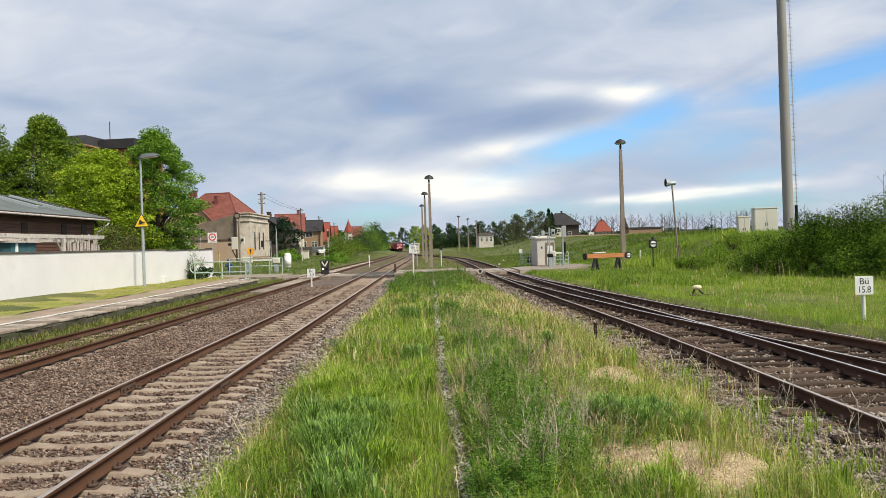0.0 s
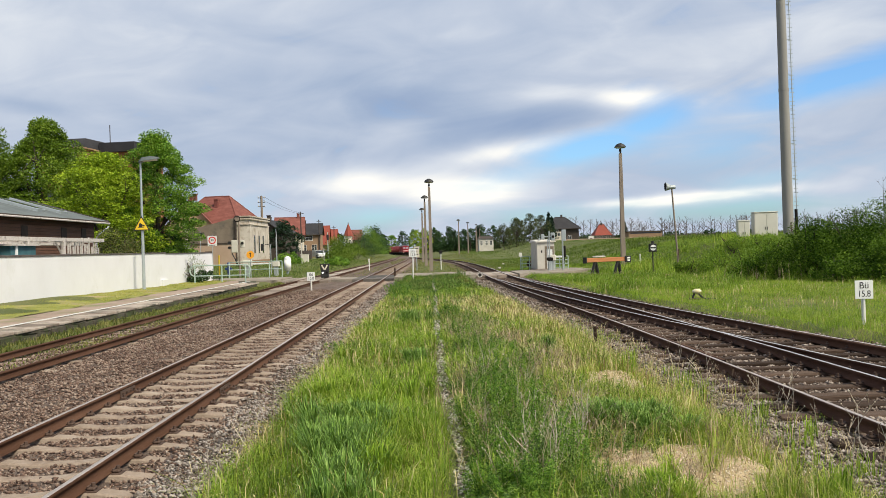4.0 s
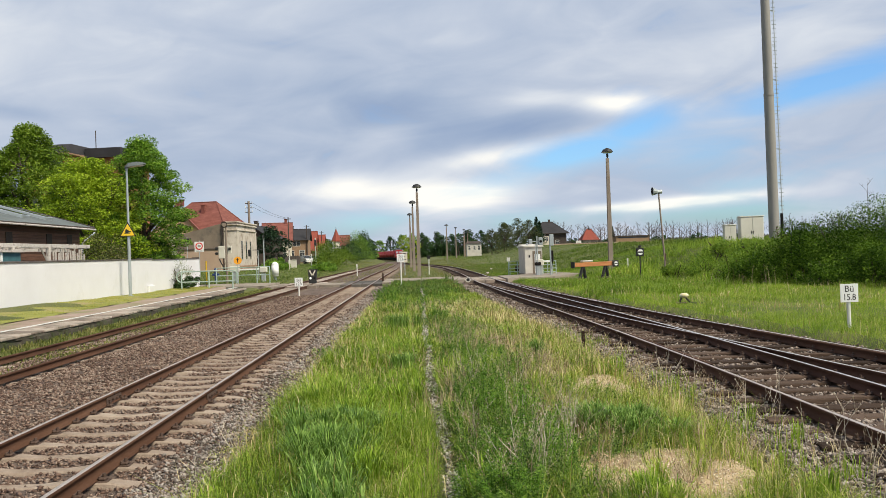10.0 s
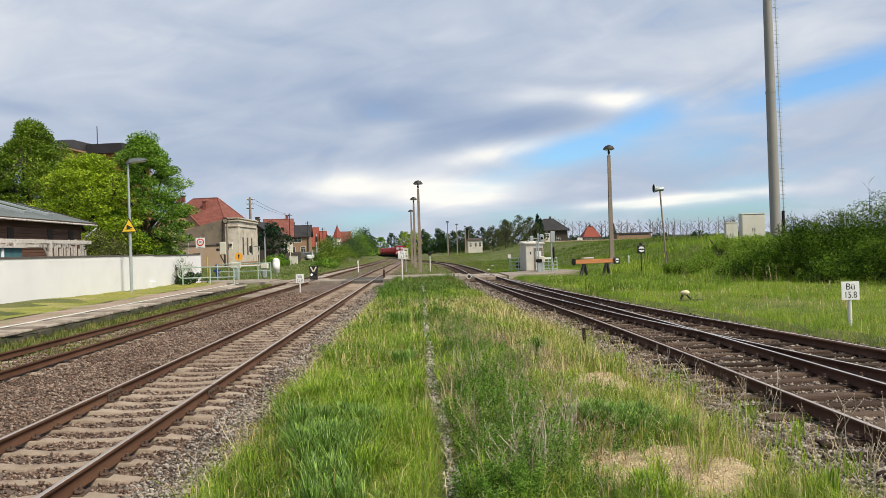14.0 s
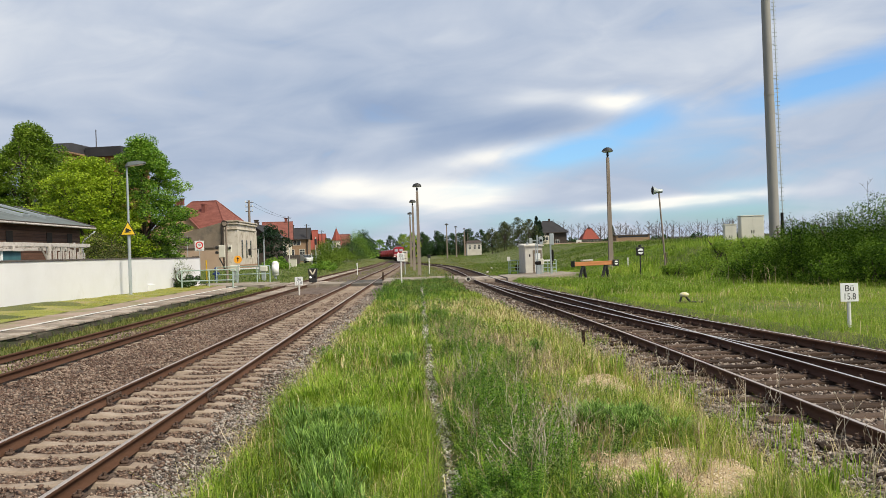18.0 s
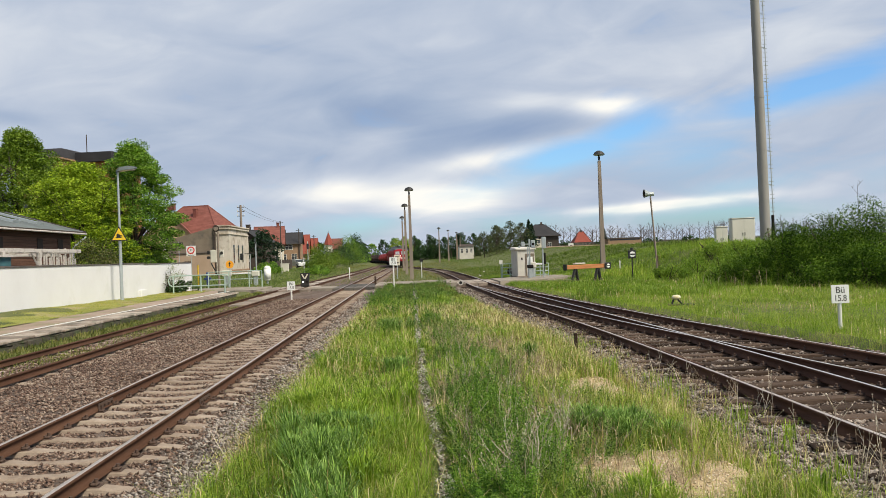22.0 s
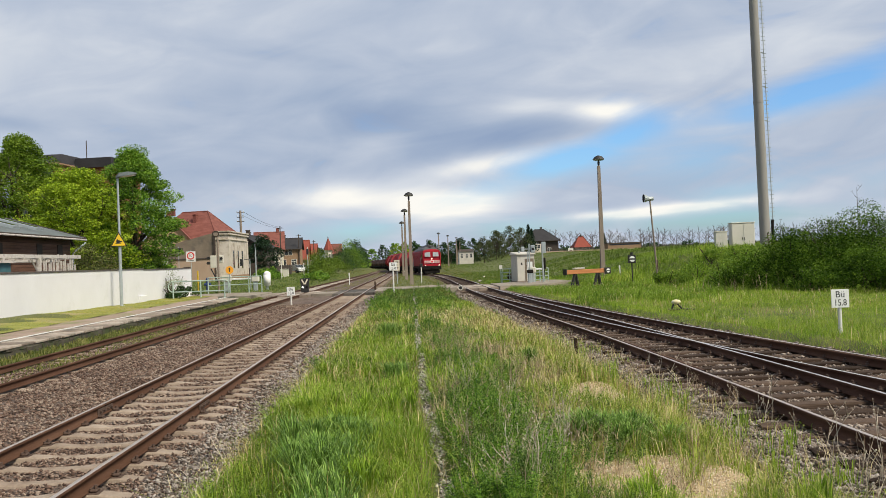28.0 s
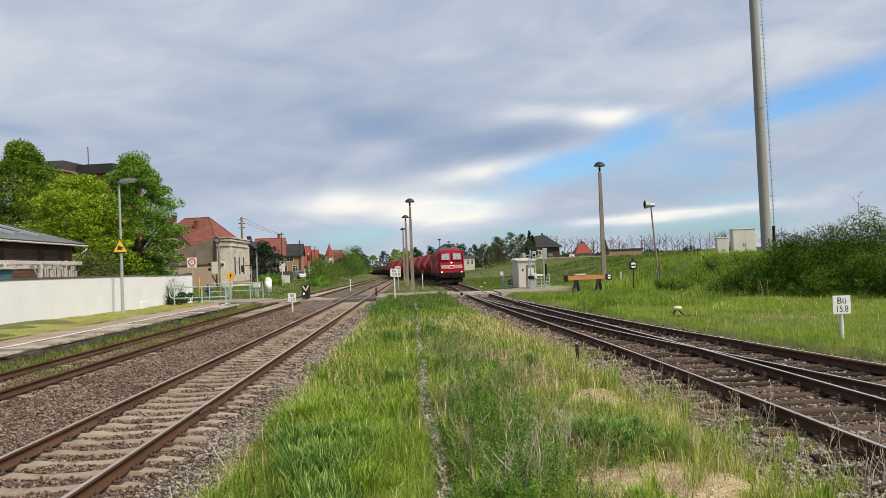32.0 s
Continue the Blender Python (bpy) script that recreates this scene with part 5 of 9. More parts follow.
part("gutter", bm, M["beam_white"], barn)
bm = B()
rod(bm, (4.74, 14.2, 3.12), (4.15, 13.75, 2.5), 0.05, seg=8)
rod(bm, (4.15, 13.75, 2.5), (4.15, 13.75, 0.0), 0.05, seg=8)
part("downpipe", bm, M["galv"], barn)
for y in (8.3, 11.0, 3.5):
    sl = Matrix.Translation((2.0, y, 4.22)) @ Matrix.Rotation(math.atan2(1.36, 4.65), 4, "Y")
    bm = B()
    box(bm, -1.5, 1.5, -0.42, 0.42, -0.05, 0.14, 0.02, m=sl)
    lid = part("skylight", bm, M["galv"], roof, "long flat skylight")
    bm = B()
    box(bm, -1.42, 1.42, -0.34, 0.34, 0.13, 0.155, m=sl)
    part("glass", bm, M["pane"], lid)
for y in (1.0, 5.2, 9.6, 12.2):
    bm = B()
    box(bm, 4.02, 4.06, y - 0.32, y + 0.32, 2.35, 2.95)
    o = part("vent_opening", bm, M["trim_dark"], barn)
    bm = B()
    box(bm, 4.02, 4.10, y - 0.38, y + 0.38, 2.27, 2.35)
    part("sill", bm, M["trim_dark"], o)
bm = B()
box(bm, 4.02, 4.08, 3.2, 4.6, 0.0, 2.0)
part("door", bm, M["black"], barn)

# pale pergola between the barn and the wall
perg = thing("pergola", -18.0, 30.0, 0.3, 0, "weathered white timber pergola", "pergola")
bm = B()
box(bm, -0.06, 0.06, -12, 15.2, 2.52, 2.70, 0.01)
part("front_beam", bm, M["beam_white"], perg)
bm = B()
box(bm, -1.16, -1.04, -12, 15.2, 2.36, 2.50, 0.01)
part("rear_beam", bm, M["beam_white"], perg)
for k in range(7):
    y = -11 + k * 3.55
    bm = B()
    box(bm, -0.09, 0.09, y - 0.09, y + 0.09, -0.2, 2.52, 0.01)
    part("post", bm, M["beam_white"], perg)
    bm = B()
    rod(bm, (0, y - 0.8, 2.5), (0, y - 0.05, 1.75), 0.05, seg=4)
    part("brace", bm, M["beam_white"], perg)
for k in range(18):
    y = -11 + k * 1.5
    bm = B()
    box(bm, -1.3, 0.15, y, y + 0.07, 2.50, 2.56)
    part("rafter", bm, M["beam_white"], perg)
for k in range(14):
    bm = B()
    y = 10.8 + k * 0.28
    box(bm, -0.03, 0.03, y, y + 0.07, 1.0, 2.5, m=Matrix.Rotation(0.02 * math.sin(k * 2.3), 4, "X"))
    part("lattice_slat", bm, M["beam_white"], perg)
shed = thing("garden_shed", -18.5, 36.2, 0.3, 0, "small teal and white shed front behind the wall", "shed")
bm = B()
box(bm, -0.6, 0.6, -1.1, 1.1, -0.2, 2.3)
part("wall", bm, M["teal"], shed)
bm = B()
box(bm, 0.60, 0.64, -1.1, 1.1, -0.2, 1.75)
part("lower_panel", bm, M["sign"], shed)
bm = B()
box(bm, 0.60, 0.66, -0.75, -0.6, 1.75, 2.3)
part("upright", bm, M["sign"], shed)
bm = B()
box(bm, -0.75, 0.75, -1.25, 1.25, 2.3, 2.38)
part("roof", bm, M["beam_white"], shed)

# grey rendered building on the corner of the street
corner = thing("corner_building", -24.0, 103.0, 0.4, 0, "peeling pale and grey rendered corner building with tall windows", "building")
bm = B()
slab(bm, [(1.55, -8), (3.0, -8), (3.0, 3), (1.55, 3)], -0.8, 5.75)
part("wall", bm, M["render_pale"], corner)
bm = B()
prism(bm, [(-4.6, -0.8), (1.55, -0.8), (1.55, 5.70), (0.9, 5.62), (-4.6, 4.25)], -7.9, 2.9)
part("side_wall", bm, M["render_grey"], corner, "dark grey rendered side wall with slanted top")
bm = B()
box(bm, -4.2, 1.35, -9.0, -7.9, -0.6, 2.75)
part("lean_to", bm, M["render_pink"], corner, "buff rendered annex wall")
bm = B()
hull(bm, [[(-4.3, -9.1, 2.72), (1.4, -9.1, 2.72), (1.4, -9.1, 2.80), (-4.3, -9.1, 2.80)], [(-4.3, -7.92, 2.80), (1.4, -7.92, 2.80), (1.4, -7.92, 2.88), (-4.3, -7.92, 2.88)]])
part("lean_to_roof", bm, M["trim_dark"], corner)
bm = B()
box(bm, 1.45, 3.18, -8.15, 3.15, 5.45, 5.62, 0.02)
box(bm, 1.48, 3.12, -8.12, 3.12, 4.85, 4.98, 0.02)
box(bm, 1.42, 3.22, -8.2, 3.2, 5.75, 5.9, 0.02)
part("cornice", bm, M["render_pale"], corner)
bm = B()
box(bm, 3.0, 3.09, -8.08, 3.08, -0.8, 0.75, 0.01)
part("plinth", bm, M["plinth"], corner)
for y in (-7.6, 2.6):
    bm = B()
    box(bm, 3.0, 3.08, y - 0.4, y + 0.4, 0.75, 4.95, 0.01)
    part("pilaster", bm, M["render_pale"], corner)
for y in (-5.4, -2.9, -0.5):
    window(corner, Matrix.Translation((3.0, y, 1.55)) @ Matrix.Rotation(math.pi / 2, 4, "Z"), 0.85, 2.1, bars=False, frame="render_pale")
bm = B()
box(bm, -1.9, -1.1, -9.04, -8.98, -0.4, 1.9)
part("door", bm, M["trim_dark"], corner)
bm = B()
rod(bm, (1.5, -8.15, -0.5), (1.5, -8.15, 5.7), 0.09, seg=8)
part("downpipe", bm, M["trim_dark"], corner)
annex = thing("low_stone_outbuilding", -30.2, 92.0, 0.4, 0, "low dark stone outbuilding beside the street", "building")
bm = B()
box(bm, -4.5, 2.6, -2.0, 3.0, -0.6, 2.6)
part("wall", bm, M["render_grey"], annex)
bm = B()
box(bm, -4.8, 2.9, -2.3, 3.3, 2.6, 2.8, 0.02)
part("roof", bm, M["trim_dark"], annex)

# red-roofed villa behind it
villa = house(-34.7, 134.0, 0.4, -14, 11.4, 9.0, 6.7, 4.2, "peach", "tile", "peach villa with steep red hipped roof", hip=0.62, eave=0.6,
              windows=[("front", -3.0, 4.6, 1.3, 1.3), ("front", 0.4, 4.6, 1.3, 1.3), ("front", 3.2, 4.6, 1.2, 1.3), ("front", -3.0, 1.4, 1.3, 1.6), ("right", 0, 4.6, 1.2, 1.3)], chimneys=((-4.0, 0.0, 0.6), (0.9, -1.8, 1.1)))
wing = house(-36.6, 126.0, 0.2, 102, 9.0, 6.6, 6.2, 3.7, "peach", "tile", "peach side wing with red tiled gable roof", eave=0.6,
             windows=[("left", 0.2, 5.5, 1.5, 1.1), ("left", -1.6, 1.6, 1.0, 1.5)], chimneys=((-1.0, 0.0, 0.6),))
# long street row beyond, seen end-on
house(-28.8, 150, 0.5, 84, 9, 5.6, 5.2, 2.0, "trim_dark", "slate", "dark slate-roofed house on the street", chimneys=((-2.5, 0.0, 0.9), (-0.8, 0.4, 0.9)), windows=[("left", 0, 1.5, 1.2, 1.4)])
house(-30.2, 176, 0.5, 8, 5.6, 9, 5.2, 3.6, "cream", "tile", "house with cream walls and faded brown-red roof", chimneys=((1.8, 0.0, 0.8),), windows=[("front", -1.2, 1.6, 1.1, 1.4), ("front", 1.2, 1.6, 1.1, 1.4)])
house(-28.9, 196, 0.5, 4, 5.4, 8, 5.6, 2.4, "plinth", "slate", "brown boarded house with a dark roof", chimneys=((-1.2, 0.2, 0.9),), windows=[("front", -1.2, 1.6, 1.1, 1.3), ("front", 1.2, 1.6, 1.1, 1.3), ("front", 0.0, 4.0, 1.6, 1.1)])
house(-28.8, 216, 0.5, 2, 3.6, 8, 3.4, 4.6, "plinth", "tile_bright", "house with a steep bright red roof", windows=[("front", 0.0, 1.4, 1.1, 1.3)])
house(-29.2, 240, 0.5, 0, 3.0, 7.0, 4.6, 3.0, "cream", "tile_bright", "small house with a bright red roof", chimneys=((-0.8, 0.2, 0.8),))
tower = thing("turret_house", -23.4, 232, 0.7, 0, "cream turret with a pointed red roof", "house", "houses of the town")
bm = B()
rod(bm, (0, 0, -0.6), (0, 0, 5.4), 1.05, seg=8)
part("wall", bm, M["cream"], tower)
bm = B()
rod(bm, (0, 0, 5.2), (0, 0, 8.8), 1.45, 0.04, 8)
tr = part("roof", bm, M["tile_bright"], tower)
bm = B()
rod(bm, (0, 0, 8.5), (0, 0, 9.3), 0.04, seg=6)
ball(bm, (0, 0, 8.8), 0.13, seg=8)
part("finial", bm, M["trim_dark"], tr)
for a in (-0.5, 0.4, 1.2):
    window(tower, Matrix.Rotation(a, 4, "Z") @ Matrix.Translation((0, -0.98, 3.0)), 0.45, 1.1)
house(-21.9, 238, 0.7, 5, 3.0, 6, 4.4, 2.6, "plinth", "tile", "low wing with a brown-red roof beside the turret")

# big brick villa behind the trees
brickhouse = thing("brick_villa", -39.5, 96, 1.1, -8, "tall brick villa with a dark flat-topped roof behind trees", "house", "houses of the town")
bm = B()
box(bm, -2.8, 2.0, -5, 6, -0.6, 12.9)
part("wall", bm, M["brick"], brickhouse)
bm = B()
box(bm, -3.1, 2.3, -5.4, 6.4, 12.9, 13.1, 0.03)
part("eaves", bm, M["plinth"], brickhouse)
bm = B()
hull(bm, [[(-3.1, -5.4, 13.1), (2.3, -5.4, 13.1), (2.3, 6.4, 13.1), (-3.1, 6.4, 13.1)], [(-2.2, -4.0, 14.2), (1.9, -4.0, 14.2), (1.9, 5.0, 14.2), (-2.2, 5.0, 14.2)]])
rf = part("roof", bm, M["slate"], brickhouse, "dark slate mansard")
bm = B()
box(bm, 2.3, 6.6, -2.0, 6.0, 12.8, 13.9, 0.02)
part("rear_roof", bm, M["slate"], brickhouse)
bm = B()
box(bm, 2.0, 6.2, -1.6, 5.6, -0.6, 12.8)
part("rear_wall", bm, M["brick"], brickhouse)
bm = B()
rod(bm, (2.6, 0, 13.8), (2.6, 0, 16.2), 0.05, seg=6)
part("aerial", bm, M["trim_dark"], rf)
for x in (-1.6, 0.8):
    for z in (2.0, 6.2, 10.4):
        window(brickhouse, Matrix.Translation((x, -5, z)), 1.2, 2.1)

# utility pole with insulators
t = thing("utility_pole", -23.2, 113, 0.4, 0, "weathered utility pole with crossarms", "utility pole")
bm = B()
rod(bm, (0, 0, -0.3), (0, 0, 9.4), 0.19, 0.15, 10)
part("shaft", bm, M["concrete"], t)
for z in (9.1, 8.5, 7.9):
    bm = B()
    rod(bm, (-0.5, 0, z), (0.5, 0, z), 0.05, seg=6)
    a = part("crossarm", bm, M["trim_dark"], t)
    for s in (-0.45, 0.45):
        bm = B()
        rod(bm, (s, 0, z), (s, 0, z + 0.24), 0.05, seg=6)
        part("insulator", bm, M["frame_white"], a)
for k, (x, y, h) in enumerate(((-26.6, 168, 9.6), (-26.2, 192, 8.8), (-25.8, 218, 8.0))):
    t = thing("utility_pole", x, y, 0.5, 0, "thin dark utility pole by the houses", "utility pole")
    bm = B()
    rod(bm, (0, 0, -0.3), (0, 0, h), 0.14, 0.10, 8)
    part("shaft", bm, M["trim_dark"], t)
    bm = B()
    rod(bm, (-0.6, 0, h - 0.4), (0.6, 0, h - 0.4), 0.05, seg=6)
    part("crossarm", bm, M["trim_dark"], t)
wires = bpy.data.curves.new("overhead_wire", "CURVE")
wires.dimensions, wires.bevel_depth = "3D", 0.018
for off in (-0.45, 0.45):
    sp = wires.splines.new("POLY")
    sp.points.add(12)
    for i in range(13):
        f = i / 12
        sp.points[i].co = (-23.2 + off + f * -3.4, 113 + f * 55, 9.6 + f * 0.2 - 1.6 * f * (1 - f), 1)
wires.materials.append(M["black"])
tagged(new("overhead_wire", wires), "thin black wires between the poles", "wire")

# garden fence and parked cars along the street
t = thing("garden_fence", -22.0, 128.0, 0.5, 84, "dark garden fence by the street", "fence")
for k in range(9):
    bm = B()
    box(bm, k * 1.5, k * 1.5 + 1.42, -0.03, 0.03, 0.1, 1.6, 0.01)
    part("fence_panel", bm, M["trim_dark"], t)
    bm = B()
    box(bm, k * 1.5 - 0.05, k * 1.5 + 0.05, -0.05, 0.05, -0.2, 1.7, 0.01)
    part("post", bm, M["black"], t)


def car(x, y, z, rz, paint, label):
    t = thing("parked_car", x, y, z, rz, label, "car", "cars parked by the houses")
    prof = [(-2.1, 0.35), (-2.15, 0.75), (-1.9, 0.95), (-1.2, 1.0), (-0.6, 1.42), (1.1, 1.45), (1.85, 0.98), (2.1, 0.9), (2.12, 0.35)]
    bm = B()
    hull(bm, [[(-0.78, y_, z_) for y_, z_ in prof], [(-0.86, y_, min(z_, 1.0)) if z_ > 1 else (-0.86, y_, z_) for y_, z_ in prof], [(0.86, y_, min(z_, 1.0)) if z_ > 1 else (0.86, y_, z_) for y_, z_ in prof], [(0.78, y_, z_) for y_, z_ in prof]])
    part("body", bm, M[paint], t)
    bm = B()
    hull(bm, [[(-0.70, y_, z_) for y_, z_ in ((-1.1, 1.0), (-0.55, 1.43), (1.05, 1.46), (1.75, 1.0))], [(0.70, y_, z_) for y_, z_ in ((-1.1, 1.0), (-0.55, 1.43), (1.05, 1.46), (1.75, 1.0))]])
    part("glazing", bm, M["pane"], t)
    bm = B()
    box(bm, -0.66, 0.66, -0.5, 1.0, 1.44, 1.50, 0.02)
    part("roof", bm, M[paint], t)
    for sx in (-1, 1):
        for yy in (-1.3, 1.3):
            bm = B()
            rod(bm, (sx * 0.66, yy, 0.32), (sx * 0.88, yy, 0.32), 0.32, seg=16)
            w = part("wheel", bm, M["rubber"], t)
            bm = B()
            rod(bm, (sx * 0.70, yy, 0.32), (sx * 0.89, yy, 0.32), 0.19, seg=12)
            part("rim", bm, M["galv"], w)
        bm = B()
        box(bm, sx * 0.62 - 0.14, sx * 0.62 + 0.14, -2.17, -2.08, 0.68, 0.82, 0.02)
        part("headlight", bm, M["frame_white"], t)
    return t


car(-20.9, 150.0, 0.62, 35, "car_white", "white car parked beside the street")
car(-20.4, 158.0, 0.62, 20, "loco_roof", "dark grey parked car")
car(-21.2, 163.0, 0.62, 30, "car_white", "white estate car parked by the houses")
t = thing("utility_cabinet", -16.4, 106.0, 0.3, 0, "pale green utility cabinet in the grass", "cabinet")
bm = B()
box(bm, -0.5, 0.5, -0.25, 0.25, -0.1, 1.25, 0.03)
part("body", bm, M["cabinet"], t)
bm = B()
box(bm, -0.55, 0.55, -0.3, 0.3, 1.25, 1.32, 0.02)
part("lid", bm, M["cabinet"], t)
for x, y, h, n in ((-15.2, 96.0, 2.9, "thin white lamp post in the greenery"), (-13.8, 105.0, 2.2, "thin white marker pole")):
    t = thing("white_pole", x, y, 0.0, 0, n, "post")
    bm = B()
    rod(bm, (0, 0, -0.1), (0, 0, h), 0.04, seg=8)
    part("shaft", bm, M["frame_white"], t)
    bm = B()
    ball(bm, (0, 0, h), 0.08, seg=8)
    part("cap", bm, M["frame_white"], t)
t = thing("signal_mast", -14.9, 118.0, 0.0, 0, "green post with a black traffic lamp", "signal")
bm = B()
rod(bm, (0, 0, -0.1), (0, 0, 4.6), 0.06, seg=8)
part("post", bm, M["pale_green"], t)
bm = B()
box(bm, -0.16, 0.16, -0.12, 0.12, 3.5, 4.3, 0.04)
part("lamp_box", bm, M["black"], t)


# ------------------------------------------------------------------ yard lamps
def yard_lamp(x, y, z, high, label, lean=0.0):
    t = thing("yard_lamp", x, y, z, 0, label, "lamp post", "concrete yard lamps")
    bm = B()
    h = high - 0.75
    for w0, w1, z0, z1 in ((0.17, 0.10, -0.3, h),):
        hull(bm, [[(-w0, -w0, z0), (w0, -w0, z0), (w0, w0, z0), (-w0, w0, z0)], [(-w1, -w1, z1), (w1, -w1, z1), (w1, w1, z1), (-w1, w1, z1)]])
    part("pole", bm, M["concrete"], t, "square tapered concrete pole")
    bm = B()
    rod(bm, (0, 0, h - 0.02), (0, 0, high - 0.28), 0.045, seg=8)
    rod(bm, (0, 0, h + 0.08), (0, 0, h + 0.32), 0.085, seg=10)
    part("stem", bm, M["black"], t)
    bm = B()
    rod(bm, (0, 0, high - 0.30), (0, 0, high - 0.10), 0.44, 0.30, 20)
    rod(bm, (0, 0, high - 0.10), (0, 0, high), 0.30, 0.08, 20)
    shade = part("shade", bm, M["black"], t, "dark mushroom-shaped shade")
    bm = B()
    rod(bm, (0, 0, high - 0.36), (0, 0, high - 0.302), 0.34, 0.40, 20)
    part("reflector", bm, M["galv"], shade)
    return t


for x, y, h in ((-0.08, 73.0, 8.25), (-0.68, 96.0, 8.25), (-1.35, 126.0, 8.25)):
    yard_lamp(x, y, -0.12, h, "weathered concrete yard lamp with a dark mushroom shade")
for x, y in ((6.3, 188), (9.4, 210), (12.8, 233), (15.4, 260)):
    yard_lamp(x, y, float(ground_z(x, y)), 8.3 - float(ground_z(x, y)), "slim distant concrete yard lamp")
yard_lamp(14.05, 60.0, float(ground_z(14.05, 60.0)), 9.25 - float(ground_z(14.05, 60.0)), "tall concrete yard lamp standing on the bank")

# ------------------------------------------------------------------ siren
t = thing("siren_mast", 16.9, 56.0, 0.6, 0, "leaning grey pole carrying a loudspeaker horn", "siren")
bm = B()
rod(bm, (0, 0, -0.4), (-0.32, 0, 5.0), 0.07, 0.055, 10)
part("pole", bm, M["concrete"], t)
bm = B()
hull(bm, [[(-0.75 + 0.0, math.cos(a) * 0.34, 5.1 + math.sin(a) * 0.30) for a in [k * math.pi / 6 for k in range(12)]], [(-0.38, math.cos(a) * 0.14, 5.06 + math.sin(a) * 0.14) for a in [k * math.pi / 6 for k in range(12)]],
          [(-0.08, math.cos(a) * 0.12, 5.06 + math.sin(a) * 0.14) for a in [k * math.pi / 6 for k in range(12)]]])
horn = part("horn", bm, M["galv"], t, "grey loudspeaker horn")
bm = B()
rod(bm, (-0.765, 0, 5.1), (-0.755, 0, 5.1), 0.25, seg=14)
part("horn_mouth", bm, M["underframe"], horn)
bm = B()
box(bm, -0.06, 0.06, -0.06, 0.06, -0.2, 0.8, 0.02)
part("stub", bm, M["timber"], t)

# ------------------------------------------------------------------ radio mast and cabinets
mast = thing("radio_mast", 27.2, 62.0, 1.7, 0, "tall grey concrete radio mast with a climbing ladder", "mast")
mast.matrix_basis = pose(27.2, 62.0, 1.7, 0, -0.4, 0)
bm = B()
rod(bm, (0, 0, -1.0), (0, 0, 11.5), 0.395, 0.36, 40)
part("shaft", bm, M["mast"], mast)
bm = B()
rod(bm, (0, 0, 11.5), (0, 0, 30.0), 0.352, 0.28, 40)
part("upper_shaft", bm, M["mast"], mast)
bm = B()
rod(bm, (0, 0, 11.42), (0, 0, 11.6), 0.38, seg=24)
part("collar", bm, M["mast"], mast)
for k in range(84):
    z = 2.0 + k * 0.33
    bm = B()
    rad = 0.39 - 0.115 * z / 30
    rod(bm, (rad + 0.06, -0.16, z), (rad + 0.38, -0.16, z), 0.024, seg=5)
    part("rung", bm, M["galv"], mast)
    if k % 8 == 0:
        bm = B()
        rod(bm, (rad - 0.06, -0.10, z + 0.1), (rad + 0.24, -0.16, z + 0.1), 0.03, seg=5)
        part("bracket", bm, M["galv"], mast)
bm = B()
rod(bm, (0.61, -0.16, 1.0), (0.50, -0.16, 29.8), 0.04, seg=6)
part("safety_rail", bm, M["galv"], mast)
bm = B()
box(bm, 0.45, 0.62, -0.30, -0.1, 0.0, 2.4, 0.02)
part("ladder_guard", bm, M["underframe"], mast)

for x, y, w, d, h, z, lab in ((24.75, 60.5, 1.65, 1.0, 2.3, 1.55, "large grey-green equipment cabinet by the mast"), (22.95, 60.0, 0.85, 0.6, 1.75, 1.5, "small grey equipment cabinet by the mast")):
    t = thing("equipment_cabinet", x, y, z, -8, lab, "cabinet", "equipment cabinets")
    bm = B()
    box(bm, -w / 2, w / 2, -d / 2, d / 2, 0.1, h, 0.03)
    part("body", bm, M["cabinet"], t)
    bm = B()
    box(bm, -w / 2 - 0.04, w / 2 + 0.04, -d / 2 - 0.04, d / 2 + 0.04, h, h + 0.07, 0.02)
    part("lid", bm, M["cabinet"], t)
    bm = B()
    box(bm, -w / 2 - 0.03, w / 2 + 0.03, -d / 2 - 0.03, d / 2 + 0.03, -0.3, 0.1, 0.02)
    part("base", bm, M["concrete"], t)
    for s in (-1, 1):
        bm = B()
        box(bm, s * w / 4 - w / 4 + 0.03, s * w / 4 + w / 4 - 0.03, -d / 2 - 0.015, -d / 2, 0.18, h - 0.08, 0.005)
        dr = part("door", bm, M["cabinet"], t)
        bm = B()
        box(bm, s * 0.08 - 0.02, s * 0.08 + 0.02, -d / 2 - 0.04, -d / 2 - 0.015, h * 0.45, h * 0.55)
        part("handle", bm, M["black"], dr)
t = thing("fence_post", 26.2, 59.0, 1.55, 0, "bare post by the cabinets", "post")
bm = B()
rod(bm, (0, 0, -0.2), (-0.15, 0, 1.5), 0.04, seg=6)
rod(bm, (-0.1, 0, 1.1), (0.35, 0, 0.4), 0.03, seg=6)
part("shaft", bm, M["timber"], t)

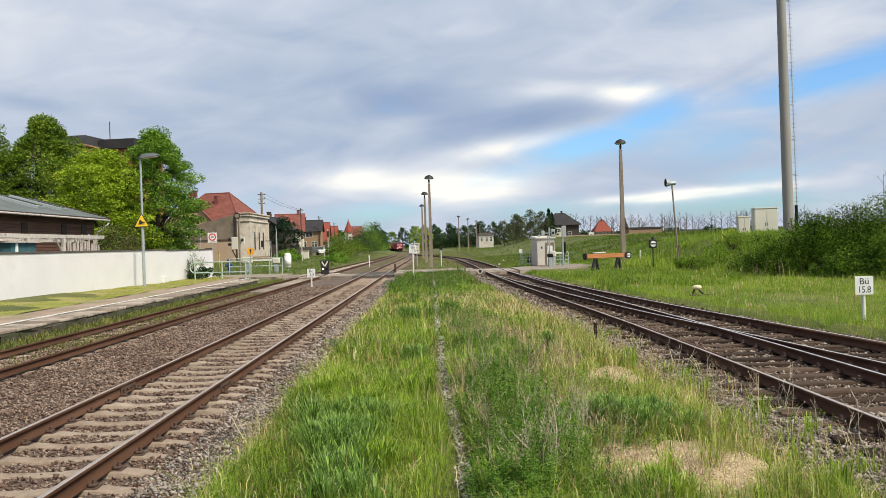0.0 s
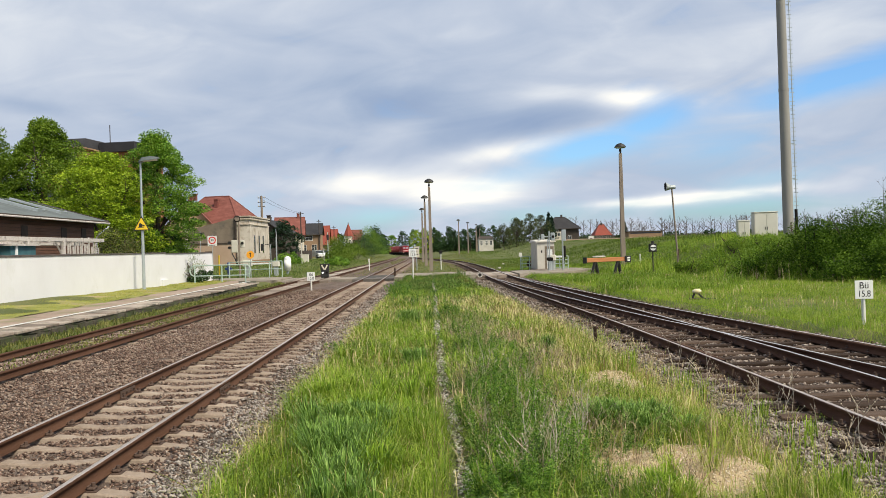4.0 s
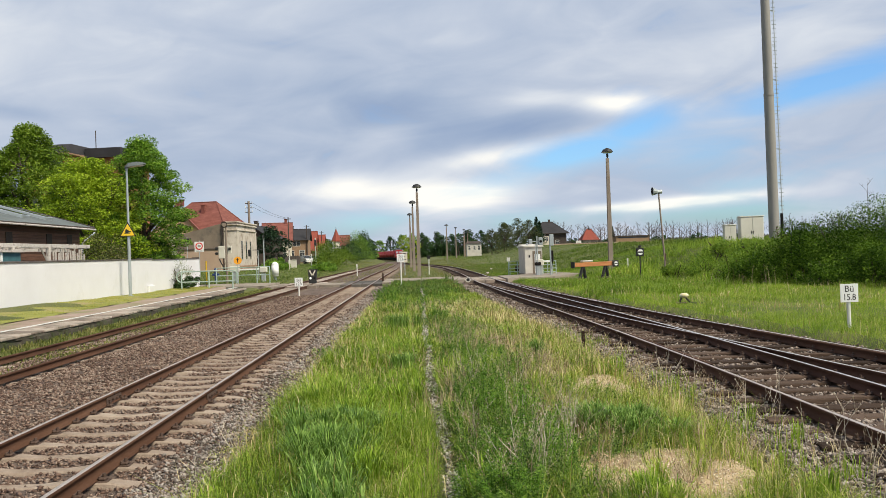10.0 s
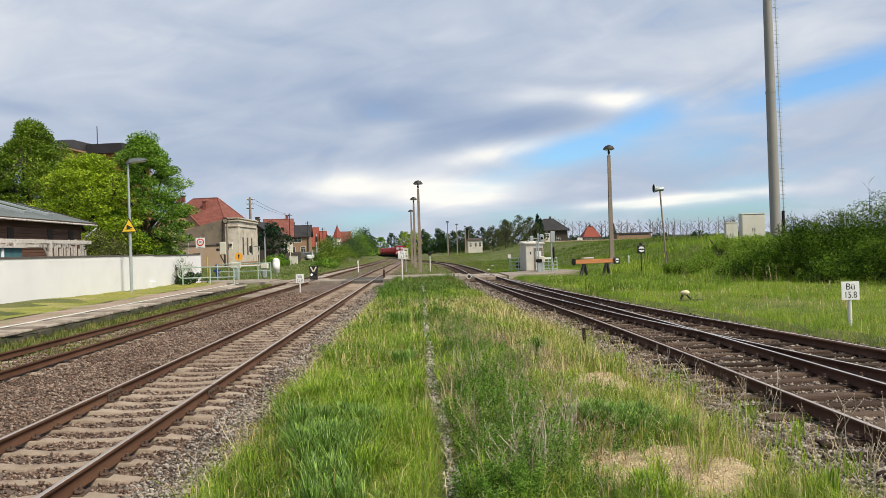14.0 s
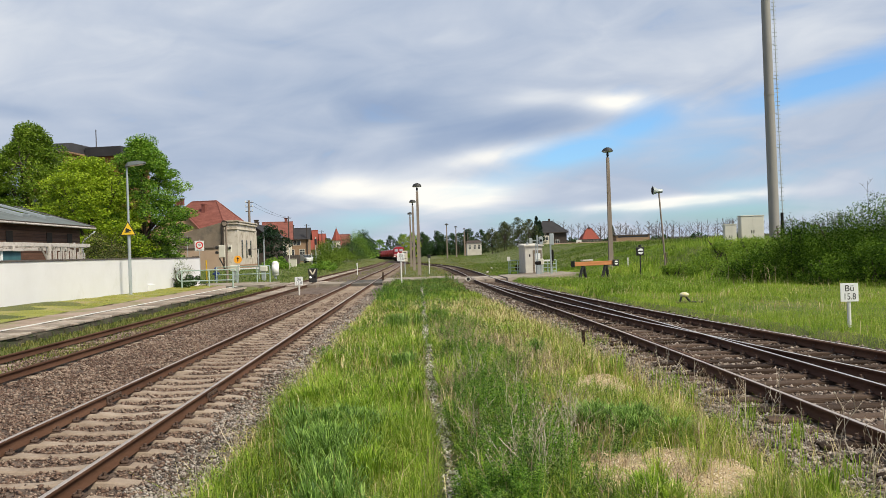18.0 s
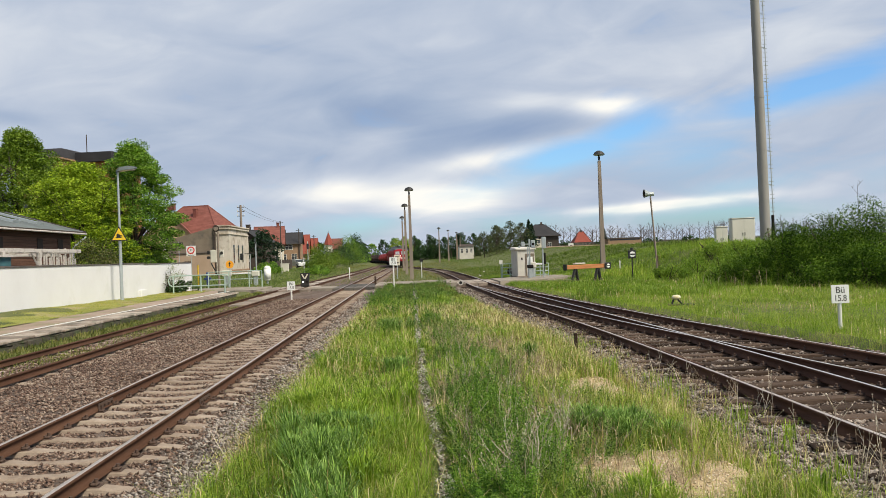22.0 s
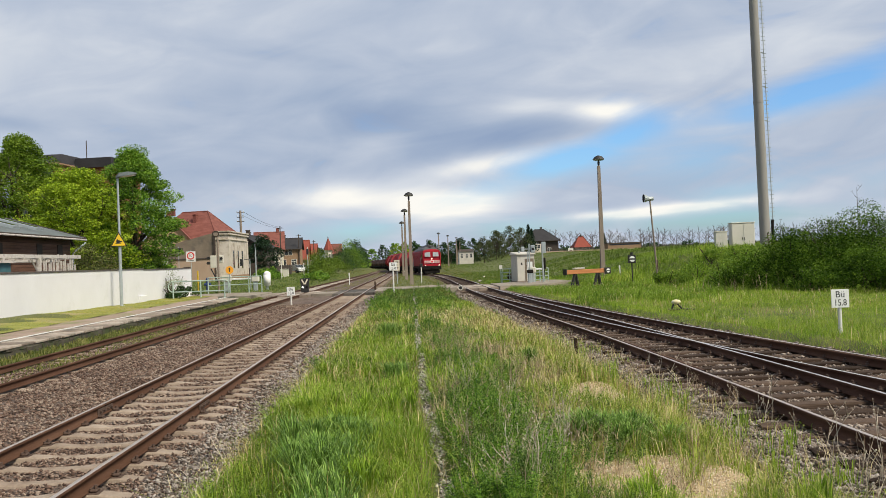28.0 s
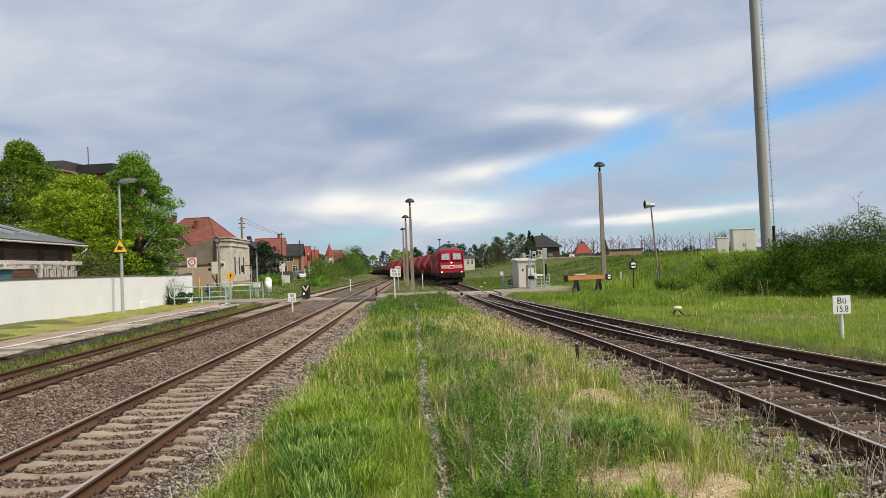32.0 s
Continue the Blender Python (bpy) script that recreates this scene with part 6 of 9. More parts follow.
# ------------------------------------------------------------------ crossing furniture by the siding
hut = thing("signal_hut", 9.1, 65.0, 0.03, 6, "small pale signal hut with a white door", "hut")
bm = B()
box(bm, -0.92, 0.48, -0.7, 1.5, -0.2, 2.15, 0.02)
part("wall", bm, M["hut"], hut)
bm = B()
hull(bm, [[(-1.02, -0.82, 2.12), (0.58, -0.82, 2.12), (0.58, 1.62, 2.12), (-1.02, 1.62, 2.12)], [(-1.02, -0.82, 2.20), (0.58, -0.82, 2.20), (0.42, 1.62, 2.36), (-0.88, 1.62, 2.36)]])
rf = part("roof", bm, M["hut"], hut)
bm = B()
rod(bm, (-0.5, 0.2, 2.2), (-0.5, 0.2, 2.45), 0.08, seg=8)
part("vent", bm, M["galv"], rf)
bm = B()
box(bm, -0.30, 0.42, -0.735, -0.70, 0.0, 1.80, 0.01)
part("recess", bm, M["render_grey"], hut)
bm = B()
box(bm, -0.16, 0.30, -0.76, -0.735, 0.02, 1.55, 0.01)
d = part("door", bm, M["sign"], hut, "white door")
bm = B()
box(bm, 0.2, 0.25, -0.79, -0.76, 0.75, 0.85)
part("door_handle", bm, M["black"], d)
bm = B()
box(bm, -0.62, -0.5, -0.72, -0.7, 1.3, 1.5)
part("vent_plate", bm, M["black"], hut)
bm = B()
box(bm, -0.98, 0.54, -0.78, 1.58, -0.3, 0.05, 0.02)
part("plinth", bm, M["concrete"], hut)

railing([(7.25, 67.0), (7.9, 66.4), (8.55, 65.9), (8.9, 63.4)][:3], 0.0, 1.05, "pale green railing by the signal hut", 0.032, (1.0, 0.72, 0.45, 0.18))
railing([(9.5, 63.2), (9.85, 63.1), (10.2, 63.0), (10.5, 63.1)], 0.0, 1.05, "pale green railing beside the hut", 0.032, (1.0, 0.72, 0.45, 0.18))
barrier(9.15, 62.5, 0.0, 180, 0.9, "raised-edge grey barrier drive by the hut")
t = thing("crossing_signal", 8.85, 61.5, 0.0, 0, "grey crossing signal on a tall post with a barrier drive", "signal post")
bm = B()
rod(bm, (0, 0, -0.1), (0, 0, 2.95), 0.055, seg=8)
rod(bm, (-0.13, 0, -0.1), (-0.13, 0, 2.4), 0.035, seg=8)
part("post", bm, M["galv"], t)
bm = B()
box(bm, -0.12, 0.12, -0.12, 0.12, -0.1, 0.75, 0.03)
part("pedestal", bm, M["galv"], t)
bm = B()
box(bm, -0.20, 0.24, -0.2, 0.18, 0.74, 1.0, 0.05)
part("drive_box", bm, M["underframe"], t)
bm = B()
box(bm, 0.12, 0.42, -0.15, 0.1, 2.25, 2.85, 0.04)
rod(bm, (-0.5, 0, 2.55), (0.2, 0, 2.55), 0.035, seg=6)
box(bm, -0.62, -0.36, -0.12, 0.1, 2.35, 2.75, 0.04)
part("lamp_unit", bm, M["galv"], t)
bm = B()
rod(bm, (0.27, -0.17, 2.55), (0.27, -0.14, 2.55), 0.10, seg=12)
part("lamp", bm, M["underframe"], t)
t = thing("crossing_signal", 9.8, 61.2, 0.1, 0, "grey crossing signal panel on a post", "signal post")
bm = B()
rod(bm, (0, 0, -0.1), (0, 0, 2.9), 0.06, seg=8)
part("post", bm, M["galv"], t)
bm = B()
box(bm, -0.06, 0.26, -0.1, 0.1, 2.1, 2.95, 0.03)
part("panel", bm, M["galv"], t)
bm = B()
box(bm, 0.06, 0.22, -0.05, 0.05, 0.9, 1.75, 0.03)
rod(bm, (0.15, 0, 1.0), (0.05, 0, 0.3), 0.03, seg=6)
part("folded_arm", bm, M["underframe"], t)
t = thing("small_pale_sign", 7.15, 66.0, -0.05, 0, "small pale sign tilted on a post", "railway sign")
bm = B()
rod(bm, (0.1, 0, -0.1), (0.1, 0, 1.4), 0.03, seg=6)
part("post", bm, M["pale_green"], t)
bm = B()
box(bm, -0.14, 0.12, -0.03, -0.01, 1.1, 1.42, m=None)
part("board", bm, M["frame_white"], t)

# buffer stop of the dead-end siding
bs = thing("buffer_stop", 11.3, 53.2, -0.32, 26, "old buffer stop with an orange timber beam on black legs", "buffer stop")
bm = B()
box(bm, -1.62, 1.62, -0.14, 0.14, 1.06, 1.33, 0.02)
part("beam", bm, M["beam"], bs, "orange-brown timber beam")
bm = B()
box(bm, -1.68, -1.60, -0.18, 0.18, 1.00, 1.40, 0.01)
part("end_strap", bm, M["black"], bs)
for x in (-0.82, 1.02):
    for d, a in ((-0.50, -0.05), (0.34, 0.12)):
        bm = B()
        rod(bm, (x + d * 0.12, a * 0.3, 1.08), (x + d, a, -0.2), 0.10, 0.115, 6)
        part("leg", bm, M["black"], bs)
bm = B()
box(bm, -0.95, -0.1, -0.15, 0.15, 1.365, 1.46, 0.03)
part("cap_board", bm, M["hut"], bs)
bm = B()
box(bm, 1.43, 1.91, -0.26, -0.17, 0.98, 1.40, 0.02)
sg = part("stop_signal", bm, M["black"], bs, "black box with a white disc")
bm = B()
rod(bm, (1.67, -0.285, 1.19), (1.67, -0.262, 1.19), 0.14, seg=20)
dc = part("disc", bm, M["sign"], sg)
bm = B()
box(bm, 1.53, 1.81, -0.296, -0.283, 1.16, 1.22)
part("disc_bar", bm, M["ink"], dc)

t = thing("stop_disc_signal", 14.2, 52.5, 0.0, 0, "black stop signal with white disc on a thin post", "signal")
bm = B()
rod(bm, (0, 0, -0.2), (0, 0, 1.35), 0.04, seg=8)
part("post", bm, M["black"], t)
bm = B()
box(bm, -0.24, 0.24, -0.12, 0.12, 1.30, 1.84, 0.03)
rod(bm, (0, 0, 1.84), (0, 0, 2.0), 0.10, seg=10)
hb = part("lamp_box", bm, M["black"], t)
bm = B()
rod(bm, (0, -0.145, 1.57), (0, -0.12, 1.57), 0.185, seg=20)
dc = part("disc", bm, M["sign"], hb, "white disc with a black bar")
bm = B()
box(bm, -0.185, 0.185, -0.157, -0.143, 1.525, 1.615)
part("disc_bar", bm, M["ink"], dc)

# ring-shaped marker at the crossing edge, post with dark box, small stakes
t = thing("round_marker", 3.2, 55.2, -0.15, 0, "pale ring-shaped marker lying by the siding", "marker")
bm = B()
N = 20
for k in range(N):
    a, b = 2 * math.pi * k / N, 2 * math.pi * (k + 1) / N
    rod(bm, (0.14 * math.cos(a), 0, 0.20 + 0.14 * math.sin(a)), (0.14 * math.cos(b), 0, 0.20 + 0.14 * math.sin(b)), 0.03, seg=6)
part("ring", bm, M["hut"], t)
bm = B()
rod(bm, (0, 0.0, 0.20), (0, 0.05, 0.20), 0.115, seg=16)
part("dark_centre", bm, M["black"], t)
t = thing("marker_post", 0.84, 77.0, -0.12, 0, "white post with a small black box", "railway sign")
bm = B()
rod(bm, (0, 0, -0.1), (0, 0, 1.55), 0.045, seg=8)
part("post", bm, M["frame_white"], t)
bm = B()
box(bm, -0.15, 0.15, -0.1, 0.1, 1.5, 1.82, 0.03)
part("box", bm, M["black"], t)
t = thing("stub_post", -2.75, 60.2, -0.15, 0, "short dark post at the crossing edge", "post")
bm = B()
box(bm, -0.07, 0.07, -0.07, 0.07, -0.1, 0.75, 0.015)
part("shaft", bm, M["timber"], t)
t = thing("wooden_stake", 3.23, 16.4, -0.1, 0, "short weathered stake in the grass", "stake")
bm = B()
box(bm, -0.03, 0.03, -0.03, 0.03, -0.1, 0.42, 0.006)
part("shaft", bm, M["timber"], t)

# switch lantern in the grass
t = thing("point_lever", 9.2, 28.6, -0.15, 0, "small yellow and black point lever weight", "switch lever")
bm = B()
box(bm, -0.22, 0.16, -0.12, 0.12, -0.05, 0.10, 0.02)
part("bed_plate", bm, M["clip"], t)
bm = B()
ball(bm, (0.05, 0, 0.34), 0.15, 1.1, 0.8, 0.6, seg=14)
part("weight", bm, M["cream_yellow"], t, "cream and yellow weight", smooth=True)
bm = B()
rod(bm, (-0.16, 0, 0.0), (0.0, 0, 0.36), 0.035, seg=8)
rod(bm, (0.05, 0, 0.32), (0.28, 0, 0.08), 0.03, seg=8)
rod(bm, (0.28, 0, 0.08), (0.7, 0, 0.06), 0.03, seg=8)
part("lever", bm, M["black"], t)

crossing_sign(10.13, 19.17, -0.14, 1.07, 0.41, "white crossing board on a grey post in the grass", rz=-6)
for x, y, z, lab in ((9.0, 74.0, 0.0, "dark log lying in the grass"), (9.5, 73.2, 0.0, "dark stump standing in the grass")):
    t = thing("log", x, y, z, 30, lab, "log")
    bm = B()
    rod(bm, (-0.35, 0, 0.25), (0.35, 0, 0.27), 0.28, 0.25, 10)
    part("wood", bm, M["timber"], t)
for x, y, lab in ((5.9, 83.0, "pale stone lying in the grass"), (6.4, 78.0, "small white stone by the track"), (8.0, 92.0, "pale tilted stone in the grass")):
    t = thing("stone", x, y, float(ground_z(x, y)), 20, lab, "stone", "stones in the grass")
    bm = B()
    ball(bm, (0, 0, 0.05), 0.13, 1.2, 0.9, 0.8, seg=8)
    part("rock", bm, M["hut"], t)

# ------------------------------------------------------------------ far houses on the plateau
house(41.2, 262, 2.5, -4, 11.0, 9.6, 4.7, 3.3, "trim_dark", "slate", "dark house with a broad black roof", hip=0.74, eave=0.7, windows=[("front", -2.6, 2.7, 0.9, 1.2), ("front", -1.4, 2.7, 0.9, 1.2), ("front", -2.6, 0.6, 0.9, 1.2), ("front", -1.4, 0.6, 0.9, 1.2), ("front", 2.6, 0.8, 1.0, 1.2)], chimneys=((0.6, 0.0, 0.7),))
t = thing("annex_building", 40.6, 256.8, 2.5, 0, "pale rendered annex of the dark house", "building")
bm = B()
box(bm, -2.4, 0.6, -0.2, 0.6, -0.5, 3.3, 0.02)
part("wall", bm, M["cream"], t)
for x in (-1.6, -0.5):
    window(t, Matrix.Translation((x, -0.2, 1.9)), 0.8, 1.1)
house(67.9, 326, 4.0, 0, 6.0, 6.0, 1.5, 3.7, "cream", "tile_bright", "cream house under a big red roof", hip=0.72, eave=0.55, chimneys=((0.0, 0.0, 0.5),))
t = thing("low_shed", 53.5, 206, float(ground_z(53.5, 206)) + 0.5, 0, "long low shed with a dark flat roof", "shed")
bm = B()
box(bm, -4.2, 4.2, -2, 2, -0.5, 1.05)
part("wall", bm, M["plinth"], t)
bm = B()
box(bm, -4.6, 4.6, -2.3, 2.3, 1.05, 1.22, 0.02)
part("roof", bm, M["trim_dark"], t)
bm = B()
box(bm, -3.8, 3.8, -2.03, -2.0, 0.6, 0.9)
part("window_strip", bm, M["pane"], t)
t = thing("white_cube_sign", 37.5, 192, 2.0, 0, "small white board before the shed", "sign")
bm = B()
box(bm, -0.6, 0.6, -0.1, 0.1, -0.2, 1.6, 0.02)
part("board", bm, M["frame_white"], t)
bm = B()
box(bm, -0.3, 0.3, -0.11, -0.1, 0.7, 1.1)
part("mark", bm, M["ink"], t)
t = thing("boundary_wall", 28, 175, 1.8, 0, "low buff wall along the top of the bank", "wall")
for k in range(14):
    bm = B()
    box(bm, k * 2.4, k * 2.4 + 2.34, -0.12, 0.12, -0.4, 1.1, 0.01)
    part("wall_panel", bm, M["render_pink"], t)
t = thing("station_shed", 16.6, 262, 1.2, 0, "ruined pale shed with a low roof", "building")
bm = B()
box(bm, -1.6, 3.0, -3, 4, -1.0, 3.1)
part("wall", bm, M["hut"], t)
bm = B()
hull(bm, [[(-1.9, -3.3, 3.1), (3.3, -3.3, 3.1), (3.3, 4.3, 3.1), (-1.9, 4.3, 3.1)], [(-1.4, 0.2, 3.9), (2.8, 0.2, 3.9), (2.8, 0.8, 3.9), (-1.4, 0.8, 3.9)]])
part("roof", bm, M["trim_dark"], t)
for x in (-0.8, 0.8, 2.2):
    window(t, Matrix.Translation((x, -3, 1.1)), 0.6, 1.3)
bm = B()
rod(bm, (-2.4, -3.5, -1), (-2.4, -3.5, 5.6), 0.28, 0.22, 8)
part("chimney", bm, M["plinth"], t)
t = thing("white_post", 15.3, 60.0, float(ground_z(15.3, 60.0)), 0, "short white post on the bank", "post")
bm = B()
box(bm, -0.05, 0.05, -0.05, 0.05, -0.2, 0.75, 0.01)
part("shaft", bm, M["frame_white"], t)


# ------------------------------------------------------------------ freight train (fronts point along -y)
def front_y(z):
    """Slope of the cab front: upright below the windows, leaning back above."""
    return float(np.interp(z, [1.0, 1.5, 2.55, 3.55, 3.80, 4.05, 4.4], [-9.95, -10.0, -9.98, -9.74, -9.55, -9.20, -8.2]))


def ring_at(shift, shrink, profile, mirror=1):
    out = []
    for x, z in profile:
        y = front_y(z) + shift
        out.append((x * shrink, y * mirror, z))
    return out


SIDE = [(0.0, 1.28), (1.44, 1.28), (1.475, 1.36), (1.475, 2.3), (1.465, 3.05), (1.43, 3.45), (1.32, 3.72), (0.80, 3.88), (0.0, 3.93)]
BODY = SIDE + [(-x, z) for x, z in SIDE[-2:0:-1]]


def wheelset(parent, y, r, gauge=0.7525):
    bm = B()
    for s in (-1, 1):
        rod(bm, (s * gauge - 0.06, y, r), (s * gauge + 0.06, y, r), r, seg=20)
        rod(bm, (s * (gauge + 0.06), y, r), (s * (gauge + 0.30), y, r), 0.11, seg=8)
    rod(bm, (-gauge, y, r), (gauge, y, r), 0.08, seg=8)
    part("wheelset", bm, M["underframe"], parent)


def bogie(parent, y, half, axles, r):
    bm = B()
    for s in (-1, 1):
        box(bm, s * 1.02 - 0.07, s * 1.02 + 0.07, y - half, y + half, r - 0.08, r + 0.22, 0.03)
        for a in axles:
            box(bm, s * 1.12 - 0.12, s * 1.12 + 0.12, y + a - 0.2, y + a + 0.2, r - 0.16, r + 0.16, 0.03)
            rod(bm, (s * 1.15, y + a - 0.3, r + 0.1), (s * 1.15, y + a - 0.3, r + 0.4), 0.08, seg=6)
    box(bm, -1.0, 1.0, y - 0.25, y + 0.25, r - 0.05, r + 0.35, 0.03)
    part("bogie", bm, M["underframe"], parent)
    for a in axles:
        wheelset(parent, y + a, r)


def buffers(parent, y, d):
    for s in (-1, 1):
        bm = B()
        rod(bm, (s * 0.875, y, 1.05), (s * 0.875, y + d * 0.5, 1.05), 0.10, seg=10)
        rod(bm, (s * 0.875, y + d * 0.5, 1.05), (s * 0.875, y + d * 0.56, 1.05), 0.26, seg=16)
        part("buffer", bm, M["underframe"], parent)


def locomotive():
    t = thing("locomotive", 0, 0, 0, 0, "red diesel locomotive with grey roof and lit headlamps", "locomotive")
    bm = B()
    nose = ((0.0, 0.88), (0.05, 0.925), (0.14, 0.958), (0.30, 0.982), (0.60, 0.995), (1.2, 1.0))
    hull(bm, [ring_at(a, b, BODY) for a, b in nose] + [ring_at(a, b, BODY, -1) for a, b in nose[::-1]])
    part("body", bm, M["red"], t)
    top = [(1.36, 3.62), (1.17, 4.02), (0.72, 4.30), (0.0, 4.40), (-0.72, 4.30), (-1.17, 4.02), (-1.36, 3.62)]
    bm = B()
    hull(bm, [ring_at(0.30, 0.955, top), ring_at(0.8, 1.0, top), ring_at(0.8, 1.0, top, -1), ring_at(0.30, 0.955, top, -1)])
    part("roof", bm, M["loco_roof"], t, "grey sooty roof")
    bm = B()
    hull(bm, [[(x * w, y, z) for x, z in ((0.75, 4.18), (0.60, 4.56), (-0.60, 4.56), (-0.75, 4.18))] for y, w in ((-8.2, 0.8), (-7.6, 1.0), (7.6, 1.0), (8.2, 0.8))])
    part("roof_duct", bm, M["loco_roof"], t)
    for y in (-5.6, -3.0, 1.5, 4.2):
        bm = B()
        rod(bm, (0, y, 4.54), (0, y, 4.63), 0.52, seg=16)
        part("roof_fan", bm, M["underframe"], t)
    bm = B()
    box(bm, -0.20, 0.20, -8.55, -8.2, 4.26, 4.56, 0.05)
    part("horn_box", bm, M["loco_roof"], t)
    for e in (-1, 1):
        m = Matrix.Rotation(0 if e < 0 else math.pi, 4, "Z")
        for s in (-1, 1):
            bm = B()
            a = [(s * 0.20, 2.76), (s * 1.10, 2.76), (s * 1.06, 3.42), (s * 0.20, 3.46)]
            hull(bm, [[(x, front_y(z) - 0.03 + 0.03 * (abs(x) / 1.14) ** 2, z) for x, z in a], [(x, front_y(z) + 0.10, z) for x, z in a]])
            bm.transform(m)
            w = part("cab_window", bm, M["cab_glass"], t, "cab window with the pale sky reflection in its colour")
            bm = B()
            o = [(s * 0.14, 2.70), (s * 1.17, 2.70), (s * 1.12, 3.48), (s * 0.14, 3.52)]
            hull(bm, [[(x, front_y(z) - 0.014 + 0.03 * (abs(x) / 1.14) ** 2, z) for x, z in o], [(x, front_y(z) + 0.11, z) for x, z in o]])
            bm.transform(m)
            part("window_rubber", bm, M["red"], w)
            bm = B()
            rod(bm, (s * 0.5, front_y(2.5) - 0.06, 2.46), (s * 0.62, front_y(3.1) - 0.05, 3.1), 0.014, seg=5)
            bm.transform(m)
            part("wiper", bm, M["black"], t)
            bm = B()
            box(bm, s * 1.10 - 0.14, s * 1.10 + 0.14, front_y(1.5) - 0.05, front_y(1.5) + 0.1, 1.30, 1.48, 0.03)
            bm.transform(m)
            lamp = part("headlamp_housing", bm, M["underframe"], t)
            if e < 0:
                bm = B()
                rod(bm, (s * 1.08, front_y(1.5) - 0.07, 1.39), (s * 1.08, front_y(1.5) - 0.045, 1.39), 0.055, seg=14)
                part("headlamp", bm, M["lamp_warm"], lamp, "lit headlamp")
            bm = B()
            z0 = 1.74
            box(bm, min(s * 0.32, s * 1.20), max(s * 0.32, s * 1.20), front_y(2.05) - 0.02, front_y(2.05) + 0.12, z0, z0 + 0.40, 0.02)
            bm.transform(m)
            part("front_band", bm, M["band"], t, "pale band below the windows")
            for k in range(4):
                bm = B()
                box(bm, min(s * 0.38, s * 1.2), max(s * 0.38, s * 1.2), front_y(2.05) - 0.026, front_y(2.05) - 0.018, z0 + 0.05 + k * 0.09, z0 + 0.075 + k * 0.09)
                bm.transform(m)
                part("band_stripe", bm, M["sign_red"], t)
        if e < 0:
            bm = B()
            rod(bm, (0.0, front_y(2.40) - 0.06, 2.42), (0.0, front_y(2.40) + 0.02, 2.42), 0.065, seg=14)
            part("top_headlamp", bm, M["lamp_warm"], t, "lit upper headlamp")
        bm = B()
        box(bm, -0.30, 0.30, front_y(2.05) - 0.022, front_y(2.05) + 0.1, 1.74, 2.14, 0.02)
        bm.transform(m)
        em = part("emblem", bm, M["sign"], t)
        bm = B()
        box(bm, -0.22, 0.22, front_y(2.05) - 0.028, front_y(2.05) - 0.015, 1.82, 2.06, 0.01)
        bm.transform(m)
        part("emblem_field", bm, M["sign_red"], em)
        bm = B()
        box(bm, -1.45, 1.45, -10.08, -9.3, 0.70, 1.31, 0.04)
        bm.transform(m)
        part("buffer_beam", bm, M["underframe"], t)
        bm = B()
        hull(bm, [[(-1.25, -9.9, 0.62), (1.25, -9.9, 0.62), (1.25, -9.7, 0.62), (-1.25, -9.7, 0.62)], [(-1.15, -10.0, 0.18), (1.15, -10.0, 0.18), (1.15, -9.8, 0.18), (-1.15, -9.8, 0.18)]])
        bm.transform(m)
        part("rail_guard", bm, M["underframe"], t)
        buffers(t, -10.0 * (1 if e < 0 else -1), e)
        bm = B()
        box(bm, -0.07, 0.07, -10.35, -10.0, 0.95, 1.12, 0.02)
        rod(bm, (0.0, -10.25, 1.0), (0.05, -10.2, 0.55), 0.03, seg=6)
        bm.transform(m)
        part("coupling", bm, M["underframe"], t)
        for s in (-1, 1):
            bm = B()
            box(bm, s * 1.48 - 0.012, s * 1.48 + 0.012, -8.9, -8.1, 2.35, 3.05, 0.005)
            bm.transform(m)
            part("side_window", bm, M["pane"], t)
            bm = B()
            box(bm, s * 1.485 - 0.012, s * 1.485 + 0.012, -7.9, -7.25, 1.2, 3.1, 0.005)
            bm.transform(m)
            part("cab_door", bm, M["red"], t)
            for yy in (-7.97, -7.18):
                bm = B()
                rod(bm, (s * 1.53, yy, 1.1), (s * 1.53, yy, 2.6), 0.018, seg=5)
                bm.transform(m)
                part("handrail", bm, M["galv"], t)
    for s in (-1, 1):
        for k in range(7):
            y = -5.9 + k * 1.75
            bm = B()
            box(bm, s * 1.465 - 0.02, s * 1.465 + 0.02, y, y + 1.45, 2.50, 3.02, 0.006)
            grille = part("vent_grille", bm, M["red"], t)
            for j in range(4):
                bm = B()
                box(bm, s * 1.49 - 0.012, s * 1.49 + 0.012, y + 0.05, y + 1.4, 2.56 + j * 0.11, 2.60 + j * 0.11)
                part("louvre", bm, M["red"], grille)
        bm = B()
        box(bm, s * 1.477 - 0.008, s * 1.477 + 0.008, -9.0, 9.0, 1.92, 2.05)
        part("side_stripe", bm, M["red"], t)
        bm = B()
        box(bm, s * 1.30 - 0.14, s * 1.30 + 0.14, -9.3, 9.3, 0.88, 1.29, 0.02)
        part("sill", bm, M["underframe"], t)
    bm = B()
    box(bm, -1.2, 1.2, -2.6, 2.6, 0.30, 1.05, 0.1)
    part("fuel_tank", bm, M["underframe"], t)
    for y in (-6.2, 6.2):
        bogie(t, y, 2.6, (-1.85, 0, 1.85), 0.525)
    return t


